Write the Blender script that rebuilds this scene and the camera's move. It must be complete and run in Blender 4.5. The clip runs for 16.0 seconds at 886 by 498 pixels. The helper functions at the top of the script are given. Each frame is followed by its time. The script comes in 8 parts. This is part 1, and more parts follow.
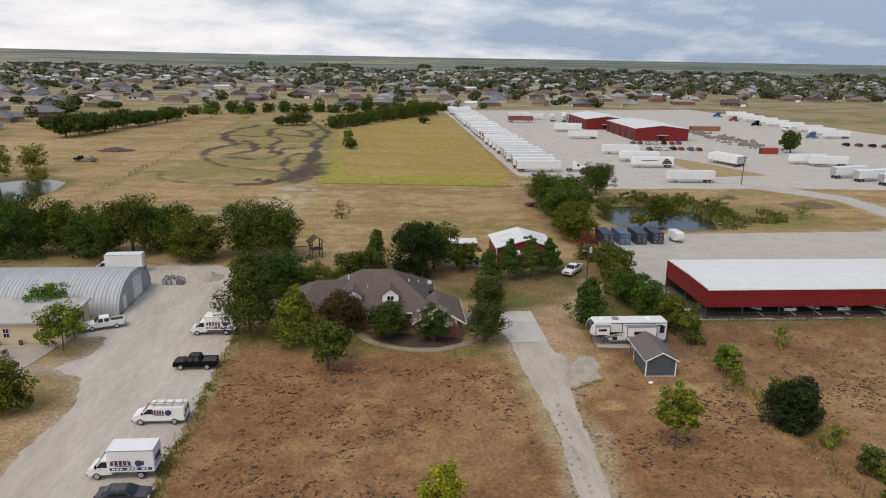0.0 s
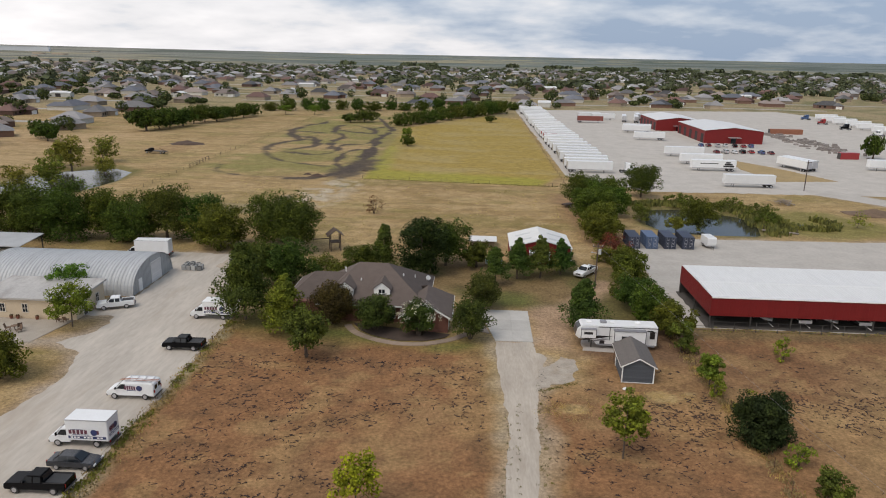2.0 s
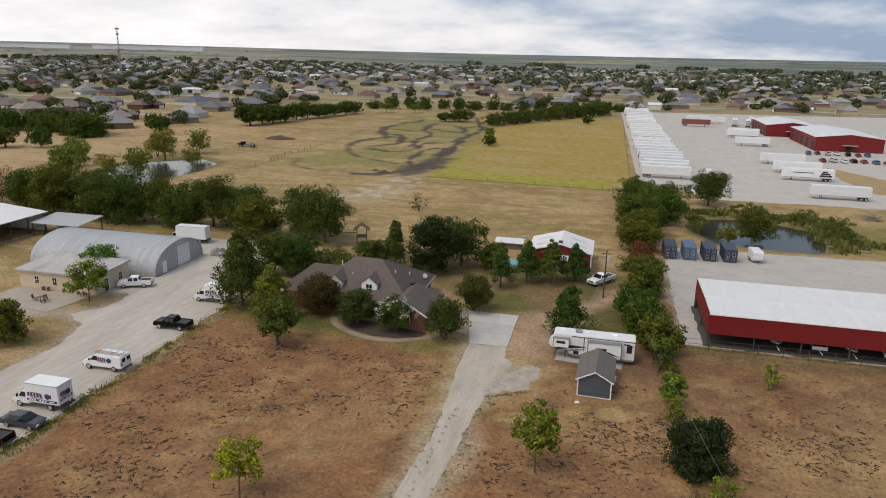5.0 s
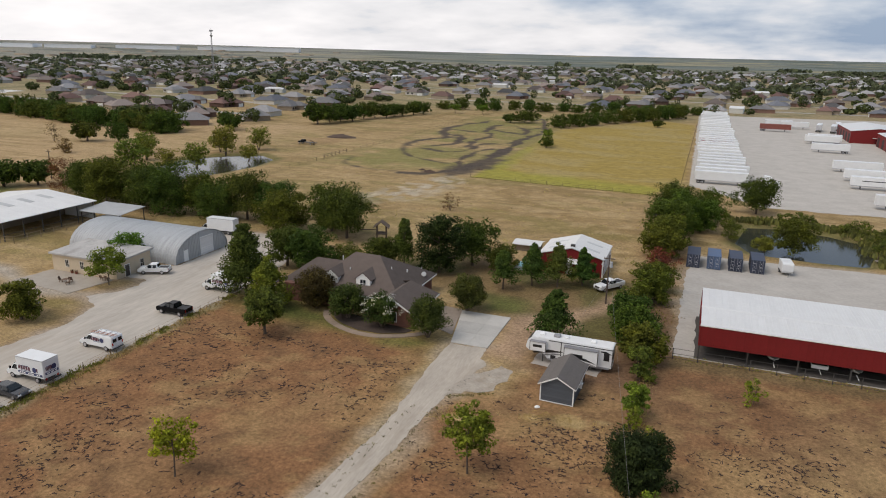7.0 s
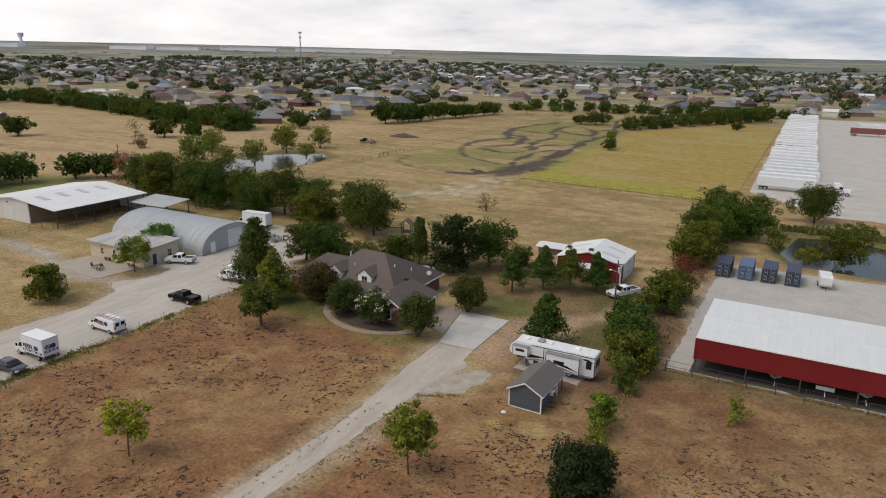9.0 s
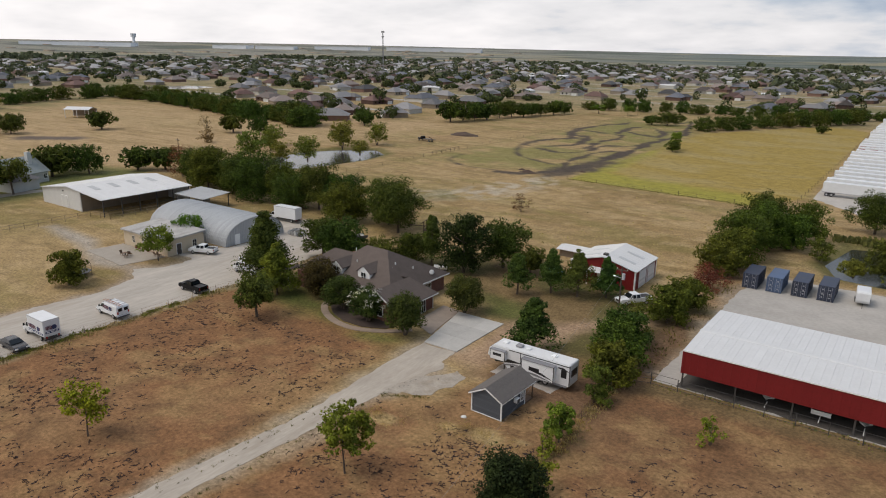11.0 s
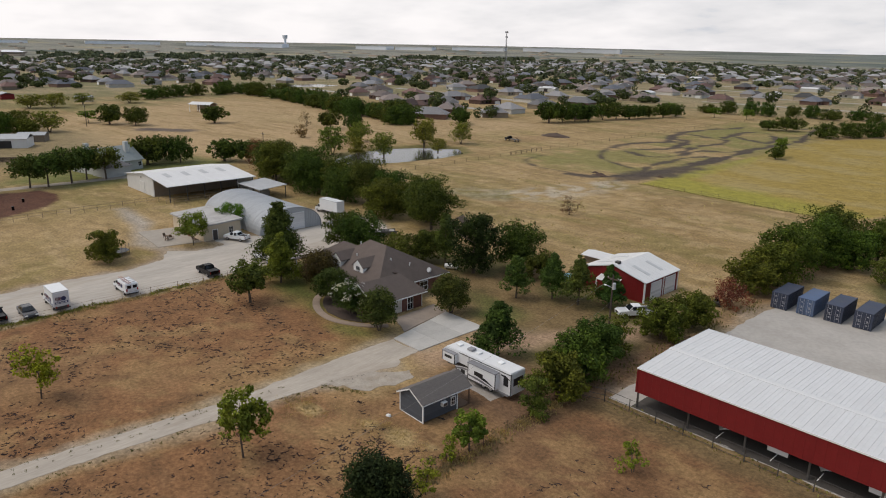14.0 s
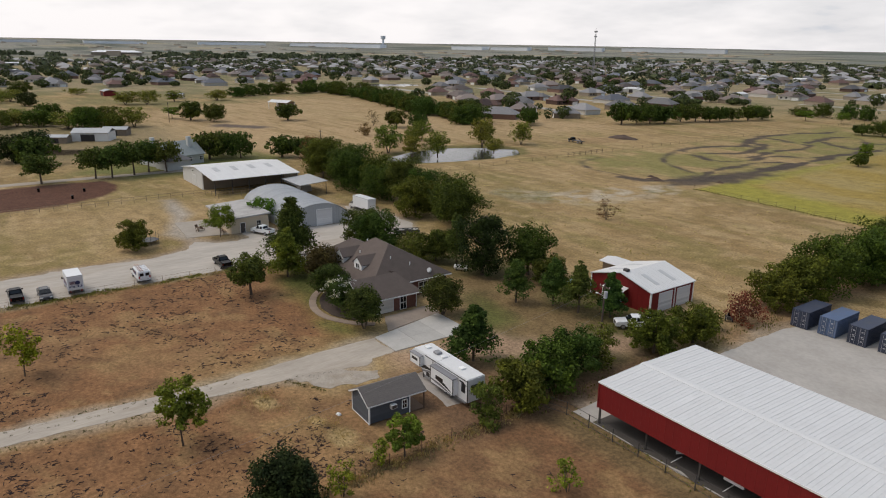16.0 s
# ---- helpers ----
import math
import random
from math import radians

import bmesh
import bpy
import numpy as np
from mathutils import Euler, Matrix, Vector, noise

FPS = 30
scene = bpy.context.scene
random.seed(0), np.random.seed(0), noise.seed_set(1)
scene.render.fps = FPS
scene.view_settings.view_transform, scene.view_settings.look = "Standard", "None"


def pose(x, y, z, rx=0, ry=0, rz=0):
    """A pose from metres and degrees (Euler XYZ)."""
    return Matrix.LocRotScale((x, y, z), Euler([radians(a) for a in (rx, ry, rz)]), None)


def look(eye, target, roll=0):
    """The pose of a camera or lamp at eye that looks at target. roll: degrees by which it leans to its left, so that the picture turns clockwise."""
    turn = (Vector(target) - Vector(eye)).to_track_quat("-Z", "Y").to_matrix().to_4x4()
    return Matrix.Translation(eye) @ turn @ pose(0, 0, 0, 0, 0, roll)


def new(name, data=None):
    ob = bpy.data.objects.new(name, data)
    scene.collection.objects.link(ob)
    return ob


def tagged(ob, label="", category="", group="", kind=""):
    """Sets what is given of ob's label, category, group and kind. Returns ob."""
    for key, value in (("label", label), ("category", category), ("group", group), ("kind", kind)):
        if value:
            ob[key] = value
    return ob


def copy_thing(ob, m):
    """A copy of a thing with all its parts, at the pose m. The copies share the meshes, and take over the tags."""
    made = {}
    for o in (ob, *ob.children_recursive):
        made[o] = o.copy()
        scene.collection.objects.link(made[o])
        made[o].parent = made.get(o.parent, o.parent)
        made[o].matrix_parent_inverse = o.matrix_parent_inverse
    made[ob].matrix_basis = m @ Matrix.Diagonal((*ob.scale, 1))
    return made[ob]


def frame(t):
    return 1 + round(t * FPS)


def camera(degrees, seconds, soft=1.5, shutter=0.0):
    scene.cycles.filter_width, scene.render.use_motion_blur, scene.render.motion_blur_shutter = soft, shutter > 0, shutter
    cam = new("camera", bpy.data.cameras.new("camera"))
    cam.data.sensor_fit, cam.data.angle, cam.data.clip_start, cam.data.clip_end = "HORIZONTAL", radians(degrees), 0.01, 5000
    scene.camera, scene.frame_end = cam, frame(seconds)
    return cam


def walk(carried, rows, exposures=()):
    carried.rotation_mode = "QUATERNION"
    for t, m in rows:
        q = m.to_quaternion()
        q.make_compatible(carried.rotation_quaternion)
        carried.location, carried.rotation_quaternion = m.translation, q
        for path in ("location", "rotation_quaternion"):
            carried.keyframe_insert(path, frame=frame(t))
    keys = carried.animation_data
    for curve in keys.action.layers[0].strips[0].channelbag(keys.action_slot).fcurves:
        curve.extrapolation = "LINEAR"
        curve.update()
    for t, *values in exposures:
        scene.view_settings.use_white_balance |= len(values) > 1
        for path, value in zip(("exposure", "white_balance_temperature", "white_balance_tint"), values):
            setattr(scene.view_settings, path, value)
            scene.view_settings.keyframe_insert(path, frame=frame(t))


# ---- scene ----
cam = camera(65.3, 16.0, soft=1.05)
METRES, EYE, TILT, LEAN, TURN = 112.0, 39.8, 1.7, 0.7, -4.9
ROWS = [
    (0.0, 0.0, 0.0, 0.0, 0.53, -17.3, -1.69),
    (0.5, 0.0324, -0.0012, -0.0005, 2.35, -17.38, -1.69),
    (1.0, 0.0642, -0.0008, -0.0008, 4.19, -17.37, -1.65),
    (1.5, 0.0953, 0.0013, -0.0007, 6.05, -17.47, -1.62),
    (2.0, 0.1259, 0.005, -0.0005, 7.87, -17.54, -1.53),
    (2.5, 0.1553, 0.0106, -0.0004, 9.6, -17.59, -1.47),
    (3.0, 0.1846, 0.0173, -0.0003, 11.37, -17.59, -1.44),
    (3.5, 0.2137, 0.0251, -0.0001, 13.08, -17.66, -1.42),
    (4.0, 0.2433, 0.033, 0.0002, 14.87, -17.7, -1.36),
    (6.5, 0.3941, 0.0821, 0.0008, 23.86, -17.82, -1.13),
    (7.0, 0.4224, 0.0945, 0.0005, 25.74, -17.8, -1.07),
    (7.5, 0.4497, 0.1081, -0.0001, 27.6, -17.78, -0.96),
    (8.0, 0.4755, 0.1235, -0.0006, 29.46, -17.8, -0.89),
    (8.5, 0.5005, 0.1401, -0.0013, 31.31, -17.78, -0.75),
    (9.0, 0.5239, 0.1584, -0.0021, 33.16, -17.82, -0.67),
    (11.5, 0.6356, 0.2625, -0.0056, 42.3, -17.95, -0.25),
    (12.0, 0.6582, 0.2858, -0.0065, 44.16, -17.94, -0.17),
    (12.5, 0.6798, 0.3095, -0.0076, 45.97, -17.96, -0.12),
    (13.0, 0.7006, 0.3343, -0.0087, 47.84, -17.95, -0.07),
    (13.5, 0.7199, 0.3592, -0.0103, 49.71, -17.93, -0.01),
    (14.0, 0.7378, 0.3849, -0.0118, 51.59, -17.91, 0.02),
    (14.5, 0.7548, 0.4118, -0.013, 53.48, -17.88, 0.09),
    (15.0, 0.7711, 0.4398, -0.0142, 55.4, -17.82, 0.15),
    (15.5, 0.7857, 0.4688, -0.0151, 57.34, -17.86, 0.23),
    (16.0, 0.799, 0.4999, -0.0169, 59.38, -17.86, 0.33),
]
walk(cam, [(t, pose(0, 0, EYE, TILT, LEAN, TURN) @ pose(METRES * x, METRES * y, METRES * z, 90 + pitch, roll, yaw)) for t, x, y, z, yaw, pitch, roll in ROWS],
     exposures=[(0.0, 0.0, 6680, 13), (16.0, -0.16, 6680, 13)])

# ---- sky, sun, exposure ----
world = bpy.data.worlds.new("world")
scene.world = world
world.use_nodes = True
wn, wl = world.node_tree.nodes, world.node_tree.links
wn.clear()
SUN_EL, SUN_AZ = 58.0, -140.0      # degrees above the horizon; from +y towards +x
sky = wn.new("ShaderNodeTexSky")
sky.sky_type, sky.sun_disc = "NISHITA", False
sky.sun_elevation, sky.sun_rotation = radians(SUN_EL), radians(SUN_AZ)
sky.dust_density = 2.0
skymul = wn.new("ShaderNodeVectorMath"); skymul.operation = "SCALE"
skymul.inputs["Scale"].default_value = 0.11
wl.new(sky.outputs[0], skymul.inputs[0])
wtc = wn.new("ShaderNodeTexCoord")
sep = wn.new("ShaderNodeSeparateXYZ"); wl.new(wtc.outputs["Generated"], sep.inputs[0])


def wmath(op, a, b=None, c=None):
    n = wn.new("ShaderNodeMath"); n.operation = op
    for i, v in enumerate((a, b, c)):
        if v is None:
            continue
        if isinstance(v, (int, float)):
            n.inputs[i].default_value = v
        else:
            wl.new(v, n.inputs[i])
    return n.outputs[0]


# cloud sheet: noise on the direction divided by its height, so that clouds flatten towards the horizon
den = wmath("ADD", wmath("MAXIMUM", sep.outputs[2], 0.0), 0.22)
comb = wn.new("ShaderNodeCombineXYZ")
wl.new(wmath("DIVIDE", sep.outputs[0], den), comb.inputs[0])
wl.new(wmath("DIVIDE", sep.outputs[1], den), comb.inputs[1])
comb.inputs[2].default_value = 3.7
n1 = wn.new("ShaderNodeTexNoise"); n1.inputs["Scale"].default_value = 1.9; n1.inputs["Detail"].default_value = 7; n1.inputs["Roughness"].default_value = 0.55
wl.new(comb.outputs[0], n1.inputs["Vector"])
n2 = wn.new("ShaderNodeTexNoise"); n2.inputs["Scale"].default_value = 0.7; n2.inputs["Detail"].default_value = 3
wl.new(comb.outputs[0], n2.inputs["Vector"])
ramp = wn.new("ShaderNodeValToRGB")
ramp.color_ramp.elements[0].position, ramp.color_ramp.elements[0].color = 0.36, (0.34, 0.45, 0.61, 1)
ramp.color_ramp.elements[1].position, ramp.color_ramp.elements[1].color = 0.90, (1.16, 1.16, 1.17, 1)
high_stop = ramp.color_ramp.elements.new(0.62)
high_stop.color = (0.89, 0.91, 0.94, 1)
mid_stop = ramp.color_ramp.elements.new(0.49)
mid_stop.color = (0.60, 0.68, 0.78, 1)
mixn = wmath("ADD", wmath("MULTIPLY", n1.outputs["Fac"], 0.75), wmath("MULTIPLY", n2.outputs["Fac"], 0.30))
# brighter towards the veiled sun in the west and low down, bluer and darker in the east
west = wmath("SUBTRACT", wmath("MULTIPLY", sep.outputs[0], -0.36), 0.07)
low = wmath("MULTIPLY", wmath("SUBTRACT", 0.10, sep.outputs[2]), 1.1)
low = wmath("MINIMUM", wmath("MAXIMUM", low, -0.02), 0.2)
south = wmath("MULTIPLY", wmath("MINIMUM", sep.outputs[1], 0.0), -0.30)   # bright cloud behind the camera
wl.new(wmath("ADD", wmath("ADD", wmath("ADD", mixn, south), west), low), ramp.inputs["Fac"])
mixs = wn.new("ShaderNodeMix"); mixs.data_type = "RGBA"; mixs.inputs["Factor"].default_value = 0.9
wl.new(skymul.outputs[0], mixs.inputs["A"]); wl.new(ramp.outputs["Color"], mixs.inputs["B"])
bg = wn.new("ShaderNodeBackground"); bg.inputs["Strength"].default_value = 1.0
wl.new(mixs.outputs["Result"], bg.inputs["Color"])
wo = wn.new("ShaderNodeOutputWorld"); wl.new(bg.outputs[0], wo.inputs["Surface"])

sun_data = bpy.data.lights.new("sun", "SUN")
sun_data.energy, sun_data.angle, sun_data.color = 1.45, radians(26), (1.0, 0.95, 0.87)
sun = new("sun", sun_data)
az, el = radians(SUN_AZ), radians(SUN_EL)
SUN_DIR = Vector((math.sin(az) * math.cos(el), math.cos(az) * math.cos(el), math.sin(el)))
sun.matrix_world = look(SUN_DIR * 300, (0, 0, 0))

# ---- materials ----
MATS = {}


def mat(name, col, rough=0.8, metal=0.0, var=0.15, scale=1.0, bump=0.0, rnd=0.1, coords="Object", spec=0.5, stain=0.0, stain_col=(0.1, 0.08, 0.06), stretch=(1, 1, 1)):
    """A surface colour with grain, a larger stain pattern and a small difference from object to object."""
    if name in MATS:
        return MATS[name]
    m = bpy.data.materials.new(name)
    m.use_nodes = True
    nt = m.node_tree
    n, l = nt.nodes, nt.links
    b = n["Principled BSDF"]
    b.inputs["Roughness"].default_value, b.inputs["Metallic"].default_value = rough, metal
    b.inputs["Specular IOR Level"].default_value = spec
    tc = n.new("ShaderNodeTexCoord")
    mp = n.new("ShaderNodeMapping"); mp.inputs["Scale"].default_value = stretch
    l.new(tc.outputs[coords], mp.inputs["Vector"])
    oi = n.new("ShaderNodeObjectInfo")
    off = n.new("ShaderNodeVectorMath"); off.operation = "ADD"
    sc = n.new("ShaderNodeVectorMath"); sc.operation = "SCALE"; sc.inputs[0].default_value = (37, 19, 23)
    l.new(oi.outputs["Random"], sc.inputs["Scale"])
    l.new(mp.outputs[0], off.inputs[0]); l.new(sc.outputs[0], off.inputs[1])
    fine = n.new("ShaderNodeTexNoise"); fine.inputs["Scale"].default_value = 6.0 * scale; fine.inputs["Detail"].default_value = 5
    big = n.new("ShaderNodeTexNoise"); big.inputs["Scale"].default_value = 0.8 * scale; big.inputs["Detail"].default_value = 4
    l.new(off.outputs[0], fine.inputs["Vector"]); l.new(off.outputs[0], big.inputs["Vector"])
    add = n.new("ShaderNodeMath"); add.operation = "ADD"
    l.new(fine.outputs["Fac"], add.inputs[0]); l.new(big.outputs["Fac"], add.inputs[1])
    rr = n.new("ShaderNodeMath"); rr.operation = "MULTIPLY_ADD"; rr.inputs[1].default_value = rnd / max(var, 0.01); rr.inputs[2].default_value = -0.5 * rnd / max(var, 0.01)
    l.new(oi.outputs["Random"], rr.inputs[0])
    tot = n.new("ShaderNodeMath"); tot.operation = "ADD"
    l.new(add.outputs[0], tot.inputs[0]); l.new(rr.outputs[0], tot.inputs[1])
    mr = n.new("ShaderNodeMapRange")
    mr.inputs["From Min"].default_value, mr.inputs["From Max"].default_value = 0.5, 1.5
    mr.inputs["To Min"].default_value, mr.inputs["To Max"].default_value = 1 - var * 1.4, 1 + var * 1.4
    mr.clamp = False
    l.new(tot.outputs[0], mr.inputs["Value"])
    vm = n.new("ShaderNodeVectorMath"); vm.operation = "SCALE"; vm.inputs[0].default_value = col[:3]
    l.new(mr.outputs[0], vm.inputs["Scale"])
    out = vm.outputs[0]
    if stain:
        st = n.new("ShaderNodeTexNoise"); st.inputs["Scale"].default_value = 0.45 * scale; st.inputs["Detail"].default_value = 7; st.inputs["Roughness"].default_value = 0.65
        l.new(off.outputs[0], st.inputs["Vector"])
        sr = n.new("ShaderNodeMapRange"); sr.inputs["From Min"].default_value, sr.inputs["From Max"].default_value = 0.5, 0.75
        sr.inputs["To Max"].default_value = stain
        l.new(st.outputs["Fac"], sr.inputs["Value"])
        mx = n.new("ShaderNodeMix"); mx.data_type = "RGBA"
        l.new(sr.outputs[0], mx.inputs["Factor"]); l.new(out, mx.inputs["A"]); mx.inputs["B"].default_value = (*stain_col, 1)
        out = mx.outputs["Result"]
    l.new(out, b.inputs["Base Color"])
    if bump:
        bp = n.new("ShaderNodeBump"); bp.inputs["Strength"].default_value = bump; bp.inputs["Distance"].default_value = 0.05
        l.new(fine.outputs["Fac"], bp.inputs["Height"]); l.new(bp.outputs[0], b.inputs["Normal"])
    MATS[name] = m
    return m


def leaf_mat(name, col, var=0.45):
    """Leaves: each island its own shade, a little light through them."""
    if name in MATS:
        return MATS[name]
    m = bpy.data.materials.new(name)
    m.use_nodes = True
    n, l = m.node_tree.nodes, m.node_tree.links
    b = n["Principled BSDF"]
    b.inputs["Roughness"].default_value = 0.8
    b.inputs["Specular IOR Level"].default_value = 0.08
    g = n.new("ShaderNodeNewGeometry")
    oi = n.new("ShaderNodeObjectInfo")
    mr = n.new("ShaderNodeMapRange"); mr.inputs["To Min"].default_value, mr.inputs["To Max"].default_value = 1 - var, 1 + var
    l.new(g.outputs["Random Per Island"], mr.inputs["Value"])
    hs = n.new("ShaderNodeHueSaturation"); hs.inputs["Color"].default_value = (*col, 1)
    mh = n.new("ShaderNodeMapRange"); mh.inputs["To Min"].default_value, mh.inputs["To Max"].default_value = 0.462, 0.53
    l.new(oi.outputs["Random"], mh.inputs["Value"]); l.new(mh.outputs[0], hs.inputs["Hue"])
    l.new(mr.outputs[0], hs.inputs["Value"])
    # whole sprays differ: some fresh and yellowish, some dull
    tc = n.new("ShaderNodeTexCoord")
    br_ = n.new("ShaderNodeTexNoise"); br_.inputs["Scale"].default_value = 0.55; br_.inputs["Detail"].default_value = 2
    l.new(tc.outputs["Object"], br_.inputs["Vector"])
    bm_ = n.new("ShaderNodeMapRange"); bm_.inputs["From Min"].default_value, bm_.inputs["From Max"].default_value = 0.38, 0.66
    l.new(br_.outputs["Fac"], bm_.inputs["Value"])
    mx = n.new("ShaderNodeMix"); mx.data_type = "RGBA"
    mx.inputs["A"].default_value = (col[0] * 0.84, col[1] * 0.88, col[2] * 0.95, 1)
    mx.inputs["B"].default_value = (col[0] * 1.38, col[1] * 1.36, col[2] * 1.0, 1)
    l.new(bm_.outputs[0], mx.inputs["Factor"]); l.new(mx.outputs["Result"], hs.inputs["Color"])
    l.new(hs.outputs[0], b.inputs["Base Color"])
    tr = n.new("ShaderNodeBsdfTranslucent"); l.new(hs.outputs[0], tr.inputs["Color"])
    ms = n.new("ShaderNodeMixShader"); ms.inputs[0].default_value = 0.17
    l.new(b.outputs[0], ms.inputs[1]); l.new(tr.outputs[0], ms.inputs[2])
    l.new(ms.outputs[0], n["Material Output"].inputs["Surface"])
    MATS[name] = m
    return m


def glass_mat():
    """Dark tinted glass, seen from outside."""
    return mat("dark_glass", (0.012, 0.015, 0.018), 0.08, 0.0, 0.1, rnd=0.0, spec=0.45)


WHITE = lambda: mat("white_vehicle_paint", (0.72, 0.73, 0.73), 0.3, var=0.05, rnd=0.05, stain=0.15, stain_col=(0.55, 0.53, 0.5))
BLACK = lambda: mat("black_vehicle_paint", (0.004, 0.004, 0.005), 0.25, var=0.1, spec=0.14)
RUBBER = lambda: mat("tyre_rubber", (0.025, 0.025, 0.025), 0.85, bump=0.1)
RIM = lambda: mat("wheel_rim", (0.5, 0.5, 0.52), 0.35, 0.8, var=0.1)
STEEL = lambda: mat("dark_steel", (0.08, 0.075, 0.07), 0.6, 0.4, var=0.2)
RUST = lambda: mat("rusty_pipe", (0.12, 0.07, 0.045), 0.8, 0.2, var=0.3)
CHROME = lambda: mat("bright_metal", (0.6, 0.6, 0.6), 0.3, 0.9, var=0.05)
LAMP_RED = lambda: mat("red_lens", (0.35, 0.02, 0.02), 0.25, var=0.1)
LAMP_CLEAR = lambda: mat("clear_lens", (0.75, 0.75, 0.72), 0.15, var=0.05)
TRIM = lambda: mat("white_trim", (0.78, 0.78, 0.76), 0.6, var=0.06, rnd=0.03)
REDMETAL = lambda: mat("red_metal_wall", (0.175, 0.013, 0.013), 0.55, var=0.1, scale=0.5, bump=0.04, rnd=0.025, stain=0.2, stain_col=(0.15, 0.025, 0.022), spec=0.3)
WROOF = lambda: mat("white_metal_roof", (0.63, 0.63, 0.62), 0.5, 0.0, var=0.05, scale=0.5, rnd=0.012, stain=0.3, stain_col=(0.54, 0.53, 0.51), spec=0.35)
GALV = lambda: mat("galvanised_steel", (0.40, 0.41, 0.415), 0.65, 0.1, var=0.1, scale=0.5, rnd=0.05, stain=0.25, stain_col=(0.4, 0.4, 0.4))
BARK = lambda: mat("bark", (0.10, 0.075, 0.055), 0.95, var=0.3, bump=0.4, scale=2)

# ---- mesh helpers ----


def fin(bm, name, material, smooth=False):
    me = bpy.data.meshes.new(name)
    bmesh.ops.recalc_face_normals(bm, faces=bm.faces)
    bm.to_mesh(me)
    bm.free()
    me.materials.append(material)
    if smooth:
        for p in me.polygons:
            p.use_smooth = True
    return me


def part(name, bm, material, parent, label="", m=None, smooth=False):
    ob = new(name, bm if isinstance(bm, bpy.types.Mesh) else fin(bm, name, material, smooth))
    ob.parent = parent
    if m is not None:
        ob.matrix_basis = m
    if label:
        tagged(ob, label)
    return ob


def thing(name, x, y, rz, label, category, group="", z=0.0, kind=""):
    ob = new(name)
    ob.empty_display_size = 0.3
    ob.matrix_basis = pose(x, y, z, 0, 0, rz)
    return tagged(ob, label, category, group, kind)


def box(bm, x0, x1, y0, y1, z0, z1, top=None):
    """A box; top=(x0, x1, y0, y1) tapers it."""
    X0, X1, Y0, Y1 = top or (x0, x1, y0, y1)
    v = [bm.verts.new(p) for p in ((x0, y0, z0), (x1, y0, z0), (x1, y1, z0), (x0, y1, z0), (X0, Y0, z1), (X1, Y0, z1), (X1, Y1, z1), (X0, Y1, z1))]
    for f in ((3, 2, 1, 0), (4, 5, 6, 7), (0, 1, 5, 4), (1, 2, 6, 5), (2, 3, 7, 6), (3, 0, 4, 7)):
        bm.faces.new([v[i] for i in f])
    return bm


def bx(*a, bevel=0.0, seg=1, top=None):
    bm = box(bmesh.new(), *a, top=top)
    if bevel:
        bmesh.ops.bevel(bm, geom=bm.edges[:], offset=bevel, segments=seg, affect="EDGES", clamp_overlap=True)
    return bm


def prism(profile, y0, y1, bevel=0.0, bm=None):
    """A profile in x and z, drawn out along y."""
    bm = bm or bmesh.new()
    a = [bm.verts.new((x, y0, z)) for x, z in profile]
    b = [bm.verts.new((x, y1, z)) for x, z in profile]
    bm.faces.new(a[::-1]); bm.faces.new(b)
    k = len(a)
    for i in range(k):
        bm.faces.new((a[i], a[(i + 1) % k], b[(i + 1) % k], b[i]))
    if bevel:
        bmesh.ops.bevel(bm, geom=bm.edges[:], offset=bevel, segments=2, affect="EDGES", clamp_overlap=True)
    return bm


def prism_x(profile, x0, x1, bm=None):
    """A profile in y and z, drawn out along x."""
    bm = bm or bmesh.new()
    a = [bm.verts.new((x0, y, z)) for y, z in profile]
    b = [bm.verts.new((x1, y, z)) for y, z in profile]
    bm.faces.new(a); bm.faces.new(b[::-1])
    k = len(a)
    for i in range(k):
        bm.faces.new((a[i], b[i], b[(i + 1) % k], a[(i + 1) % k]))
    return bm


def rod(p0, p1, r0, r1=None, n=8, bm=None):
    bm = bm or bmesh.new()
    r1 = r0 if r1 is None else r1
    p0, p1 = Vector(p0), Vector(p1)
    q = (p1 - p0).to_track_quat("Z", "Y")
    rings = []
    for p, r in ((p0, r0), (p1, r1)):
        rings.append([bm.verts.new(p + q @ Vector((r * math.cos(2 * math.pi * i / n), r * math.sin(2 * math.pi * i / n), 0))) for i in range(n)])
    for i in range(n):
        j = (i + 1) % n
        bm.faces.new((rings[0][i], rings[0][j], rings[1][j], rings[1][i]))
    bm.faces.new(rings[0][::-1]); bm.faces.new(rings[1])
    return bm


def quadmesh(name, verts, quads, material, smooth=False):
    """A mesh straight from arrays, for very many small faces."""
    me = bpy.data.meshes.new(name)
    verts = np.asarray(verts, dtype=np.float32)
    quads = np.asarray(quads, dtype=np.int32)
    k = quads.shape[1]
    me.vertices.add(len(verts)); me.vertices.foreach_set("co", verts.ravel())
    me.loops.add(quads.size); me.loops.foreach_set("vertex_index", quads.ravel())
    me.polygons.add(len(quads))
    me.polygons.foreach_set("loop_start", np.arange(0, quads.size, k, dtype=np.int32))
    me.materials.append(material)
    if smooth:
        me.polygons.foreach_set("use_smooth", np.ones(len(quads), dtype=bool))
    me.update(calc_edges=True)
    return me


def lattice(ix, iy, seed):
    h = (ix.astype(np.int64) * 374761393 + iy.astype(np.int64) * 668265263 + seed * 1442695041) & 0x7FFFFFFF
    h = ((h ^ (h >> 13)) * 1274126177) & 0x7FFFFFFF
    return ((h ^ (h >> 16)) & 0xFFFF) / 65535.0


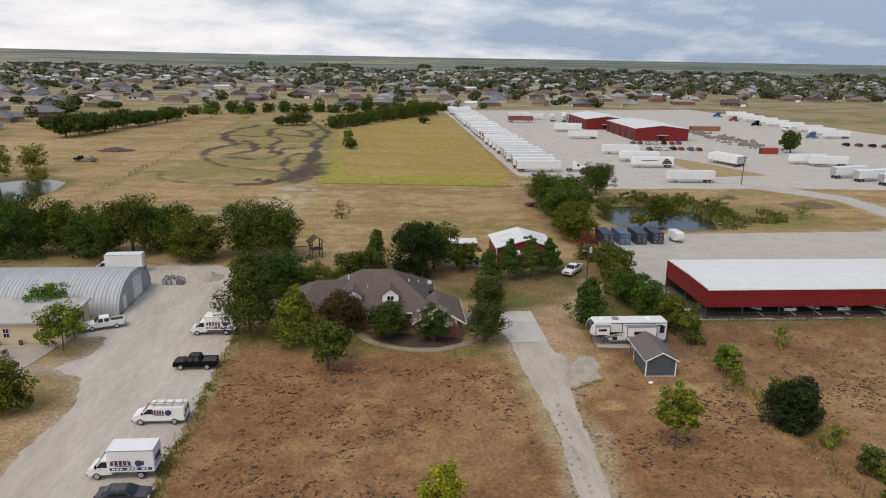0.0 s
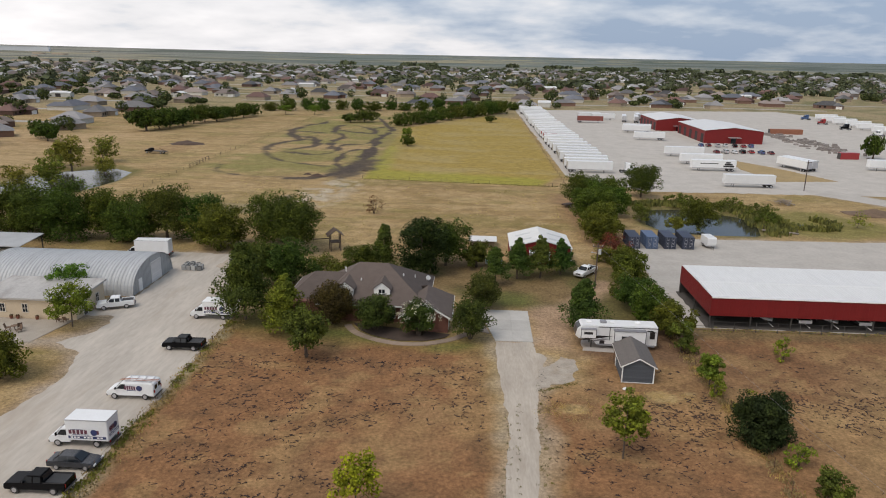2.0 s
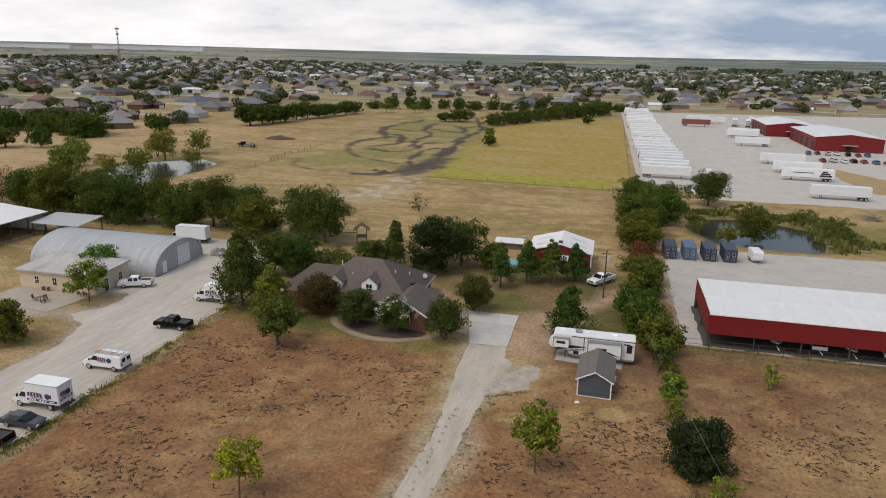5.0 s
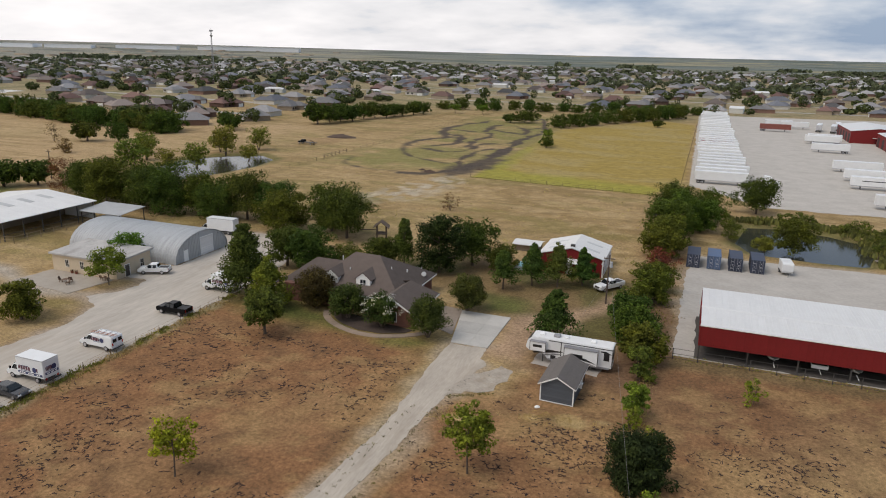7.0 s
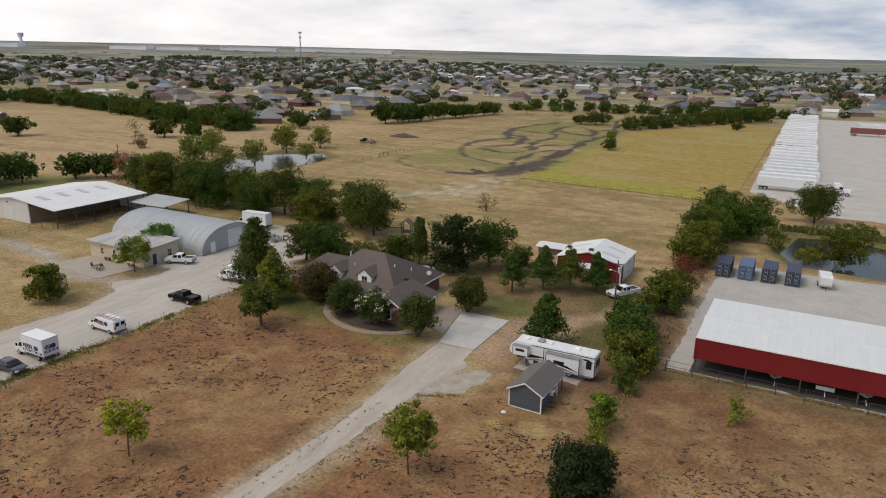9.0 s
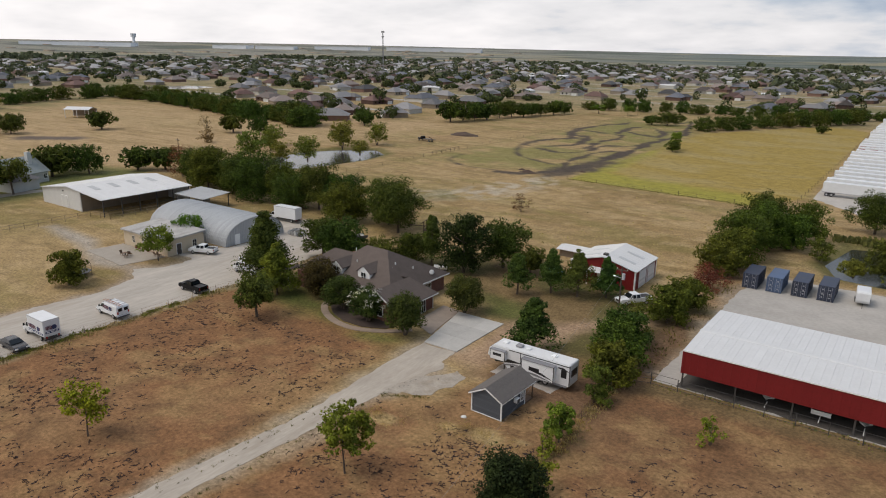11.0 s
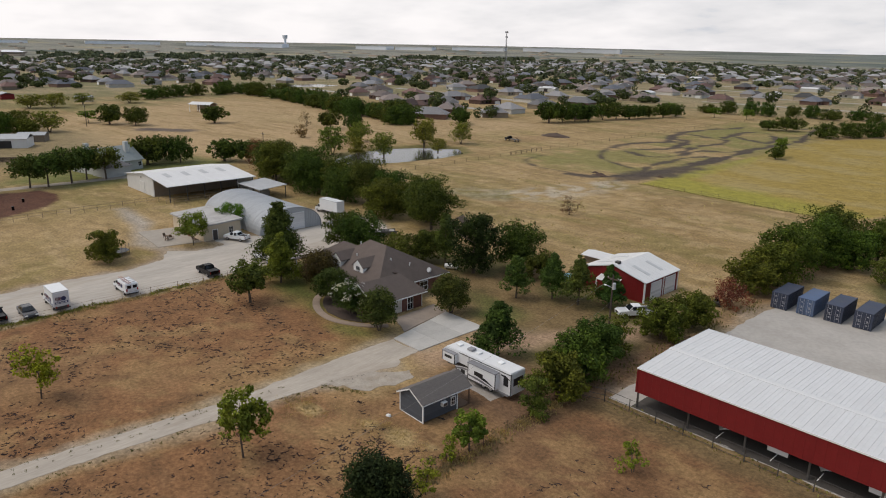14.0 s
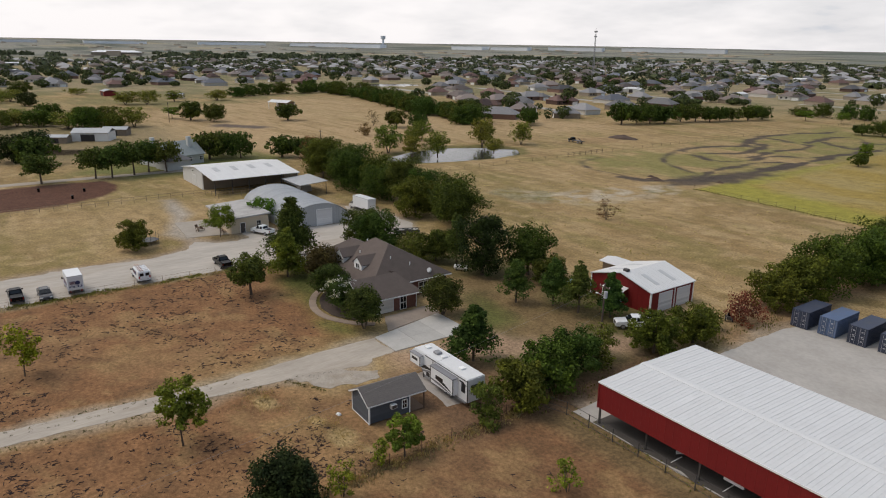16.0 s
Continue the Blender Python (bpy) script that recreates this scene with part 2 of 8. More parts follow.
def vnoise(x, y, seed=0):
    """Smooth value noise on arrays, 0 to 1."""
    ix, iy = np.floor(x), np.floor(y)
    fx, fy = x - ix, y - iy
    fx, fy = fx * fx * (3 - 2 * fx), fy * fy * (3 - 2 * fy)
    a, b = lattice(ix, iy, seed), lattice(ix + 1, iy, seed)
    c, d = lattice(ix, iy + 1, seed), lattice(ix + 1, iy + 1, seed)
    return (a * (1 - fx) + b * fx) * (1 - fy) + (c * (1 - fx) + d * fx) * fy


def fbm(x, y, seed=0, octaves=4):
    s, amp, tot = 0.0, 1.0, 0.0
    for i in range(octaves):
        s = s + amp * vnoise(x * 2 ** i, y * 2 ** i, seed + i * 7)
        tot += amp
        amp *= 0.55
    return s / tot


def poly_dist(X, Y, pts):
    """Distance to a polygon's outline, negative inside."""
    d = np.full(X.shape, 1e9)
    inside = np.zeros(X.shape, dtype=bool)
    for (x0, y0), (x1, y1) in zip(pts, pts[1:] + pts[:1]):
        ex, ey = x1 - x0, y1 - y0
        t = np.clip(((X - x0) * ex + (Y - y0) * ey) / (ex * ex + ey * ey + 1e-9), 0, 1)
        d = np.minimum(d, np.hypot(X - x0 - t * ex, Y - y0 - t * ey))
        if y0 != y1:
            inside ^= ((y0 > Y) != (y1 > Y)) & (X < (x1 - x0) * (Y - y0) / (y1 - y0) + x0)
    return np.where(inside, -d, d)


def line_dist(X, Y, pts):
    d = np.full(X.shape, 1e9)
    for (x0, y0), (x1, y1) in zip(pts, pts[1:]):
        ex, ey = x1 - x0, y1 - y0
        t = np.clip(((X - x0) * ex + (Y - y0) * ey) / (ex * ex + ey * ey + 1e-9), 0, 1)
        d = np.minimum(d, np.hypot(X - x0 - t * ex, Y - y0 - t * ey))
    return d


def smooth_line(pts, k=6):
    """Catmull-Rom through the points."""
    p = [pts[0]] + list(pts) + [pts[-1]]
    out = []
    for i in range(1, len(p) - 2):
        a, b, c, d = [np.array(q, float) for q in p[i - 1:i + 3]]
        for s in range(k):
            t = s / k
            out.append(tuple(0.5 * (2 * b + (c - a) * t + (2 * a - 5 * b + 4 * c - d) * t * t + (3 * b - a - 3 * c + d) * t ** 3)))
    out.append(tuple(pts[-1]))
    return out

# ---- ground ----
POND_W = [(-116, 172), (-104, 175), (-100, 190), (-98, 208), (-101, 224), (-112, 232), (-124, 222), (-130, 208), (-127, 192), (-121, 180)]
POND_E = [(57, 170), (60, 162), (72, 160.5), (82, 161), (85, 172), (84, 181), (78, 186), (70, 189.5), (60, 187)]
POND_S = [(94, 170.5), (97, 169), (100, 170.5), (100.5, 174), (98, 175.5), (95, 174)]
POND_F = [(-545, 385), (-520, 388), (-495, 420), (-500, 450), (-530, 455), (-550, 420)]
PONDS = [POND_W, POND_E, POND_S, POND_F]
LOT = [(-22.4, -70), (-22.4, 60), (-22.6, 97), (-24, 112), (-26.5, 127), (-33, 131), (-54, 131), (-56, 126), (-42, 120), (-41.5, 105), (-45, 101.8), (-45.4, 96.0), (-41.0, 96.0), (-39.6, 93.0), (-40.6, 89.0), (-43.5, 85.5), (-38.4, 82.6), (-36.4, 75.7), (-37.4, 63.0), (-36.6, 52), (-35.3, -70)]
DRIVE = [(15.6, -70), (16.6, 20), (17.1, 48), (17.9, 57), (18.7, 68), (18.0, 78), (17.8, 86), (17.7, 91.75), (22.9, 91.75), (23.2, 88.2), (24.6, 86.6), (23.9, 83.0), (23.2, 79.0), (22.6, 76), (22.2, 72), (21.8, 66), (21.1, 57), (20.4, 48), (19.9, 20), (18.9, -70)]
YARD = [(45, 238), (66, 212), (134, 214), (250, 205), (300, 300), (277, 462), (262, 530), (250, 572), (120, 545), (42, 534)]
EASTLOT = [(47.2, 99.8), (47.6, 142), (50, 153.5), (70, 154.5), (121, 156.5), (134, 164), (134.5, 195), (118, 214), (126, 222), (142, 200), (143, 160), (170, 150), (170, 99.8)]
GREENF = [(-22.7, 221), (34, 216.5), (43, 236), (41, 452), (20, 470), (-26, 380)]
ARENA = [(-92, 52), (-92.5, 68), (-99, 79), (-105.5, 83.5), (-113, 85), (-121, 83), (-122.5, 74), (-122, 52)]


def grow(a, b, step, rate):
    out, x, s = [], a, step
    while abs(x - a) < abs(b - a):
        s *= rate
        x += s if b > a else -s
        out.append(x)
    return out


gx = np.concatenate([np.array(grow(-150, -4900, 1.6, 1.045))[::-1], np.arange(-150, -62, 1.4), np.arange(-62, 78, 0.7), np.arange(78, 160, 1.4), np.array(grow(160, 4900, 1.6, 1.05))])
gy = np.concatenate([np.array(grow(30, -4900, 2, 1.25))[::-1], np.arange(30, 140, 0.7), np.arange(140, 260, 1.0), np.arange(260, 470, 1.6), np.array(grow(470, 4900, 1.8, 1.035))])
GX, GY = np.meshgrid(gx, gy)
far = np.hypot(GX, GY)
n_big, n_mid, n_small = fbm(GX / 60, GY / 60, 1), fbm(GX / 14, GY / 14, 2), fbm(GX / 3.0, GY / 3.0, 3)
n_edge = fbm(GX / 6, GY / 6, 4) - 0.5
pond_d = np.min([poly_dist(GX, GY, p) for p in PONDS], axis=0)
water_near = np.clip((5.0 - pond_d) / 5.0, 0, 1)
GZ = 0.10 * (n_mid - 0.5) * np.clip((600 - far) / 300, 0, 1)
near_flat = np.clip(np.minimum.reduce([poly_dist(GX, GY, p) for p in (LOT, DRIVE, EASTLOT, YARD)]) / 3, 0, 1)
GZ = GZ * near_flat - 0.03


def far_z(x, y):
    """The country rises gently towards the skyline, more in the west than in the north."""
    f_ = np.clip((np.hypot(x, y) - 2300) / 2500, 0, 1)
    west_ = np.clip((np.degrees(np.arctan2(-x, y)) - 8) / 40, 0, 1)
    return (30.0 + 20.0 * west_ * west_ * (3 - 2 * west_)) * f_ * f_


GZ = GZ + far_z(GX, GY) * np.where(GY > -500, 1, 0)
GZ = GZ - 1.3 * np.clip((2.5 - pond_d) / 5.0, 0, 1) ** 1.2


def blend(col, mask, c):
    return col * (1 - mask[..., None]) + np.array(c)[None, None, :] * mask[..., None]


def soft(d, width, wob=3.0):
    return np.clip(0.5 - (d + wob * n_edge * 2) / width, 0, 1)


TAN, TAN2, BROWN, BROWN2 = (0.335, 0.232, 0.110), (0.262, 0.176, 0.078), (0.222, 0.114, 0.053), (0.25, 0.147, 0.070)
GREEN, OLIVE, MUD = (0.10, 0.12, 0.03), (0.27, 0.215, 0.055), (0.075, 0.058, 0.045)
C = np.zeros(GX.shape + (3,)) + np.array(TAN)
C = blend(C, np.clip((n_mid - 0.45) * 4, 0, 1), TAN2)
C = blend(C, np.clip((n_big - 0.50) * 4, 0, 0.7), (0.235, 0.18, 0.07))
C = blend(C, np.clip((fbm(GX / 22 + 9, GY / 9 + 3, 12) - 0.55) * 5, 0, 0.55), (0.20, 0.165, 0.055))
C = blend(C, np.clip((n_small - 0.55) * 3, 0, 0.5), (0.42, 0.30, 0.16))
# bleached short grass beyond the western fence
C = blend(C, soft(poly_dist(GX, GY, [(-140, 150), (-135, 330), (-330, 330), (-420, 230), (-300, 130), (-180, 110)]), 20) * 0.6, (0.43, 0.30, 0.165))
# mown streaks and bare flecks in the dry pasture
streak = fbm(GX / 16 + 4, GY / 3.5, 51)
C = blend(C, np.clip((streak - 0.54) * 6, 0, 0.45), (0.215, 0.150, 0.062))
C = blend(C, np.clip((fbm(GX / 11, GY / 3.0 + 7, 57) - 0.60) * 7, 0, 0.5), (0.40, 0.29, 0.15))
# brown paddocks in the foreground
brown = soft(poly_dist(GX, GY, [(-22, -70), (-21.5, 93), (-5, 92), (15, 88), (17, 60), (16, 20), (15, -70)]), 3, 1.5)
brown = np.maximum(brown, soft(poly_dist(GX, GY, [(20, -70), (21, 20), (22.5, 74), (29, 80), (33, 92), (45, 97), (96, 99.5), (110, 20), (110, -70)]), 4, 2))
C = blend(C, brown, BROWN)
C = blend(C, brown * np.clip((n_mid - 0.5) * 4, 0, 0.9), BROWN2)
C = blend(C, brown * np.clip((fbm(GX / 9 + 5, GY / 9, 8) - 0.58) * 6, 0, 0.55), (0.30, 0.185, 0.082))
C = blend(C, soft(poly_dist(GX, GY, [(56, 50), (57, 74), (66, 88), (100, 92), (120, 40)]), 12, 6) * 0.5, (0.37, 0.265, 0.125))
C = blend(C, soft(poly_dist(GX, GY, [(42, 82), (50, 80), (62, 78), (78, 84), (90, 98), (47, 98), (42, 90)]), 10, 6) * 0.5, (0.155, 0.086, 0.045))
C = blend(C, brown * np.clip((fbm(GX / 2.6 + 3, GY / 2.0, 41) - 0.56) * 7, 0, 0.5), (0.145, 0.082, 0.042))
C = blend(C, brown * np.clip((fbm(GX / 4.0 + 8, GY / 3.0, 43) - 0.60) * 7, 0, 0.45), (0.31, 0.20, 0.09))
C = blend(C, soft(poly_dist(GX, GY, [(48, 40), (49, 60), (53, 70), (64, 73), (80, 72), (90, 40)]), 10, 6) * 0.45, (0.265, 0.17, 0.078))
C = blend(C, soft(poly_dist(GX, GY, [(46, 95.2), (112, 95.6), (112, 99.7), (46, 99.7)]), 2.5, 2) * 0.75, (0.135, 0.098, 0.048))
for sx, sy, sr in ((26.2, 72.6, 1.9), (37.5, 76.4, 2.3), (33.4, 75.6, 1.3), (41.0, 77.5, 1.3)):
    C = blend(C, np.clip((sr - np.hypot(GX - sx, (GY - sy) * 1.5) + n_edge * 1.6) / 0.9, 0, 0.75), (0.44, 0.325, 0.155))
# lawn round the house, worn earth near the sheds
lawn = soft(poly_dist(GX, GY, [(-20, 91), (-6, 89), (14, 87.5), (15, 92), (-4, 96), (-20, 98)]), 5, 2)
C = blend(C, lawn * 0.75, (0.165, 0.125, 0.04))
C = blend(C, soft(poly_dist(GX, GY, [(-12, 91), (-4, 90), (-1, 91), (-4, 95.5), (-13, 96.5)]), 4, 2) * 0.85, (0.075, 0.085, 0.022))
C = blend(C, soft(poly_dist(GX, GY, [(7, 87.2), (12, 88), (14, 90), (9, 88.8)]), 2.5, 1.5) * 0.7, (0.11, 0.13, 0.03))
C = blend(C, lawn * np.clip((n_mid - 0.5) * 8, 0, 0.8), (0.09, 0.10, 0.025))
# yard earth and grass, base colour darkened for the shade beneath the trees
yard = soft(poly_dist(GX, GY, [(16, 104), (24, 105), (30, 100), (44, 100), (44, 132), (20, 131), (6, 133), (-22, 118), (-20, 114), (10, 114)]), 5, 2)
C = blend(C, yard * 0.9, (0.175, 0.118, 0.055))
C = blend(C, yard * np.clip((n_mid - 0.45) * 7, 0, 0.8), (0.095, 0.088, 0.030))
C = blend(C, soft(poly_dist(GX, GY, [(18, 106), (24, 107), (24, 112), (17, 113)]), 4, 2) * 0.8, (0.10, 0.115, 0.03))
C = blend(C, soft(poly_dist(GX, GY, [(23, 92), (29, 88), (30, 98), (34, 108), (41, 118), (38, 121), (28, 108), (24, 105)]), 3, 2) * 0.9, (0.35, 0.235, 0.15))
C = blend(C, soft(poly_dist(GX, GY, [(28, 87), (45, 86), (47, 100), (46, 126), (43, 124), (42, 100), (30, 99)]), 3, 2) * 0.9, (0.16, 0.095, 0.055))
C = blend(C, soft(poly_dist(GX, GY, [(43, 133), (47, 130), (47.5, 145), (46, 205), (36, 205), (39, 150)]), 4, 2) * 0.85, (0.26, 0.16, 0.085))
# worn verge along the gravel lot
C = blend(C, np.clip(1 - np.abs(poly_dist(GX, GY, LOT)) / 3.5 + n_edge, 0, 1) * 0.6 * (GX < -36), (0.27, 0.18, 0.11))
C = blend(C, soft(poly_dist(GX, GY, [(-46, 84), (-44, 86.5), (-52, 87), (-60, 88.5), (-68, 92), (-86, 93), (-86, 90.5), (-68, 88), (-60, 85), (-52, 82)]), 3, 1) * 0.8, (0.36, 0.32, 0.27))
C = blend(C, np.clip(1 - line_dist(GX, GY, [(-22.0, -70), (-21.9, 58), (-21.9, 96)]) / 1.6 + n_edge * 1.5, 0, 1) * 0.75, (0.20, 0.17, 0.05))
# green and yellow fallow, silt, mud tracks
green = soft(poly_dist(GX, GY, GREENF), 2.5, 0.6)
C = blend(C, green, (0.30, 0.215, 0.058))
C = blend(C, green * np.clip((fbm(GX / 25, GY / 12, 9) - 0.45) * 4, 0, 0.8), (0.32, 0.245, 0.10))
C = blend(C, green * np.clip(1 - poly_dist(GX, GY, [(-22, 222), (34, 217), (34, 224), (-23, 236), (-26, 300), (-28, 300)]) / 8 + n_edge, 0, 0.7), (0.27, 0.26, 0.04))
wet = soft(poly_dist(GX, GY, [(-85, 225), (-24, 226), (-22, 300), (-40, 450), (-90, 460), (-86, 300)]), 14, 6)
C = blend(C, wet * np.clip((n_mid - 0.40) * 5, 0, 0.75), (0.20, 0.185, 0.06))
C = blend(C, wet * np.clip((n_small - 0.5) * 6, 0, 0.4) * np.clip((n_big - 0.4) * 4, 0, 1), (0.15, 0.16, 0.04))
silt = soft(poly_dist(GX, GY, [(-40, 168), (-27, 178), (-22, 215), (-32, 216), (-38, 182), (-52, 172)]), 8, 7)
C = blend(C, silt * np.clip((n_small - 0.38) * 6, 0, 0.85), (0.42, 0.36, 0.27))
C = blend(C, silt * np.clip((n_mid - 0.55) * 8, 0, 0.7), (0.14, 0.13, 0.04))
TRACKS = [
    (1.8, [(-47, 218), (-38.3, 219.6), (-33.4, 227)]),
    (3.0, [(-33.4, 227), (-30.8, 236), (-29.5, 249), (-29.2, 269), (-31, 302)]),
    (2.4, [(-31, 302), (-33, 330), (-31, 351), (-31.3, 371), (-35.6, 384), (-41, 377)]),
    (2.2, [(-74, 283.5), (-75.5, 297), (-72.6, 309), (-67, 318), (-66, 330), (-60, 317), (-56.8, 299), (-60.4, 290), (-66, 282.6), (-74, 283.5)]),
    (2.4, [(-66.7, 318), (-77, 340), (-81, 360), (-80, 383), (-74.3, 395), (-74.7, 411)]),
    (2.2, [(-76, 352), (-65.4, 349), (-53, 343), (-50.4, 328), (-51.3, 312), (-47.4, 291)]),
    (2.4, [(-58.5, 351), (-62, 375), (-59.6, 391), (-49.5, 384), (-40, 365), (-38, 351), (-46, 354), (-59.7, 363)]),
    (1.8, [(-31.6, 235), (-38, 254), (-39.3, 271), (-39.4, 280), (-35.7, 290)]),
    (1.8, [(-64.4, 279), (-51, 272), (-44.5, 281), (-45, 302), (-36.7, 308), (-32.6, 316)]),
    (1.6, [(-35, 384), (-47.8, 437), (-50.5, 422), (-62, 438), (-66, 470)]),
    (0.9, [(-78, 245), (-74, 229), (-63, 221), (-53.7, 220), (-48, 220)]),
    (0.9, [(-74, 283), (-66, 264), (-56, 252), (-44, 246), (-33, 240)]),
]
for width, pts in TRACKS:
    d = line_dist(GX, GY, smooth_line(pts, 5))
    m = np.clip((width * 0.66 + 4.5 * n_edge * width * 0.6 - d) / 1.2 + 0.5, 0, 1)
    C = blend(C, m * np.clip(0.50 + n_mid * 0.5 + n_small * 0.6, 0, 1), MUD)
    GZ = GZ + 0.35 * np.exp(-((d - width) / 0.9) ** 2) * (n_small - 0.3)
C = blend(C, soft(poly_dist(GX, GY, [(-37, 222), (-25, 224), (-21, 238), (-22, 262), (-29, 262), (-34, 236)]), 5, 6) * 0.9, MUD)
for fx, fy in ((-113, 275), (-150, 205)):
    C = blend(C, np.clip(1.2 - np.hypot(GX - fx, (GY - fy) * 0.5) / 9 + n_edge, 0, 0.5), (0.30, 0.19, 0.10))
C = blend(C, np.clip(1 - line_dist(GX, GY, [(-83, 140), (-86, 300), (-88, 480)]) / 1.6 + n_edge, 0, 0.45), (0.20, 0.15, 0.06))
edge_d = np.minimum.reduce([poly_dist(GX, GY, LOT), poly_dist(GX, GY, DRIVE), poly_dist(GX, GY, EASTLOT) + np.where(GY < 101, 9.0, 0.0)])
C = blend(C, np.clip(1.0 - edge_d / 2.0 + n_edge * 2.2, 0, 1) * 0.75 * (n_small * 0.8 + 0.35).clip(0, 1), (0.36, 0.30, 0.235))
C = blend(C, soft(poly_dist(GX, GY, ARENA), 0.8, 0.2), (0.105, 0.050, 0.032))
C = blend(C, np.clip((4.2 + n_edge * 5 - pond_d) / 3, 0, 1) * 0.8, (0.12, 0.115, 0.04))
C = blend(C, soft(poly_dist(GX, GY, [(86, 160), (112, 160), (118, 175), (108, 190), (88, 188)]), 5, 4) * 0.8, (0.17, 0.155, 0.045))
C = blend(C, soft(poly_dist(GX, GY, [(-243, 150), (-222, 168), (-226, 178), (-250, 160)]), 3, 1), (0.13, 0.10, 0.08))
# lawns of the nearest houses in the west
C = blend(C, soft(poly_dist(GX, GY, [(-150, 84), (-133, 76), (-130, 104), (-134, 145), (-160, 140)]), 6, 3) * 0.7, (0.12, 0.14, 0.035))
# rough farmyard and overgrown ground in the west
C = blend(C, soft(poly_dist(GX, GY, [(-300, 55), (-285, 118), (-240, 132), (-178, 122), (-160, 92), (-168, 58)]), 14, 8) * 0.65, (0.19, 0.155, 0.085))
C = blend(C, soft(poly_dist(GX, GY, [(-330, 70), (-360, 200), (-440, 320), (-620, 260), (-620, 60)]), 30, 18) * np.clip((n_mid - 0.35) * 4, 0, 0.85), (0.175, 0.155, 0.062))
C = blend(C, soft(poly_dist(GX, GY, [(-118, 90), (-120, 128), (-136, 148), (-150, 120), (-138, 84)]), 6, 3) * 0.7, (0.14, 0.15, 0.045))
# the town and the country behind it: lawns, dry lots, streets, woods in long bands
# town and far ground colours are paled to stand in for haze
town = np.clip((far - 470) / 120 + n_big * 1.2 - 0.6, 0, 1)
C = blend(C, town * 0.7, (0.26, 0.215, 0.13))
C = blend(C, town * np.clip((n_mid - 0.5) * 5, 0, 0.7), (0.13, 0.135, 0.055))
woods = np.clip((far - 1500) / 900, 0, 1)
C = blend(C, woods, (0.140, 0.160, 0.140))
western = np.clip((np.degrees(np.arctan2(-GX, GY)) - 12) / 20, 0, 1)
C = blend(C, woods * western, (0.225, 0.215, 0.175))       # pale built-up country in the west, lightened further for haze
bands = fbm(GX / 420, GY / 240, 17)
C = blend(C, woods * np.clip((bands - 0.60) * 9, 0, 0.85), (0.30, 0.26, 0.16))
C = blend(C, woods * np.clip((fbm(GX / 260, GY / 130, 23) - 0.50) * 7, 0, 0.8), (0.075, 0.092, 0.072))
C = np.clip(C, 0.01, 0.9)

nyy, nxx = GX.shape
idx = np.arange(nyy * nxx).reshape(nyy, nxx)
quads = np.stack([idx[:-1, :-1], idx[:-1, 1:], idx[1:, 1:], idx[1:, :-1]], axis=-1).reshape(-1, 4)


def ground_mat():
    m = bpy.data.materials.new("dry_ground")
    m.use_nodes = True
    n, l = m.node_tree.nodes, m.node_tree.links
    b = n["Principled BSDF"]
    b.inputs["Roughness"].default_value, b.inputs["Specular IOR Level"].default_value = 0.95, 0.15
    at = n.new("ShaderNodeAttribute"); at.attribute_name = "zone"
    tc = n.new("ShaderNodeTexCoord")
    total = None
    for scale, lo, hi, detail in ((0.35, 0.78, 1.22, 6), (2.2, 0.64, 1.36, 6), (9.0, 0.80, 1.20, 3)):
        t = n.new("ShaderNodeTexNoise"); t.inputs["Scale"].default_value = scale; t.inputs["Detail"].default_value = detail; t.inputs["Roughness"].default_value = 0.62
        l.new(tc.outputs["Object"], t.inputs["Vector"])
        r = n.new("ShaderNodeMapRange"); r.inputs["From Min"].default_value, r.inputs["From Max"].default_value = 0.3, 0.7
        r.inputs["To Min"].default_value, r.inputs["To Max"].default_value = lo, hi
        l.new(t.outputs["Fac"], r.inputs["Value"])
        v = n.new("ShaderNodeVectorMath"); v.operation = "SCALE"
        l.new(total if total else at.outputs["Color"], v.inputs[0]); l.new(r.outputs[0], v.inputs["Scale"])
        total = v.outputs[0]
    l.new(total, b.inputs["Base Color"])
    t = n.new("ShaderNodeTexNoise"); t.inputs["Scale"].default_value = 3.0; t.inputs["Detail"].default_value = 6
    l.new(tc.outputs["Object"], t.inputs["Vector"])
    bp = n.new("ShaderNodeBump"); bp.inputs["Strength"].default_value = 0.5; bp.inputs["Distance"].default_value = 0.15
    l.new(t.outputs["Fac"], bp.inputs["Height"]); l.new(bp.outputs[0], b.inputs["Normal"])
    return m


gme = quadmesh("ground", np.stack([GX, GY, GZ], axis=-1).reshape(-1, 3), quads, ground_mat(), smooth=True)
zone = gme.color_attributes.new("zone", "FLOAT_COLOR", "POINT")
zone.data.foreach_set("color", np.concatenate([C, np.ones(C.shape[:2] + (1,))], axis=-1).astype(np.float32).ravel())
tagged(new("ground", gme), "dry tan and brown grassland with bare earth", "ground", kind="structure")


from mathutils.geometry import tessellate_polygon


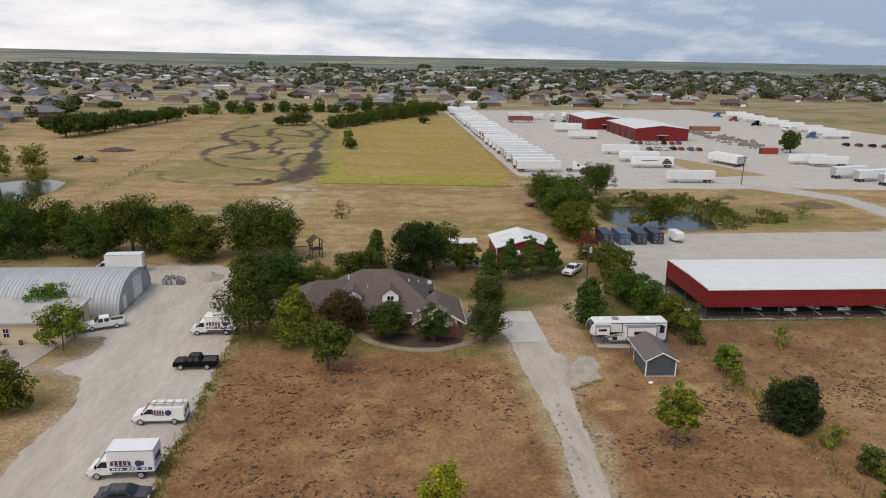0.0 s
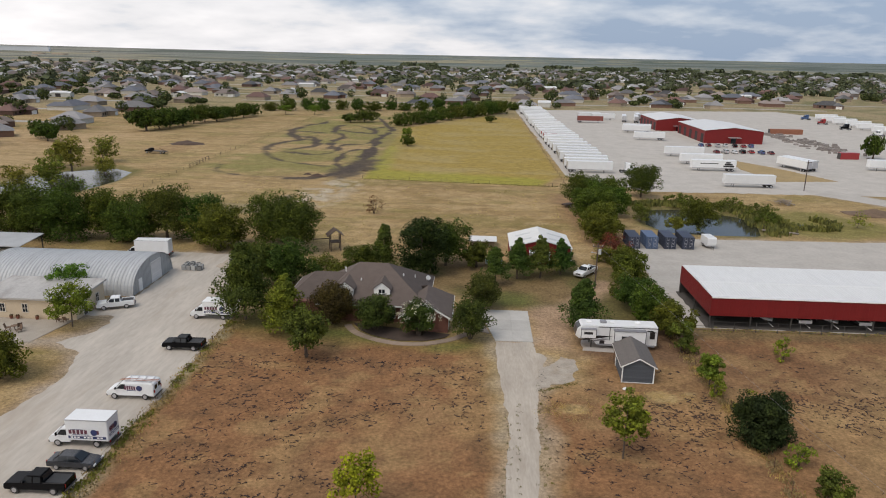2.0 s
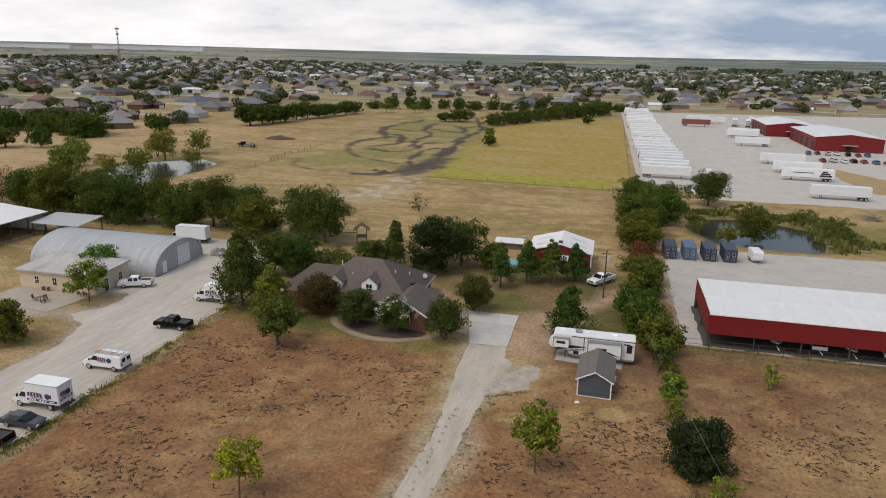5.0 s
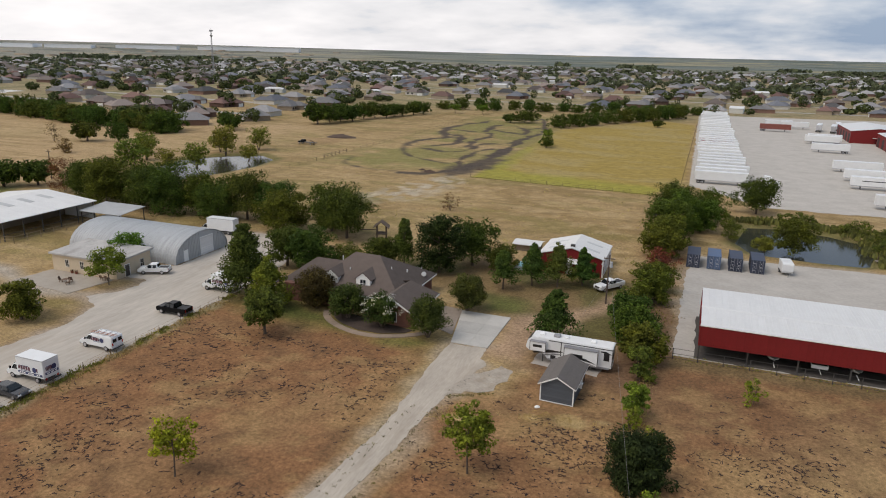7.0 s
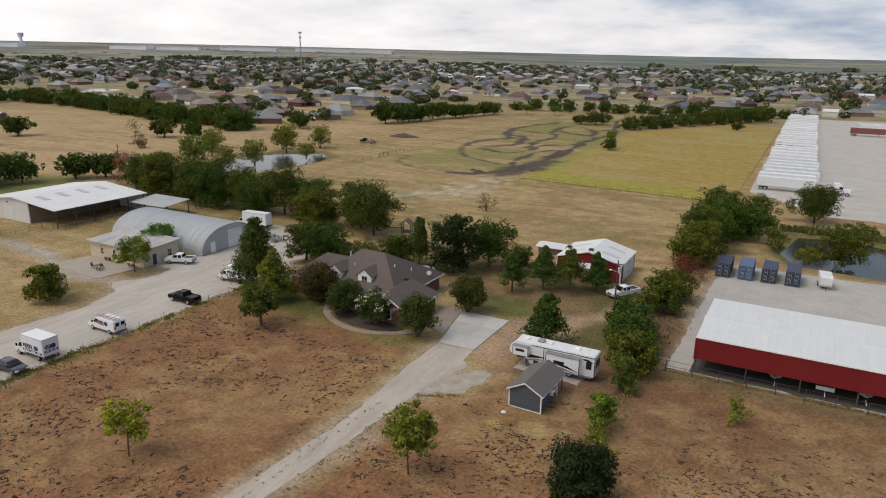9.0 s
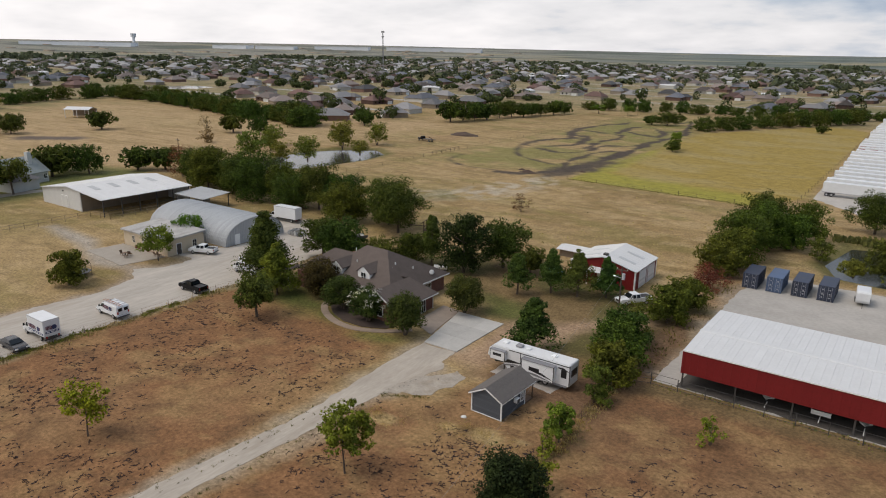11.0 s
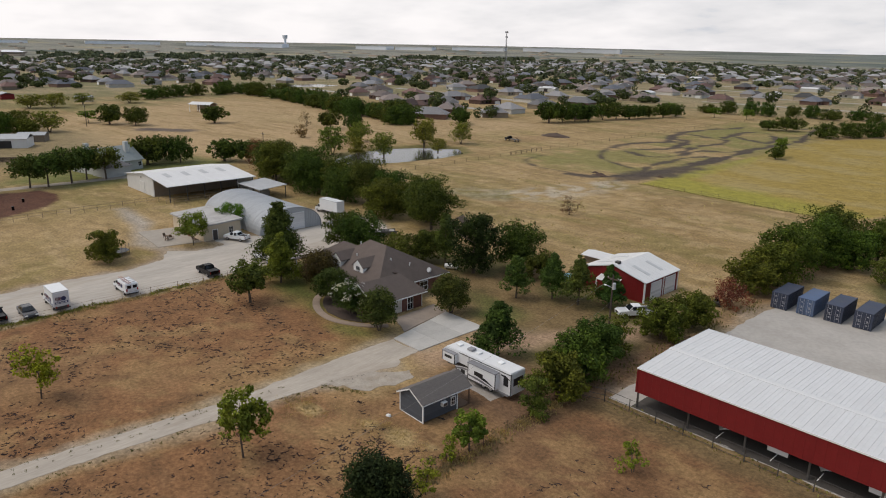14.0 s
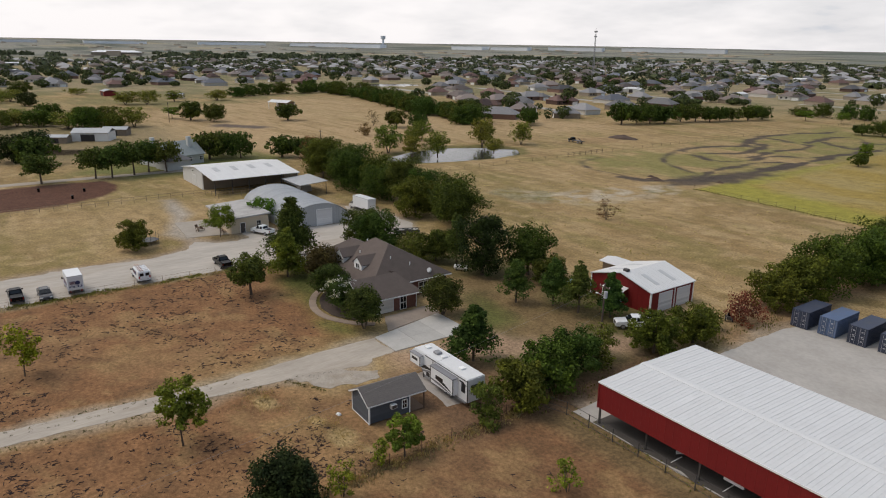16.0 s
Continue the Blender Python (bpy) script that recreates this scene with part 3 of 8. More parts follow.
def sheet(name, pts, z, material, label, category, jag=0.35, step=0.6):
    """A flat surfacing with a ragged outline, a thin slab on the ground."""
    out = []
    rng = np.random.RandomState(len(pts))
    for (x0, y0), (x1, y1) in zip(pts, pts[1:] + pts[:1]):
        L = math.hypot(x1 - x0, y1 - y0)
        k = max(1, int(L / step)) if jag else 1
        for i in range(k):
            t = i / k
            x, y = x0 + (x1 - x0) * t, y0 + (y1 - y0) * t
            o = min(1.0, 5 * min(t, 1 - t) + 0.02) * jag * (2 * float(fbm(np.array([x / 1.7]), np.array([y / 1.7]), 31, 3)[0]) - 1) * 1.6
            out.append((x + o * (y1 - y0) / L, y - o * (x1 - x0) / L))
    bm = bmesh.new()
    a = [bm.verts.new((x, y, z)) for x, y in out]
    b = [bm.verts.new((x, y, z - 0.12)) for x, y in out]
    for tri in tessellate_polygon([[Vector((x, y, 0)) for x, y in out]]):
        bm.faces.new([a[i] for i in tri])
    for i in range(len(a)):
        bm.faces.new((a[i], b[i], b[(i + 1) % len(a)], a[(i + 1) % len(a)]))
    ob = new(name, fin(bm, name, material))
    return tagged(ob, label, category, kind="structure")


GRAVEL = mat("pale_gravel", (0.435, 0.392, 0.338), 0.95, var=0.17, scale=0.35, bump=0.3, coords="Object", stain=0.7, stain_col=(0.345, 0.285, 0.22), spec=0.15, stretch=(1, 0.22, 1))
CALICHE = mat("caliche_gravel", (0.37, 0.325, 0.27), 0.95, var=0.18, scale=0.6, bump=0.3, stain=0.6, stain_col=(0.29, 0.235, 0.175), spec=0.15, stretch=(1.3, 0.25, 1))
CONCRETE = mat("concrete", (0.44, 0.42, 0.385), 0.85, var=0.1, scale=0.7, bump=0.1, stain=0.4, stain_col=(0.34, 0.32, 0.28), spec=0.2)
sheet("gravel_lot", LOT, 0.0, GRAVEL, "pale gravel parking lot with worn tracks", "parking lot", 0.5)
sheet("gravel_spill", [(22.3, 76.6), (24.3, 78.7), (27.0, 79.7), (28.4, 83.2), (28.2, 86.4), (26.4, 87.2), (24.9, 84.6), (23.0, 82.0)], 0.012, mat("thin_gravel", (0.36, 0.315, 0.26), 0.95, var=0.22, scale=0.9, bump=0.4, stain=0.6, stain_col=(0.24, 0.17, 0.10), spec=0.15), "thin gravel spilled beside the driveway", "gravel", 0.5)
sheet("trailer_pad", [(29.8, 89.6), (38.6, 88.9), (38.9, 92.6), (30.2, 93.4)], 0.02, mat("pad_gravel", (0.36, 0.33, 0.30), 0.95, var=0.15, scale=0.8, bump=0.3, stain=0.5, stain_col=(0.25, 0.19, 0.13)), "pale grey pad beneath the travel trailer", "pad", 0.25)
sheet("driveway", DRIVE, 0.0, CALICHE, "long pale gravel driveway with ragged edges", "driveway", 0.35)
GREYGRAVEL = mat("grey_gravel", (0.43, 0.40, 0.36), 0.95, var=0.12, scale=0.3, bump=0.3, stain=0.5, stain_col=(0.33, 0.30, 0.26), spec=0.15)
sheet("gravel_yard", YARD, 0.0, GREYGRAVEL, "wide pale gravel truck yard", "yard", 0.8, 2.0)
sheet("gravel_apron", EASTLOT, 0.015, GREYGRAVEL, "grey gravel apron round the open shed", "yard", 0.3, 0.7)
sheet("yard_island", [(116, 236), (138, 240), (128, 268), (116, 290), (113, 262)], 0.05, mat("dry_grass_island", (0.28, 0.20, 0.09), 0.95, var=0.25, scale=0.3, bump=0.4), "dry grass island in the truck yard", "grass")
sheet("farm_lane", [(-124, 20), (-126, 74), (-125, 106), (-119, 128), (-122, 128), (-129, 106), (-130, 74), (-129, 20)], 0.0, CALICHE, "pale farm lane past the riding arena", "lane", 0.4, 1.5)
sheet("patio", [(-61, 86.5), (-47, 85.2), (-45.5, 93.6), (-60.2, 93.6)], 0.06, mat("patio_concrete", (0.33, 0.29, 0.24), 0.9, var=0.12, bump=0.1, stain=0.4, stain_col=(0.25, 0.21, 0.17)), "worn concrete patio before the beige building", "patio", 0.1)
sheet("house_apron", [(12, 96.8), (16.9, 94.4), (16.0, 98.9), (15.0, 104.6), (11.6, 105)], 0.06, mat("brown_concrete", (0.31, 0.25, 0.20), 0.85, var=0.12, bump=0.1, stain=0.3), "brownish concrete apron before the garage doors", "driveway", 0.1)

# concrete slabs of the turning place, with joints
pad = thing("turning_pad", 0, 0, 0, "pale concrete turning pad in slabs", "driveway", kind="structure")
PADY = (91.8, 95.8, 100.0, 104.2)
for i in range(2):
    for j in range(3):
        y0_, y1_ = PADY[j] + 0.006, PADY[j + 1] - 0.006
        lo0_, lo1_ = [17.7 - 0.21 * (yy - 91.8) for yy in (y0_, y1_)]       # the edge towards the house slants
        a0_, a1_ = (lo0_, lo1_) if i == 0 else (20.2, 20.2)
        b0_, b1_ = (20.19, 20.19) if i == 0 else (23.1, 23.1)
        bm = bmesh.new()
        v = [bm.verts.new(p) for z in (-0.1, 0.08) for p in ((a0_, y0_, z), (b0_, y0_, z), (b1_, y1_, z), (a1_, y1_, z))]
        for f in ((3, 2, 1, 0), (4, 5, 6, 7), (0, 1, 5, 4), (1, 2, 6, 5), (2, 3, 7, 6), (3, 0, 4, 7)):
            bm.faces.new([v[q] for q in f])
        bmesh.ops.bevel(bm, geom=bm.edges[:], offset=0.012, segments=1, affect="EDGES")
        part("slab", bm, CONCRETE, pad)

# curved garden walk before the house
walk_pts = smooth_line([(-4.5, 95.8), (-3.0, 93.2), (-0.2, 91.0), (3.5, 89.6), (7.5, 89.7), (11.5, 91.8), (13.6, 94.2)], 5)
gw = thing("garden_walk", 0, 0, 0, "curved brownish concrete garden walk", "path", kind="structure")
gwm = mat("walk_concrete", (0.27, 0.205, 0.155), 0.9, var=0.12, bump=0.1)
for (x0, y0), (x1, y1) in zip(walk_pts[::2], walk_pts[2::2]):
    d = Vector((x1 - x0, y1 - y0)); L = d.length; nrm = Vector((-d.y, d.x)) / L * 0.55
    bm = bmesh.new()
    v = [bm.verts.new((x, y, z)) for z in (-0.1, 0.07) for x, y in ((x0 + nrm.x, y0 + nrm.y), (x1 + nrm.x, y1 + nrm.y), (x1 - nrm.x, y1 - nrm.y), (x0 - nrm.x, y0 - nrm.y))]
    for f in ((0, 1, 2, 3), (4, 5, 6, 7), (0, 1, 5, 4), (1, 2, 6, 5), (2, 3, 7, 6), (3, 0, 4, 7)):
        bm.faces.new([v[i] for i in f])
    part("walk_slab", bm, gwm, gw)
sheet("flower_bed", [(-3.6, 96.5), (-2.2, 93.9), (0.2, 92.0), (3.6, 90.6), (7.3, 90.7), (10.4, 92.3), (11, 93.5)], 0.08, mat("mulch", (0.06, 0.042, 0.032), 1.0, var=0.3, bump=0.5, scale=3), "dark mulched bed inside the curved walk", "flower bed", 0.1)


def water_mat():
    m = mat("pond_water", (0.04, 0.042, 0.032), 0.12, var=0.1, spec=0.38, scale=0.1)
    n, l = m.node_tree.nodes, m.node_tree.links
    t = n.new("ShaderNodeTexNoise"); t.inputs["Scale"].default_value = 1.5; t.inputs["Detail"].default_value = 3
    bp = n.new("ShaderNodeBump"); bp.inputs["Strength"].default_value = 0.06; bp.inputs["Distance"].default_value = 0.05
    l.new(t.outputs["Fac"], bp.inputs["Height"]); l.new(bp.outputs[0], n["Principled BSDF"].inputs["Normal"])
    return m


for pts in PONDS:
    cx, cy = sum(p[0] for p in pts) / len(pts), sum(p[1] for p in pts) / len(pts)
    bm = bmesh.new()
    bm.faces.new([bm.verts.new((cx + (x - cx) * 1.15, cy + (y - cy) * 1.15, -0.62)) for x, y in pts])
    tagged(new("pond_water", fin(bm, "pond_water", water_mat())), "still grey pond water reflecting the sky", "pond", kind="structure")

# ---- trees ----


def leaves(rng, centres, radii, per, size, flat=0.75):
    """Small bent leaf sprays scattered in clumps: vertices and quads."""
    k = len(centres) * per
    c = np.repeat(centres, per, axis=0)
    r = np.repeat(radii, per)
    d = rng.normal(size=(k, 3)); d /= np.linalg.norm(d, axis=1)[:, None]
    rad = r * rng.uniform(0.35, 1.0, k) ** 0.6
    p = c + d * rad[:, None] * np.array([1, 1, flat])
    nrm = d + rng.normal(size=(k, 3)) * 0.6 + np.array([0, 0, 0.5])
    nrm /= np.linalg.norm(nrm, axis=1)[:, None]
    a = np.cross(nrm, rng.normal(size=(k, 3))); a /= np.linalg.norm(a, axis=1)[:, None] + 1e-9
    b = np.cross(nrm, a)
    s = size * rng.uniform(0.6, 1.35, k)[:, None]
    v = np.stack([p - a * s, p - b * s * 0.62 - nrm * s * 0.15, p + a * s, p + b * s * 0.62 - nrm * s * 0.15], axis=1).reshape(-1, 3)
    return v, np.arange(len(v)).reshape(-1, 4)


SPECIES = {
    # crown base, shape, leaf colour, clump count, leaves per clump, leaf size, trunk radius, stems
    "oak": (0.15, "round", (0.058, 0.081, 0.016), 62, 88, 0.17, 0.24, 1),
    "darkoak": (0.03, "round", (0.028, 0.042, 0.012), 60, 95, 0.17, 0.24, 1),
    "elm": (0.08, "round", (0.074, 0.097, 0.016), 62, 84, 0.18, 0.2, 1),
    "park": (0.34, "round", (0.066, 0.092, 0.020), 46, 90, 0.18, 0.22, 1),
    "pine": (0.16, "cone", (0.075, 0.098, 0.022), 60, 80, 0.15, 0.16, 1),
    "cone": (0.12, "cone", (0.054, 0.080, 0.018), 72, 88, 0.16, 0.16, 1),
    "cedar": (0.0, "egg", (0.026, 0.038, 0.014), 90, 130, 0.13, 0.18, 1),
    "hedge": (0.0, "round", (0.062, 0.086, 0.016), 60, 88, 0.17, 0.2, 1),
    "olive": (0.06, "cone", (0.130, 0.150, 0.022), 62, 85, 0.16, 0.14, 1),
    "crape": (0.17, "round", (0.052, 0.069, 0.017), 60, 90, 0.14, 0.09, 4),
    "redcrape": (0.08, "round", (0.066, 0.042, 0.018), 60, 90, 0.14, 0.09, 4),
    "sapling": (0.30, "vase", (0.105, 0.158, 0.022), 54, 72, 0.16, 0.10, 1),
    "yellow": (0.24, "vase", (0.230, 0.225, 0.018), 40, 52, 0.16, 0.09, 1),
    "lime": (0.02, "vase", (0.180, 0.205, 0.024), 20, 40, 0.13, 0.05, 3),
    "shrub": (0.0, "round", (0.092, 0.112, 0.022), 36, 70, 0.15, 0.05, 3),
    "willow": (0.16, "round", (0.150, 0.165, 0.030), 42, 90, 0.16, 0.16, 2),
    "russet": (0.02, "round", (0.150, 0.072, 0.030), 34, 66, 0.13, 0.05, 4),
    "bare": (0.02, "round", (0.120, 0.072, 0.030), 24, 34, 0.12, 0.05, 5),
}


def tree_mesh(species, h, r, seed, fine=1.06):
    base, shape, col, nclump, per, size, tr, stems = SPECIES[species]
    rng = np.random.RandomState(seed)
    scale = max(0.6, min(2.2, (h + 2 * r) / 15))
    nclump = int(nclump * max(0.6, min(1.7, scale)))
    u = rng.uniform(0, 1, nclump)
    th = rng.uniform(0, 2 * math.pi, nclump)
    zf = base + 0.08 + (0.86 - base) * u
    f = (zf - base) / (1 - base)
    if shape == "cone":
        lim = (1.03 - f) ** 0.95 * np.where(f < 0.10, 0.7, 1.0)
    elif shape == "egg":
        lim = np.sqrt(np.clip(1 - ((f - 0.25) / 0.80) ** 2, 0.05, 1))
    elif shape == "vase":
        lim = np.sqrt(np.clip(1 - ((f - 0.42) / 0.66) ** 2, 0.05, 1))
    else:
        lim = np.sqrt(np.clip(1 - ((f - 0.47) / 0.60) ** 2, 0.05, 1))
    if shape == "vase":        # a few upright leaders with gaps between them
        th = np.round(th * 5 / (2 * math.pi)) * 2 * math.pi / 5 + rng.normal(0, 0.28, nclump)
    lobes = 1 + 0.20 * np.sin(th * 3 + seed) + 0.13 * np.sin(th * 5 + zf * 9 + seed * 2)
    rr = r * lim * lobes * rng.uniform(0.30, 0.92, nclump) ** (0.55 if shape != "open" else 0.8)
    if "crape" in species:     # clipped, nearly round crowns
        lim = np.sqrt(np.clip(1 - ((f - 0.45) / 0.53) ** 2, 0.03, 1))
        rr = r * lim * (1 + 0.07 * np.sin(th * 3 + seed)) * rng.uniform(0.25, 0.74, nclump)
    centres = np.stack([rr * np.cos(th), rr * np.sin(th), zf * h + rng.normal(0, 0.03, nclump) * h], axis=1)
    cr = r * {"cone": 0.28, "vase": 0.33}.get(shape, 0.34) * rng.uniform(0.6, 1.3, nclump)
    cr = np.minimum(cr, 0.12 * h + 0.35)
    if shape == "cone":
        cr = cr * (1.40 - 1.05 * f)
    top = np.array([[0, 0, h * 0.9]])
    centres = np.concatenate([centres, top]); cr = np.concatenate([cr, [0.13 * r if shape == "cone" else 0.3 * r]])
    # an inner fill keeps the crown from showing through in the middle
    k2 = max(6, int(nclump * {"egg": 1.0, "vase": 0.30}.get(shape, 0.55)))
    th2, u2 = rng.uniform(0, 2 * math.pi, k2), rng.uniform(0.05 if shape == "egg" else 0.15, 0.8, k2)
    lim2 = np.interp(u2, np.linspace(0, 1, 12), [np.mean(lim[np.argsort(np.abs(f - s_))[:4]]) for s_ in np.linspace(0, 1, 12)])
    r2 = r * lim2 * (0.62 if shape == "egg" else 0.48) * np.sqrt(rng.uniform(0, 1, k2))
    inner = np.stack([r2 * np.cos(th2), r2 * np.sin(th2), (base + (1 - base) * u2) * h], axis=1)
    centres = np.concatenate([inner, centres]) if shape != "open" else centres
    cr = np.concatenate([np.full(k2, (0.22 if shape == "vase" else 0.32) * r), cr]) if shape != "open" else cr
    v, q = leaves(rng, centres, cr, max(6, int(per * fine)), size * (0.82 + 0.24 * scale) * (1.0 if fine > 1 else 1.7))
    v[:, 2] = np.maximum(v[:, 2], 0.05)
    crown = quadmesh("crown", v, q, leaf_mat("leaves_" + species, col))
    bm = bmesh.new()
    for s in range(stems):
        a = 2 * math.pi * s / stems + seed
        spread = 0.0 if stems == 1 else 0.35 * r
        foot = Vector((0.12 * math.cos(a), 0.12 * math.sin(a), -0.15)) if stems > 1 else Vector((0, 0, -0.2))
        mid = Vector((spread * math.cos(a) * 0.6, spread * math.sin(a) * 0.6, h * 0.35)) + Vector((rng.normal() * 0.1, rng.normal() * 0.1, 0))
        tip = Vector((spread * math.cos(a), spread * math.sin(a), h * 0.8))
        k = tr * (0.7 + 0.35 * scale)
        rod(foot, mid, k * 1.15, k * 0.75, 7, bm); rod(mid, tip, k * 0.75, k * 0.2, 6, bm)
        for i in rng.choice(len(centres) - 1, min(9, len(centres) - 1), replace=False):
            c = Vector(centres[i])
            start = foot.lerp(mid, 0.7) if c.z < h * 0.45 else mid.lerp(tip, 0.35)
            rod(start, start.lerp(c, 0.92), k * 0.36, k * 0.1, 5, bm)
    return fin(bm, "trunk", BARK()), crown


TREE_LABEL = {
    "oak": "broad green oak with a dense uneven crown", "darkoak": "very dark dense evergreen oak behind the house",
    "elm": "leafy green tree in a dense row", "pine": "young pine with thin layered branches", "cone": "tall conical green tree with dense branches",
    "hedge": "leafy green tree in a dense row", "olive": "yellowish green tree at the edge of the lawn",
    "park": "open-crowned shade tree on a bare trunk", "cedar": "dark dense juniper reaching the ground", "crape": "rounded crape myrtle with several stems", "redcrape": "crape myrtle with dull reddish leaves",
    "sapling": "young tree with thin trunk on brown grass", "yellow": "thin young tree with yellowish leaves", "lime": "small bright green sprouting shrub",
    "shrub": "low green shrub by the fence", "willow": "light green bushy willow by the pond", "russet": "reddish brown drying shrub", "bare": "nearly leafless brown shrub in dry grass",
}
TREE_CACHE = {}
tree_no = [0]


def tree(species, x, y, h, r, group="", share=None, label=""):
    """A tree of its own, or, with share, a turned and scaled copy of one of a few."""
    tree_no[0] += 1
    i = tree_no[0]
    name = "shrub" if species in ("shrub", "lime", "russet", "bare") else "tree"
    if share is None:
        trunk, crown = tree_mesh(species, h, r, 100 + i)
        sc = 1.0
    else:
        key = (species, i % share)
        if key not in TREE_CACHE:
            TREE_CACHE[key] = (tree_mesh(species, h, r, 500 + len(TREE_CACHE) * 3, 0.32), h, r)
        (trunk, crown), h0, r0 = TREE_CACHE[key]
        sc = (h / h0, r / r0)
    root = thing(name, x, y, (i * 137.5) % 360, label or TREE_LABEL[species], name, group)
    if share is not None:
        root.scale = (sc[1], sc[1], sc[0])
    part("trunk", trunk, None, root)
    part("crown", crown, None, root)
    return root


# round the house and the paddocks
tree("yellow", 4.4, 51.5, 6.5, 2.1)
tree("sapling", 30.1, 62.7, 7.4, 2.2)
tree("cedar", 45.6, 66.9, 6.0, 3.0)
tree("cone", -20.3, 96.5, 12.2, 5.3, label="tall dense green tree beside the gravel lot")
tree("olive", -13.0, 92.4, 9.2, 3.8, label="yellowish green tree at the lawn's edge")
tree("park", -7.9, 84.0, 6.3, 2.9, label="small round green tree on the lawn")
tree("redcrape", -6.8, 96.2, 6.2, 4.4)
tree("crape", 0.0, 94.2, 5.4, 3.9)
tree("crape", 14.0, 92.2, 5.8, 3.9)
tree("crape", 15.8, 104.6, 5.8, 4.0)
tree("oak", 14.8, 127.6, 4.8, 3.0, label="round green bush behind the house")
tree("cone", 31.0, 98.5, 8.0, 3.7, label="conical green tree beside the travel trailer")
tree("pine", 18.1, 117.0, 7.6, 2.8, "pines before the red workshop")
tree("pine", 22.3, 121.0, 7.8, 3.1, "pines before the red workshop")
tree("pine", 26.6, 122.0, 8.0, 3.5, "pines before the red workshop")
tree("cone", 30.6, 124.6, 7.2, 2.8, "pines before the red workshop")
tree("darkoak", 4.6, 121.0, 11.0, 4.3)
tree("pine", -2.2, 120.5, 10.2, 3.4, label="tall open green tree behind the house")
tree("oak", -6.6, 119.0, 6.0, 3.4)
tree("oak", 8.8, 128.0, 9.0, 4.4)
tree("oak", -23.0, 113.0, 7.4, 4.0)
tree("oak", -17.8, 113.5, 7.6, 4.2)
tree("shrub", -13.0, 117.0, 4.4, 3.8)
tree("shrub", -9.0, 115.5, 4.0, 3.2)
tree("elm", -43.9, 74.3, 5.8, 3.0, label="bushy green tree in dry grass beside the lot")
tree("sapling", -44.4, 91.2, 6.4, 3.2, label="green tree before the beige building")
tree("sapling", -51.5, 103.0, 5.6, 3.0)

# flowering crape myrtle
fl = tree("crape", 6.5, 92.8, 5.2, 3.3, label="crape myrtle covered with white blossoms")
frng = np.random.RandomState(5)
fa, fu = frng.uniform(0, 2 * math.pi, 46), frng.uniform(0.05, 1.0, 46)
fc = np.stack([3.2 * np.cos(fa) * np.sqrt(1 - fu ** 2), 3.2 * np.sin(fa) * np.sqrt(1 - fu ** 2), 2.7 + 2.5 * fu], axis=1)
fv, fq = leaves(frng, fc, np.full(46, 0.42), 15, 0.08)
part("blossoms", quadmesh("blossoms", fv, fq, leaf_mat("white_blossom", (0.62, 0.58, 0.52), 0.2)), None, fl, "white blossom clusters")

# fence-row growth between the house and the open shed
for sp, x, y, h, r in (("elm", 42.3, 119.8, 5.8, 3.2), ("elm", 43.2, 127.0, 5.0, 3.0), ("oak", 40.6, 106.5, 5.6, 3.3), ("elm", 42.0, 101.0, 6.0, 3.4), ("elm", 43.4, 95.4, 5.6, 2.9),
                       ("shrub", 43.6, 90.2, 4.8, 2.1), ("shrub", 39.8, 111.5, 4.6, 2.8), ("sapling", 44.2, 79.8, 4.4, 1.7), ("lime", 43.9, 77.2, 2.8, 1.2), ("lime", 57.0, 89.0, 3.4, 1.5),
                       ("russet", 42.8, 139.6, 4.4, 3.2), ("shrub", 40.6, 133.4, 3.4, 2.6), ("elm", 42.2, 149.0, 6.4, 3.8), ("lime", 46.2, 72.0, 3.6, 1.7), ("lime", 47.6, 62.5, 2.8, 1.5), ("shrub", 48.3, 57.0, 3.2, 1.8),
                       ("shrub", 47.2, 52.0, 2.8, 1.6)):
    tree(sp, x, y, h, r, "fence-row trees")
# creek trees and the eastern pond
for sp, x, y, h, r in (("elm", 43.6, 163.0, 9.4, 5.0), ("elm", 44.0, 173.0, 9.6, 5.0), ("oak", 43.0, 183.0, 9.8, 5.2), ("elm", 42.8, 155.5, 7.4, 4.2), ("elm", 51.0, 186.0, 8.0, 4.6),
                       ("elm", 49.5, 176.0, 7.2, 4.4), ("oak", 62.8, 202.5, 9.6, 5.2), ("hedge", 68.4, 165.0, 7.4, 4.4), ("shrub", 55.8, 171.0, 4.4, 3.0), ("willow", 62.5, 163.0, 3.2, 2.4),
                       ("shrub", 88.0, 172.0, 3.0, 3.6), ("lime", 109.0, 171.0, 4.4, 2.6), ("shrub", 89.0, 180.0, 3.4, 4.0), ("shrub", 84.0, 189.0, 2.8, 4.4), ("shrub", 72.0, 193.5, 2.6, 5.0)):
    tree(sp, x, y, h, r, "trees round the pond")
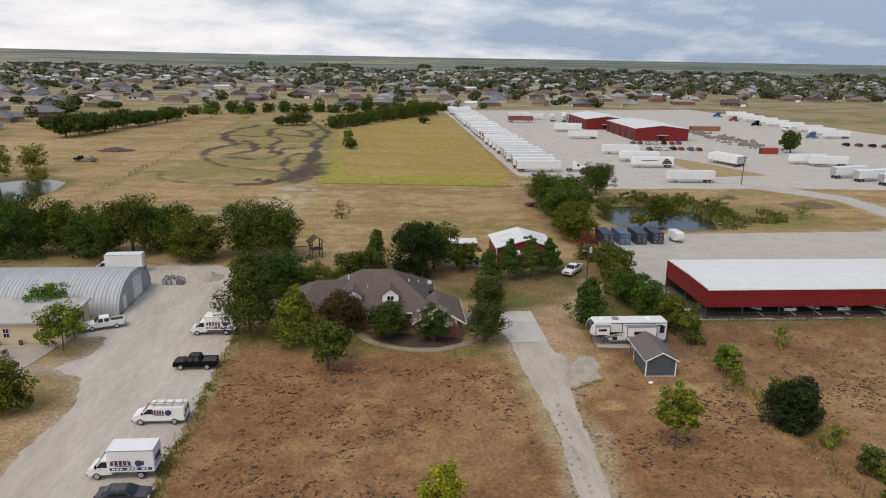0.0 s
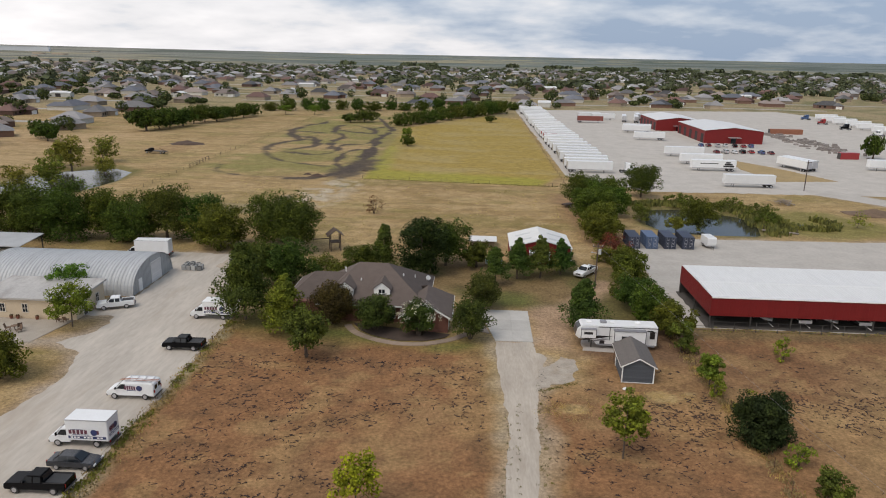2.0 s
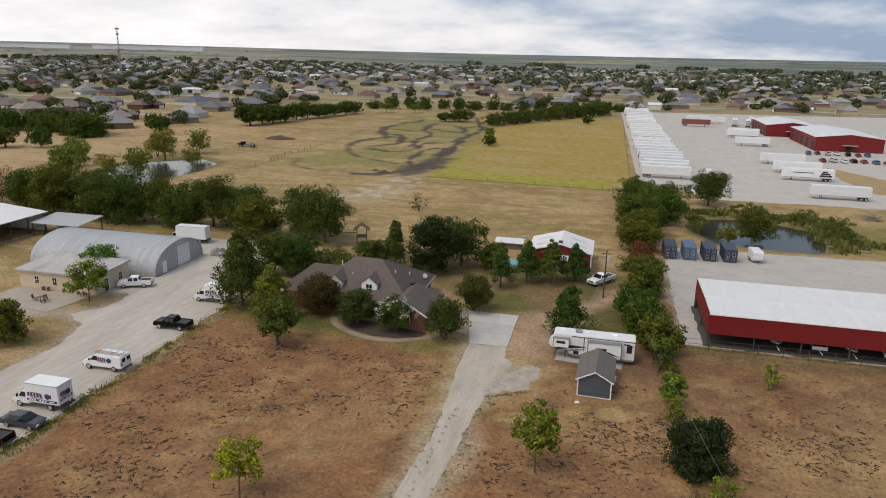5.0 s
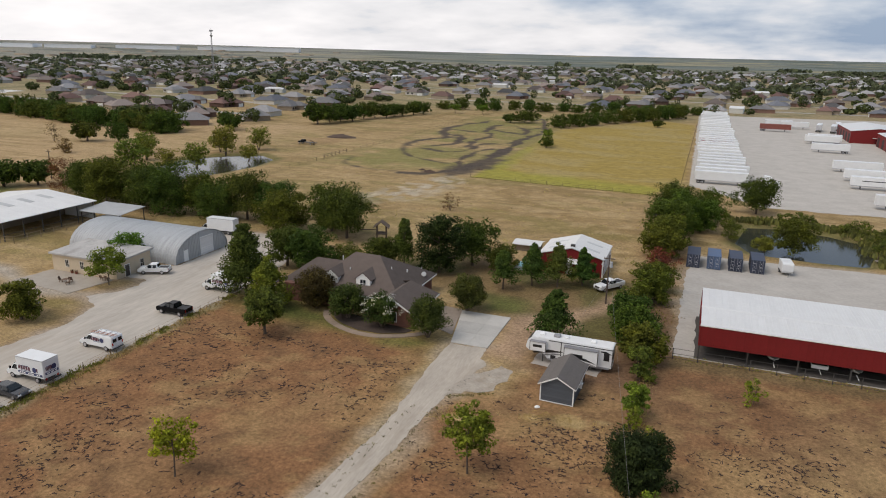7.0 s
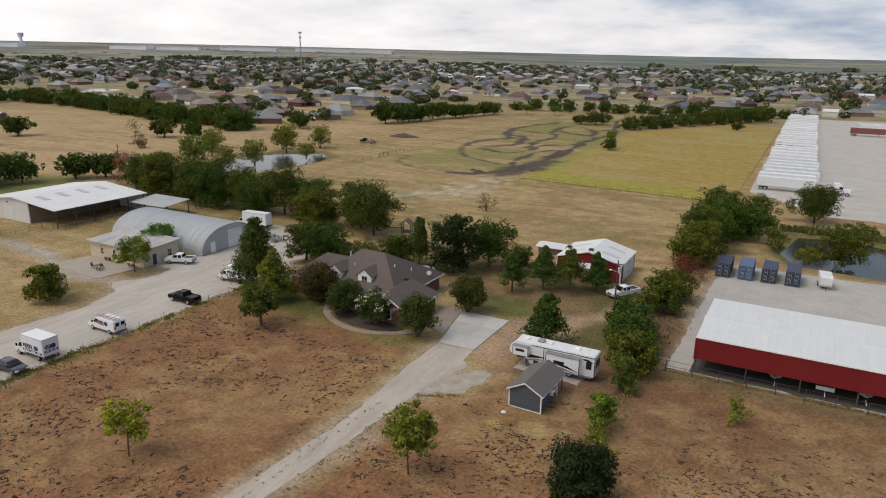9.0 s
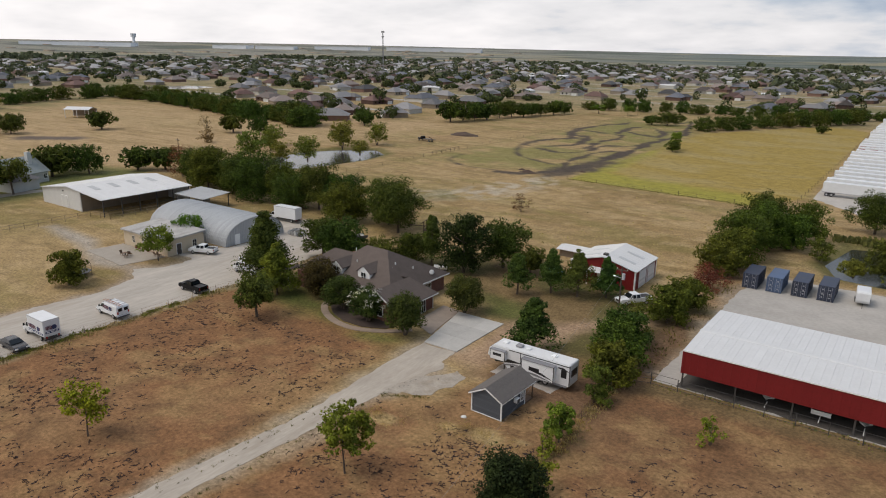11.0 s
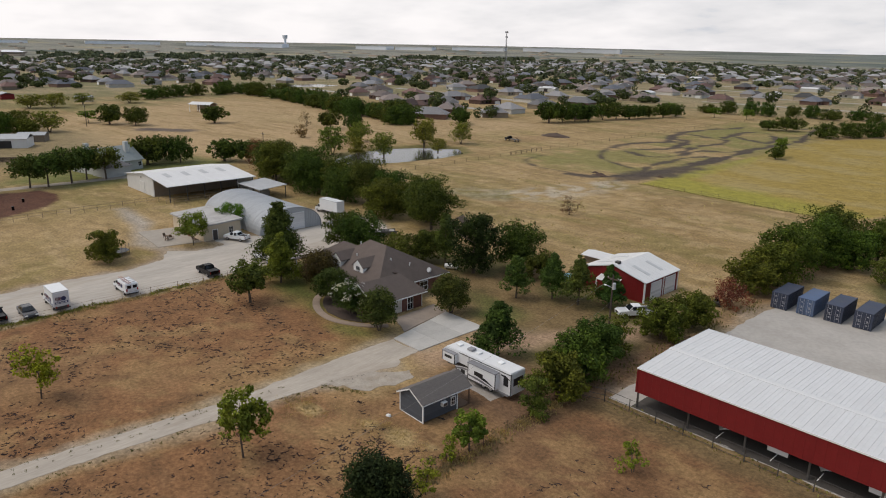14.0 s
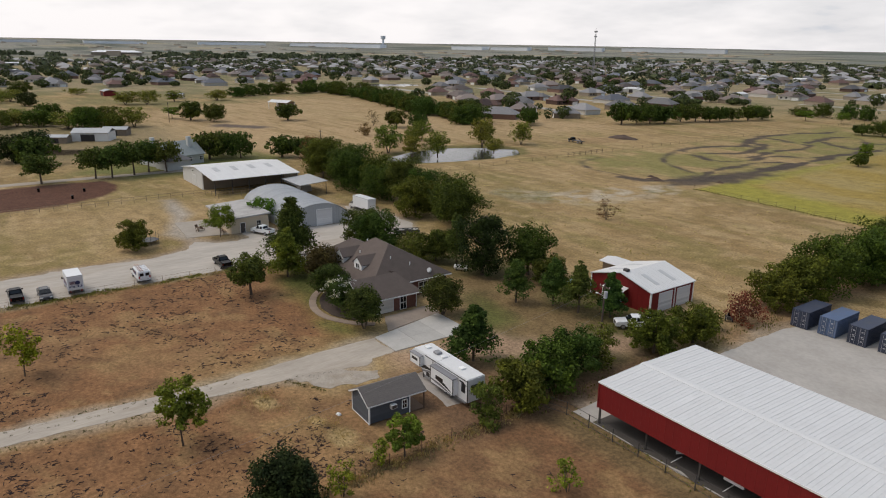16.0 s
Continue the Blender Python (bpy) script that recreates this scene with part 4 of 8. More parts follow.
# the dense row behind the sheds
for i, (x, y, h, r) in enumerate(((-22.5, 135.5, 10.8, 6.0), (-28.5, 137.5, 10.0, 5.4), (-38.5, 138.0, 10.6, 6.0), (-45.0, 140.5, 10.2, 5.8), (-52.0, 140.0, 10.2, 5.8), (-58.5, 140.5, 10.2, 6.0), (-65.0, 139.0, 11.0, 6.0),
                                  (-72.0, 139.0, 11.4, 6.2), (-79.0, 140.0, 11.2, 6.2), (-86.0, 139.5, 12.4, 6.4), (-93.0, 140.5, 11.2, 6.0), (-100.0, 141.0, 10.8, 6.0), (-107.0, 143.0, 10.4, 5.6))):
    tree("elm" if i % 4 == 2 else "oak" if i % 4 == 0 else "hedge", x, y + 2.6 * math.sin(i * 2.3), h - 0.3 + 1.6 * math.sin(i * 1.9 + 0.5), r - 0.2 + 0.5 * math.sin(i * 3.1), "tree row behind the sheds")
tree("russet", -116.0, 146.0, 9.5, 4.4, label="tall russet tree at the end of the row")
tree("bare", -11.6, 171.0, 4.8, 2.4)
# farther single trees
FARTREES = [("oak", -16.6, 306, 4.2, 3.0), ("sapling", -17.6, 312, 7.4, 2.4), ("oak", 21.8, 426, 4.0, 3.2), ("oak", -52.5, 409, 7.0, 7.5), ("oak", -60, 405, 5.0, 4.5),
            ("willow", -108.5, 191, 9.6, 4.6), ("willow", -119.3, 220, 11.6, 4.6), ("willow", -126, 181, 10.8, 5.4), ("willow", -118.7, 240, 9.4, 4.4), ("willow", -104.7, 214, 6.0, 3.6),
            ("willow", -150, 212, 8.4, 4.2), ("willow", -128, 228, 9.0, 4.2), ("willow", -113, 183, 8.0, 3.6), ("willow", -138, 200, 8.4, 4.0), ("bare", -208, 222, 8.4, 3.6), ("russet", -176, 199, 5.6, 3.4),
            ("oak", -273, 152, 9.4, 6.0), ("oak", -261, 160, 8.6, 6.6), ("oak", -250, 195, 8.4, 5.6), ("sapling", -285, 146, 6.0, 4.0), ("oak", -196, 228, 8.0, 5.4), ("oak", -184, 233, 8.0, 5.0),
            ("oak", -145, 121, 9.0, 6.0), ("oak", -142.5, 131, 8.4, 5.6), ("oak", -137, 144, 7.4, 5.2), ("oak", -152, 128, 8.0, 5.6), ("oak", -131, 150, 7.2, 4.6),
            ("park", -126.5, 82.0, 8.6, 4.4), ("park", -125.2, 86.2, 9.6, 4.6), ("park", -126.6, 92.6, 10.0, 4.8), ("park", -129.4, 97.4, 9.6, 4.6), ("park", -126.8, 102.0, 9.4, 4.6), ("park", -125.1, 68.0, 8.4, 5.0), ("darkoak", -187, 74, 8.0, 6.0), ("oak", -160, 70, 9.0, 6.0), ("darkoak", -170, 65, 9.0, 6.0),
            ("sapling", -133.4, 437, 7.4, 5.0), ("sapling", -110, 448, 6.0, 4.4), ("sapling", -92, 452, 6.0, 4.2), ("oak", -180, 300, 8, 5), ("oak", -172, 292, 7.6, 4.6)]
for sp, x, y, h, r in FARTREES:
    tree(sp, x, y, h, r, "pasture trees", share=2)
rng = random.Random(11)
for i in range(11):        # row along the pasture in the north-west
    t = i / 10
    tree("oak", -150 + 24 * t + rng.uniform(-1.5, 1.5), 338 + 92 * t + rng.uniform(-3, 3), 10.5 - 3.0 * t + rng.uniform(-0.8, 0.8), 6.4 - 1.4 * t, "pasture row", share=3)
for i in range(9):         # hedge at the head of the fallow
    t = i / 8
    tree("hedge", -29 + 58 * t, 394 + 100 * t + rng.uniform(-3, 3), 7.2 + 2 * t, 6.6, "hedge of the fallow", share=3)
for i in range(16):        # hedge before the first houses
    t = i / 15
    tree("hedge", -128 + 170 * t, 478 + 52 * t + rng.uniform(-5, 5), 6.4 + rng.uniform(-1, 2.4), 6.0 + rng.uniform(-1, 1), "hedge before the houses", share=3)
creek_pts = smooth_line([(-455, 306), (-391, 312), (-335, 300), (-290, 284), (-256, 276), (-222, 276), (-188, 268)], 6)
for i, (x, y) in enumerate(creek_pts):        # creek line in the west
    tree("hedge", x + rng.uniform(-3, 3), y + rng.uniform(-5, 7), 9.0 + rng.uniform(-2, 2), 7.2 + rng.uniform(-1, 1.5), "creek trees", share=3)
for i, (x, y) in enumerate(((-262, 94), (-254, 101), (-251, 110), (-256, 121), (-266, 112), (-277, 84), (-283, 76), (-276, 68), (-292, 90), (-300, 78), (-270, 102), (-288, 64))):
    tree("willow" if i % 3 == 0 else "elm", x, y, 8 + rng.uniform(-1.5, 2), 7.0 + rng.uniform(-0.8, 0.8), "western clump", share=3)
for sp, x, y, h, r in (("willow", -385, 144, 8.4, 8.0), ("willow", -381, 156, 9.0, 9.0), ("willow", -396, 177, 7.4, 5.6), ("willow", -394, 205, 7.4, 7.6), ("hedge", -427, 240, 9.0, 8.5), ("hedge", -434, 256, 9.0, 8.5),
                       ("hedge", -440, 272, 9.4, 8.5), ("hedge", -436, 290, 9.0, 8.0), ("hedge", -418, 228, 7.4, 7.0), ("willow", -440, 86, 8.0, 8.5), ("willow", -425, 78, 7.4, 8.0), ("darkoak", -398, 92, 8.0, 6.0), ("hedge", -523, 99, 9.0, 9.0), ("willow", -488, 132, 5.0, 8.0)):
    tree(sp, x, y, h, r, "western clump", share=3)

# ---- buildings ----
SHINGLE = mat("brown_shingles", (0.098, 0.075, 0.063), 0.9, var=0.16, scale=1.2, bump=0.25, rnd=0.12, stain=0.3, stain_col=(0.075, 0.058, 0.05))
GREYSH = mat("grey_shingles", (0.17, 0.16, 0.155), 0.9, var=0.15, scale=1.2, bump=0.25, rnd=0.14)
BRICK = mat("red_brown_brick", (0.16, 0.07, 0.05), 0.9, var=0.2, scale=2, bump=0.2, rnd=0.1)


def face_mesh(bm, pts, thick=0.12):
    """A flat roof plane of the given corners, with thickness."""
    top = [bm.verts.new(p) for p in pts]
    bot = [bm.verts.new((p[0], p[1], p[2] - thick)) for p in pts]
    bm.faces.new(top); bm.faces.new(bot[::-1])
    k = len(pts)
    for i in range(k):
        bm.faces.new((top[i], bot[i], bot[(i + 1) % k], top[(i + 1) % k]))
    return bm


def roof_plane(name, pts, material, parent, thick=0.12):
    return part(name, face_mesh(bmesh.new(), pts, thick), material, parent)


def panels(parent, name, lo0, lo1, hi0, hi1, n, material, rib=0.05):
    """Ribbed metal panels side by side between a lower and an upper edge; each is a piece of its own on one mesh."""
    lo0, lo1, hi0, hi1 = map(Vector, (lo0, lo1, hi0, hi1))
    along, up = (lo1 - lo0) / n, hi0 - lo0
    nrm = along.cross(up).normalized()
    if nrm.z < -0.01:
        nrm.negate()
    bm = bmesh.new()
    prof = ((0, rib), (0.04, rib), (0.07, 0), (0.48, 0), (0.50, rib * 0.5), (0.52, 0), (0.97, 0), (1.0, rib))
    rows = []
    for base in (Vector((0, 0, 0)), up):
        rows.append([bm.verts.new(base + along * u + nrm * z) for u, z in prof])
    for i in range(len(prof) - 1):
        bm.faces.new((rows[0][i], rows[0][i + 1], rows[1][i + 1], rows[1][i]))
    me = fin(bm, name, material)
    for i in range(n):
        part(name, me, None, parent, m=Matrix.Translation(lo0 + along * i))


def window(parent, x, y, z, w, h, axis, out, frame_mat=None, name="window"):
    """A framed window on a wall; axis 'x' or 'y' runs along the wall, out is +1 or -1."""
    f = frame_mat or TRIM()
    rz = {("x", -1): 0, ("y", 1): 90, ("x", 1): 180, ("y", -1): 270}[(axis, out)]
    bm = bmesh.new()
    t = 0.09
    box(bm, -w / 2 - t, w / 2 + t, -0.06, 0.02, -t, 0); box(bm, -w / 2 - t, w / 2 + t, -0.06, 0.02, h, h + t)
    box(bm, -w / 2 - t, -w / 2, -0.06, 0.02, 0, h); box(bm, w / 2, w / 2 + t, -0.06, 0.02, 0, h)
    box(bm, -0.025, 0.025, -0.05, 0.0, 0, h); box(bm, -w / 2, w / 2, -0.05, 0.0, h * 0.48, h * 0.52)
    ob = part(name, bm, f, parent, m=pose(x, y, z, 0, 0, rz))
    part("pane", bx(-w / 2, w / 2, -0.02, 0.015, 0, h), glass_mat(), ob)
    return ob


def door(parent, x, y, z, w, h, axis, out, material, ribs=0, name="door"):
    rz = {("x", -1): 0, ("y", 1): 90, ("x", 1): 180, ("y", -1): 270}[(axis, out)]
    ob = part(name, bx(-w / 2, w / 2, -0.05, 0.02, 0, h), material, parent, m=pose(x, y, z, 0, 0, rz))
    if ribs:
        slat = fin(bx(-w / 2 + 0.03, w / 2 - 0.03, -0.075, -0.045, -h / ribs * 0.4, h / ribs * 0.4), "slat", material)
        for i in range(ribs):
            part("slat", slat, None, ob, m=pose(0, 0, h * (i + 0.5) / ribs))
    t = 0.08
    fb = bmesh.new()
    box(fb, -w / 2 - t, -w / 2, -0.07, 0.02, 0, h + t); box(fb, w / 2, w / 2 + t, -0.07, 0.02, 0, h + t); box(fb, -w / 2, w / 2, -0.07, 0.02, h, h + t)
    part("door_frame", fb, TRIM(), ob)
    if not ribs:
        part("handle", bx(w / 2 - 0.15, w / 2 - 0.09, -0.11, -0.05, h * 0.48, h * 0.48 + 0.06), CHROME(), ob)
    return ob


# --- brick house with hip roof ---
house = thing("house", 0, 0, 0, "brick house with brown hipped shingle roof and white dormers", "house")
walls = bmesh.new()
box(walls, -13.5, 6.9, 97.6, 111.6, -0.2, 2.9)
part("wall", walls, BRICK, house, "red-brown brick walls")
part("wing_wall", prism([(3.9, -0.2), (10.7, -0.2), (10.7, 2.6), (7.3, 4.55), (3.9, 2.6)], 94.2, 100.8), BRICK, house, "brick garage wing")
part("wing_wall", bx(5.5, 10.7, 100.8, 103.2, -0.2, 2.35), BRICK, house)
RZ = 7.3
rl, rr_ = (-4.0, 104.6, RZ), (0.6, 104.4, RZ)
e = [(-9.6, 97.0, 2.85), (7.5, 97.0, 2.85), (7.6, 112.2, 2.85), (-9.6, 112.2, 2.85)]
roof = part("roof", face_mesh(bmesh.new(), [e[0], e[1], rr_, rl], 0.15), SHINGLE, house, "brown shingle hip roof")
for pts in ([e[1], e[2], rr_], [e[2], e[3], rl, rr_], [e[3], e[0], rl]):
    part("roof_plane", face_mesh(bmesh.new(), pts, 0.15), SHINGLE, roof)
w = [(-14.6, 98.6, 2.85), (-6.5, 98.6, 2.85), (-6.5, 109.6, 2.85), (-14.6, 109.6, 2.85)]
wl0, wl1 = (-11.0, 104.1, 5.7), (-6.0, 104.1, 5.7)
for pts in ([w[0], w[1], wl1, wl0], [w[2], w[3], wl0, wl1], [w[3], w[0], wl0]):
    part("west_roof_plane", face_mesh(bmesh.new(), pts, 0.15), SHINGLE, roof)
# garage wing: gable to the south, eaves east and west
part("wing_roof_plane", face_mesh(bmesh.new(), [(11.3, 93.6, 2.45), (11.3, 103.9, 2.45), (7.3, 101.5, 4.85), (7.3, 93.6, 4.85)], 0.14), SHINGLE, roof)
part("wing_roof_plane", face_mesh(bmesh.new(), [(3.4, 93.6, 2.5), (7.3, 93.6, 4.85), (7.3, 101.5, 4.85), (3.4, 99.5, 2.5)], 0.14), SHINGLE, roof)
part("wing_roof_plane", face_mesh(bmesh.new(), [(11.3, 103.9, 2.45), (6.5, 103.9, 2.9), (6.2, 101.0, 4.85), (7.3, 101.5, 4.85)], 0.14), SHINGLE, roof)
trim = bmesh.new()
for a, b in (((3.4, 93.55, 2.4), (7.3, 93.55, 4.75)), ((7.3, 93.55, 4.75), (11.3, 93.55, 2.35))):
    a, b = Vector(a), Vector(b)
    q = [a, b, b + Vector((0, 0, -0.28)), a + Vector((0, 0, -0.28))]
    va = [trim.verts.new(p) for p in q]; vb = [trim.verts.new(p + Vector((0, 0.06, 0))) for p in q]
    trim.faces.new(va); trim.faces.new(vb[::-1])
    for i in range(4):
        trim.faces.new((va[i], va[(i + 1) % 4], vb[(i + 1) % 4], vb[i]))
part("gable_trim", trim, TRIM(), house, "white gable boards")
for nm, a in (("fascia", (7.55, 7.62, 97.0, 112.2, 2.62, 2.82)), ("fascia", (11.3, 11.36, 93.6, 103.9, 2.24, 2.42)), ("fascia", (-9.6, 3.6, 96.94, 97.0, 2.62, 2.82)), ("fascia", (-14.66, -14.6, 98.6, 109.6, 2.62, 2.82))):
    part(nm, bx(*a), TRIM(), house)
for dx, dy in ((0.3, 99.1), (-5.3, 98.8)):
    d = part("dormer", bx(-0.95, 0.95, 0, 3.0, 0, 1.45), mat("white_siding", (0.74, 0.73, 0.70), 0.7, var=0.06), house, "white gabled dormer", m=pose(dx, dy - 0.3, 3.2) @ Matrix.Diagonal((1.3, 1.15, 1.2, 1)))
    part("dormer_gable", prism([(-0.95, 1.45), (0.95, 1.45), (0, 2.2)], -0.02, 3.2), TRIM(), d)
    part("dormer_roof", face_mesh(bmesh.new(), [(-1.15, -0.12, 1.36), (0, -0.12, 2.34), (0, 4.4, 2.34), (-1.15, 3.2, 1.36)], 0.1), SHINGLE, d)
    part("dormer_roof", face_mesh(bmesh.new(), [(1.15, -0.12, 1.36), (1.15, 3.2, 1.36), (0, 4.4, 2.34), (0, -0.12, 2.34)], 0.1), SHINGLE, d)
    part("dormer_window", bx(-0.36, 0.36, -0.03, 0.0, 0.25, 1.3), glass_mat(), d)
    fb = bmesh.new()
    for a in ((-0.45, -0.36), (0.36, 0.45), (-0.025, 0.025)):
        box(fb, a[0], a[1], -0.06, 0.0, 0.2, 1.36)
    box(fb, -0.36, 0.36, -0.06, 0.0, 0.74, 0.79)
    part("window_frame", fb, TRIM(), d)
for x in (-8.0, -2.5, 1.8):
    window(house, x, 97.58, 0.7, 1.3, 1.5, "x", -1)
window(house, 7.3, 94.16, 0.7, 1.7, 1.4, "x", -1)
window(house, 10.72, 100.8, 0.05, 1.0, 2.05, "y", 1)
door(house, 10.72, 97.2, 0.02, 3.6, 2.1, "y", 1, mat("garage_door_cream", (0.62, 0.58, 0.52), 0.6, var=0.05), 4, "garage_door")
window(house, 6.92, 107.0, 0.7, 1.6, 1.4, "y", 1)
for x, y, z, h in ((3.2, 103.2, 5.3, 0.7), (3.4, 102.2, 5.0, 0.45), (4.8, 105.8, 4.6, 0.45), (-3.2, 101.2, 5.4, 0.3), (-6.2, 104.3, 6.0, 0.5)):
    part("vent_pipe", rod((x, y, z - 0.3), (x, y, z + h), 0.09), TRIM(), house)
dish = part("satellite_dish", rod((6.6, 108.6, 3.2), (6.9, 108.2, 3.75), 0.04), STEEL(), house, "grey satellite dish")
part("reflector", rod((6.75, 108.3, 3.75), (6.85, 108.1, 3.85), 0.42, 0.34, 16), mat("dish_grey", (0.55, 0.55, 0.54), 0.5, var=0.05), dish)
part("downpipe", rod((10.85, 103.1, 0), (10.85, 103.1, 2.3), 0.06), TRIM(), house)
# little porch roof at the west end
porch = thing("porch", -14.6, 98.5, 0, "small white porch post and gable beside the house", "porch")
part("roof_piece", face_mesh(bmesh.new(), [(-2.4, -2.2, 2.4), (0.2, -2.2, 3.0), (0.2, 1.8, 3.0), (-2.4, 1.8, 2.4)], 0.12), SHINGLE, porch)
part("post", bx(-2.2, -2.05, -2.0, -1.85, 0, 2.4), TRIM(), porch)
part("post", bx(-0.15, 0.0, -2.0, -1.85, 0, 2.8), TRIM(), porch)

# --- long open shed with red metal fascia ---
X0, X1, Y0, Y1, TZ = 50.4, 112.0, 100.0, 116.4, 5.0
shed = thing("open_shed", 0, 0, 0, "long open shed with red metal sides and white roof", "shed")
rs = part("roof_south", face_mesh(bmesh.new(), [(X0, Y0, TZ - 0.04), (X1, Y0, TZ - 0.04), (X1, 107.0, TZ + 0.19), (X0, 107.0, TZ + 0.19)], 0.1), WROOF(), shed, "white ribbed metal roof")
rn = part("roof_north", face_mesh(bmesh.new(), [(X0, 107.0, TZ + 0.19), (X1, 107.0, TZ + 0.19), (X1, Y1, TZ - 0.04), (X0, Y1, TZ - 0.04)], 0.1), WROOF(), shed, "white ribbed metal roof")
panels(rs, "roof_panel", (X0, Y0 - 0.1, TZ), (X1, Y0 - 0.1, TZ), (X0, 107.2, TZ + 0.23), (X1, 107.2, TZ + 0.23), 68, WROOF(), 0.03)
panels(rn, "roof_panel", (X0, Y1 + 0.1, TZ), (X1, Y1 + 0.1, TZ), (X0, 106.8, TZ + 0.25), (X1, 106.8, TZ + 0.25), 68, WROOF(), 0.03)
panels(shed, "wall_panel", (X0, Y0, 1.98), (X1, Y0, 1.98), (X0, Y0, TZ), (X1, Y0, TZ), 66, REDMETAL(), 0.022)
panels(shed, "wall_panel", (X0, Y1, 1.98), (X0, Y0, 1.98), (X0, Y1, TZ), (X0, Y0, TZ), 18, REDMETAL(), 0.022)
part("ridge_cap", prism_x([(106.55, TZ + 0.24), (107.0, TZ + 0.31), (107.45, TZ + 0.24), (107.45, TZ + 0.20), (106.55, TZ + 0.20)], X0 - 0.05, X1), WROOF(), shed)
part("inner_girt", bx(X0 + 0.1, X1, Y0 + 0.06, Y0 + 0.16, 2.05, 2.25), STEEL(), shed)
part("corner_trim", bx(X0 - 0.06, X0 + 0.08, Y0 - 0.07, Y0 + 0.07, 1.95, TZ), REDMETAL(), shed)
part("eave_trim", bx(X0 - 0.05, X1, Y0 - 0.14, Y0 - 0.06, TZ - 0.16, TZ + 0.02), TRIM(), shed)
# north side closed by an assumed wall in one dark colour
part("north_wall", bx(X0, X1, Y1 - 0.08, Y1, 0.0, TZ - 0.12), mat("dark_back_wall", (0.10, 0.09, 0.085), 0.8), shed)
pm = STEEL()
for i in range(11):
    x = X0 + 0.15 + i * 6.1
    part("post", bx(x - 0.09, x + 0.09, Y0 + 0.2, Y0 + 0.38, -0.2, TZ - 0.1), pm, shed)
    part("post", bx(x - 0.09, x + 0.09, Y1 - 0.4, Y1 - 0.2, -0.2, TZ - 0.1), pm, shed)
    part("rafter", bx(x - 0.06, x + 0.06, Y0 + 0.3, Y1 - 0.3, TZ - 0.45, TZ - 0.18), pm, shed)
part("post", bx(X0 + 0.05, X0 + 0.22, 108, 108.2, -0.2, 2.2), pm, shed)

# earth floor sheet, the roof's shade put into its dark colour
sheet("shed_floor", [(50.0, 99.9), (112, 99.9), (112, 116.8), (50.0, 116.8)], 0.03, mat("shade_dark_earth", (0.075, 0.066, 0.058), 0.95, var=0.2, bump=0.3, stain=0.4, stain_col=(0.07, 0.06, 0.05)), "trodden earth floor darkened for the shade under the open shed", "floor", 0.3, 1.0)

# --- red workshop with white roof ---
ws = thing("workshop", 0, 0, 0, "red metal workshop with white roof and two doors", "workshop")
WX0, WX1, WY0, WY1, WE, WR = 21.4, 33.2, 130.4, 140.8, 3.45, 5.1
WC = (WX0 + WX1) / 2
part("wall", prism([(WX0, -0.2), (WX1, -0.2), (WX1, WE - 0.05), (WC, WR - 0.1), (WX0, WE - 0.05)], WY0, WY1), REDMETAL(), ws, "red metal walls")
for i in range(12):
    x = WX0 + 0.5 + i * (WX1 - WX0 - 1) / 11
    part("wall_rib", bx(x - 0.03, x + 0.03, WY0 - 0.03, WY0, 0, WE - 0.3 + (WR - WE) * (1 - abs(x - WC) / (WC - WX0))), REDMETAL(), ws)
for sgn, xe in ((1, WX1 + 0.25), (-1, WX0 - 0.25)):
    rp = part("roof", face_mesh(bmesh.new(), [(xe, WY0 - 0.25, WE), (xe, WY1 + 0.25, WE), (WC, WY1 + 0.25, WR), (WC, WY0 - 0.25, WR)], 0.1), WROOF(), ws, "white ribbed metal roof")
    panels(rp, "roof_panel", (xe, WY0 - 0.25, WE + 0.01), (xe, WY1 + 0.25, WE + 0.01), (WC, WY0 - 0.25, WR + 0.02), (WC, WY1 + 0.25, WR + 0.02), 12, WROOF(), 0.04)
    for yy in (133.4, 137.4):
        a = Vector((xe, yy, WE + 0.07)); b = Vector((WC, yy, WR + 0.07))
        p, q = a.lerp(b, 0.22), a.lerp(b, 0.72)
        part("skylight", face_mesh(bmesh.new(), [(p.x, yy - 0.4, p.z), (p.x, yy + 0.4, p.z), (q.x, yy + 0.4, q.z), (q.x, yy - 0.4, q.z)], 0.03), mat("fibreglass_skylight", (0.42, 0.43, 0.43), 0.4, var=0.08), rp)
wd = mat("white_roll_door", (0.66, 0.65, 0.64), 0.5, var=0.05)
door(ws, WX1 + 0.02, 133.9, 0.02, 3.1, 2.9, "y", 1, wd, 8, "roll_door")
door(ws, WX1 + 0.02, 138.3, 0.02, 3.1, 2.9, "y", 1, wd, 8, "roll_door")
for x, y in ((WX1 + 0.03, WY0 + 0.05), (WX1 + 0.03, 136.1), (WX1 + 0.03, WY1 - 0.05), (WX0, WY0 - 0.02), (WX1 - 0.05, WY0 - 0.02)):
    part("corner_trim", bx(x - 0.08, x + 0.08, y - 0.08, y + 0.08, 0, WE - 0.05), TRIM(), ws)
part("roof_vent", bx(26.9, 27.7, 131.2, 131.9, WR - 0.1, WR + 0.35, bevel=0.05), STEEL(), ws)
part("awning", face_mesh(bmesh.new(), [(25.0, 128.8, 2.5), (29.0, 128.8, 2.5), (29.0, 130.4, 3.0), (25.0, 130.4, 3.0)], 0.08), WROOF(), ws)
part("awning_post", bx(28.8, 28.95, 128.85, 129.0, 0, 2.45), TRIM(), ws)
part("awning_post", bx(25.05, 25.2, 128.85, 129.0, 0, 2.45), TRIM(), ws)
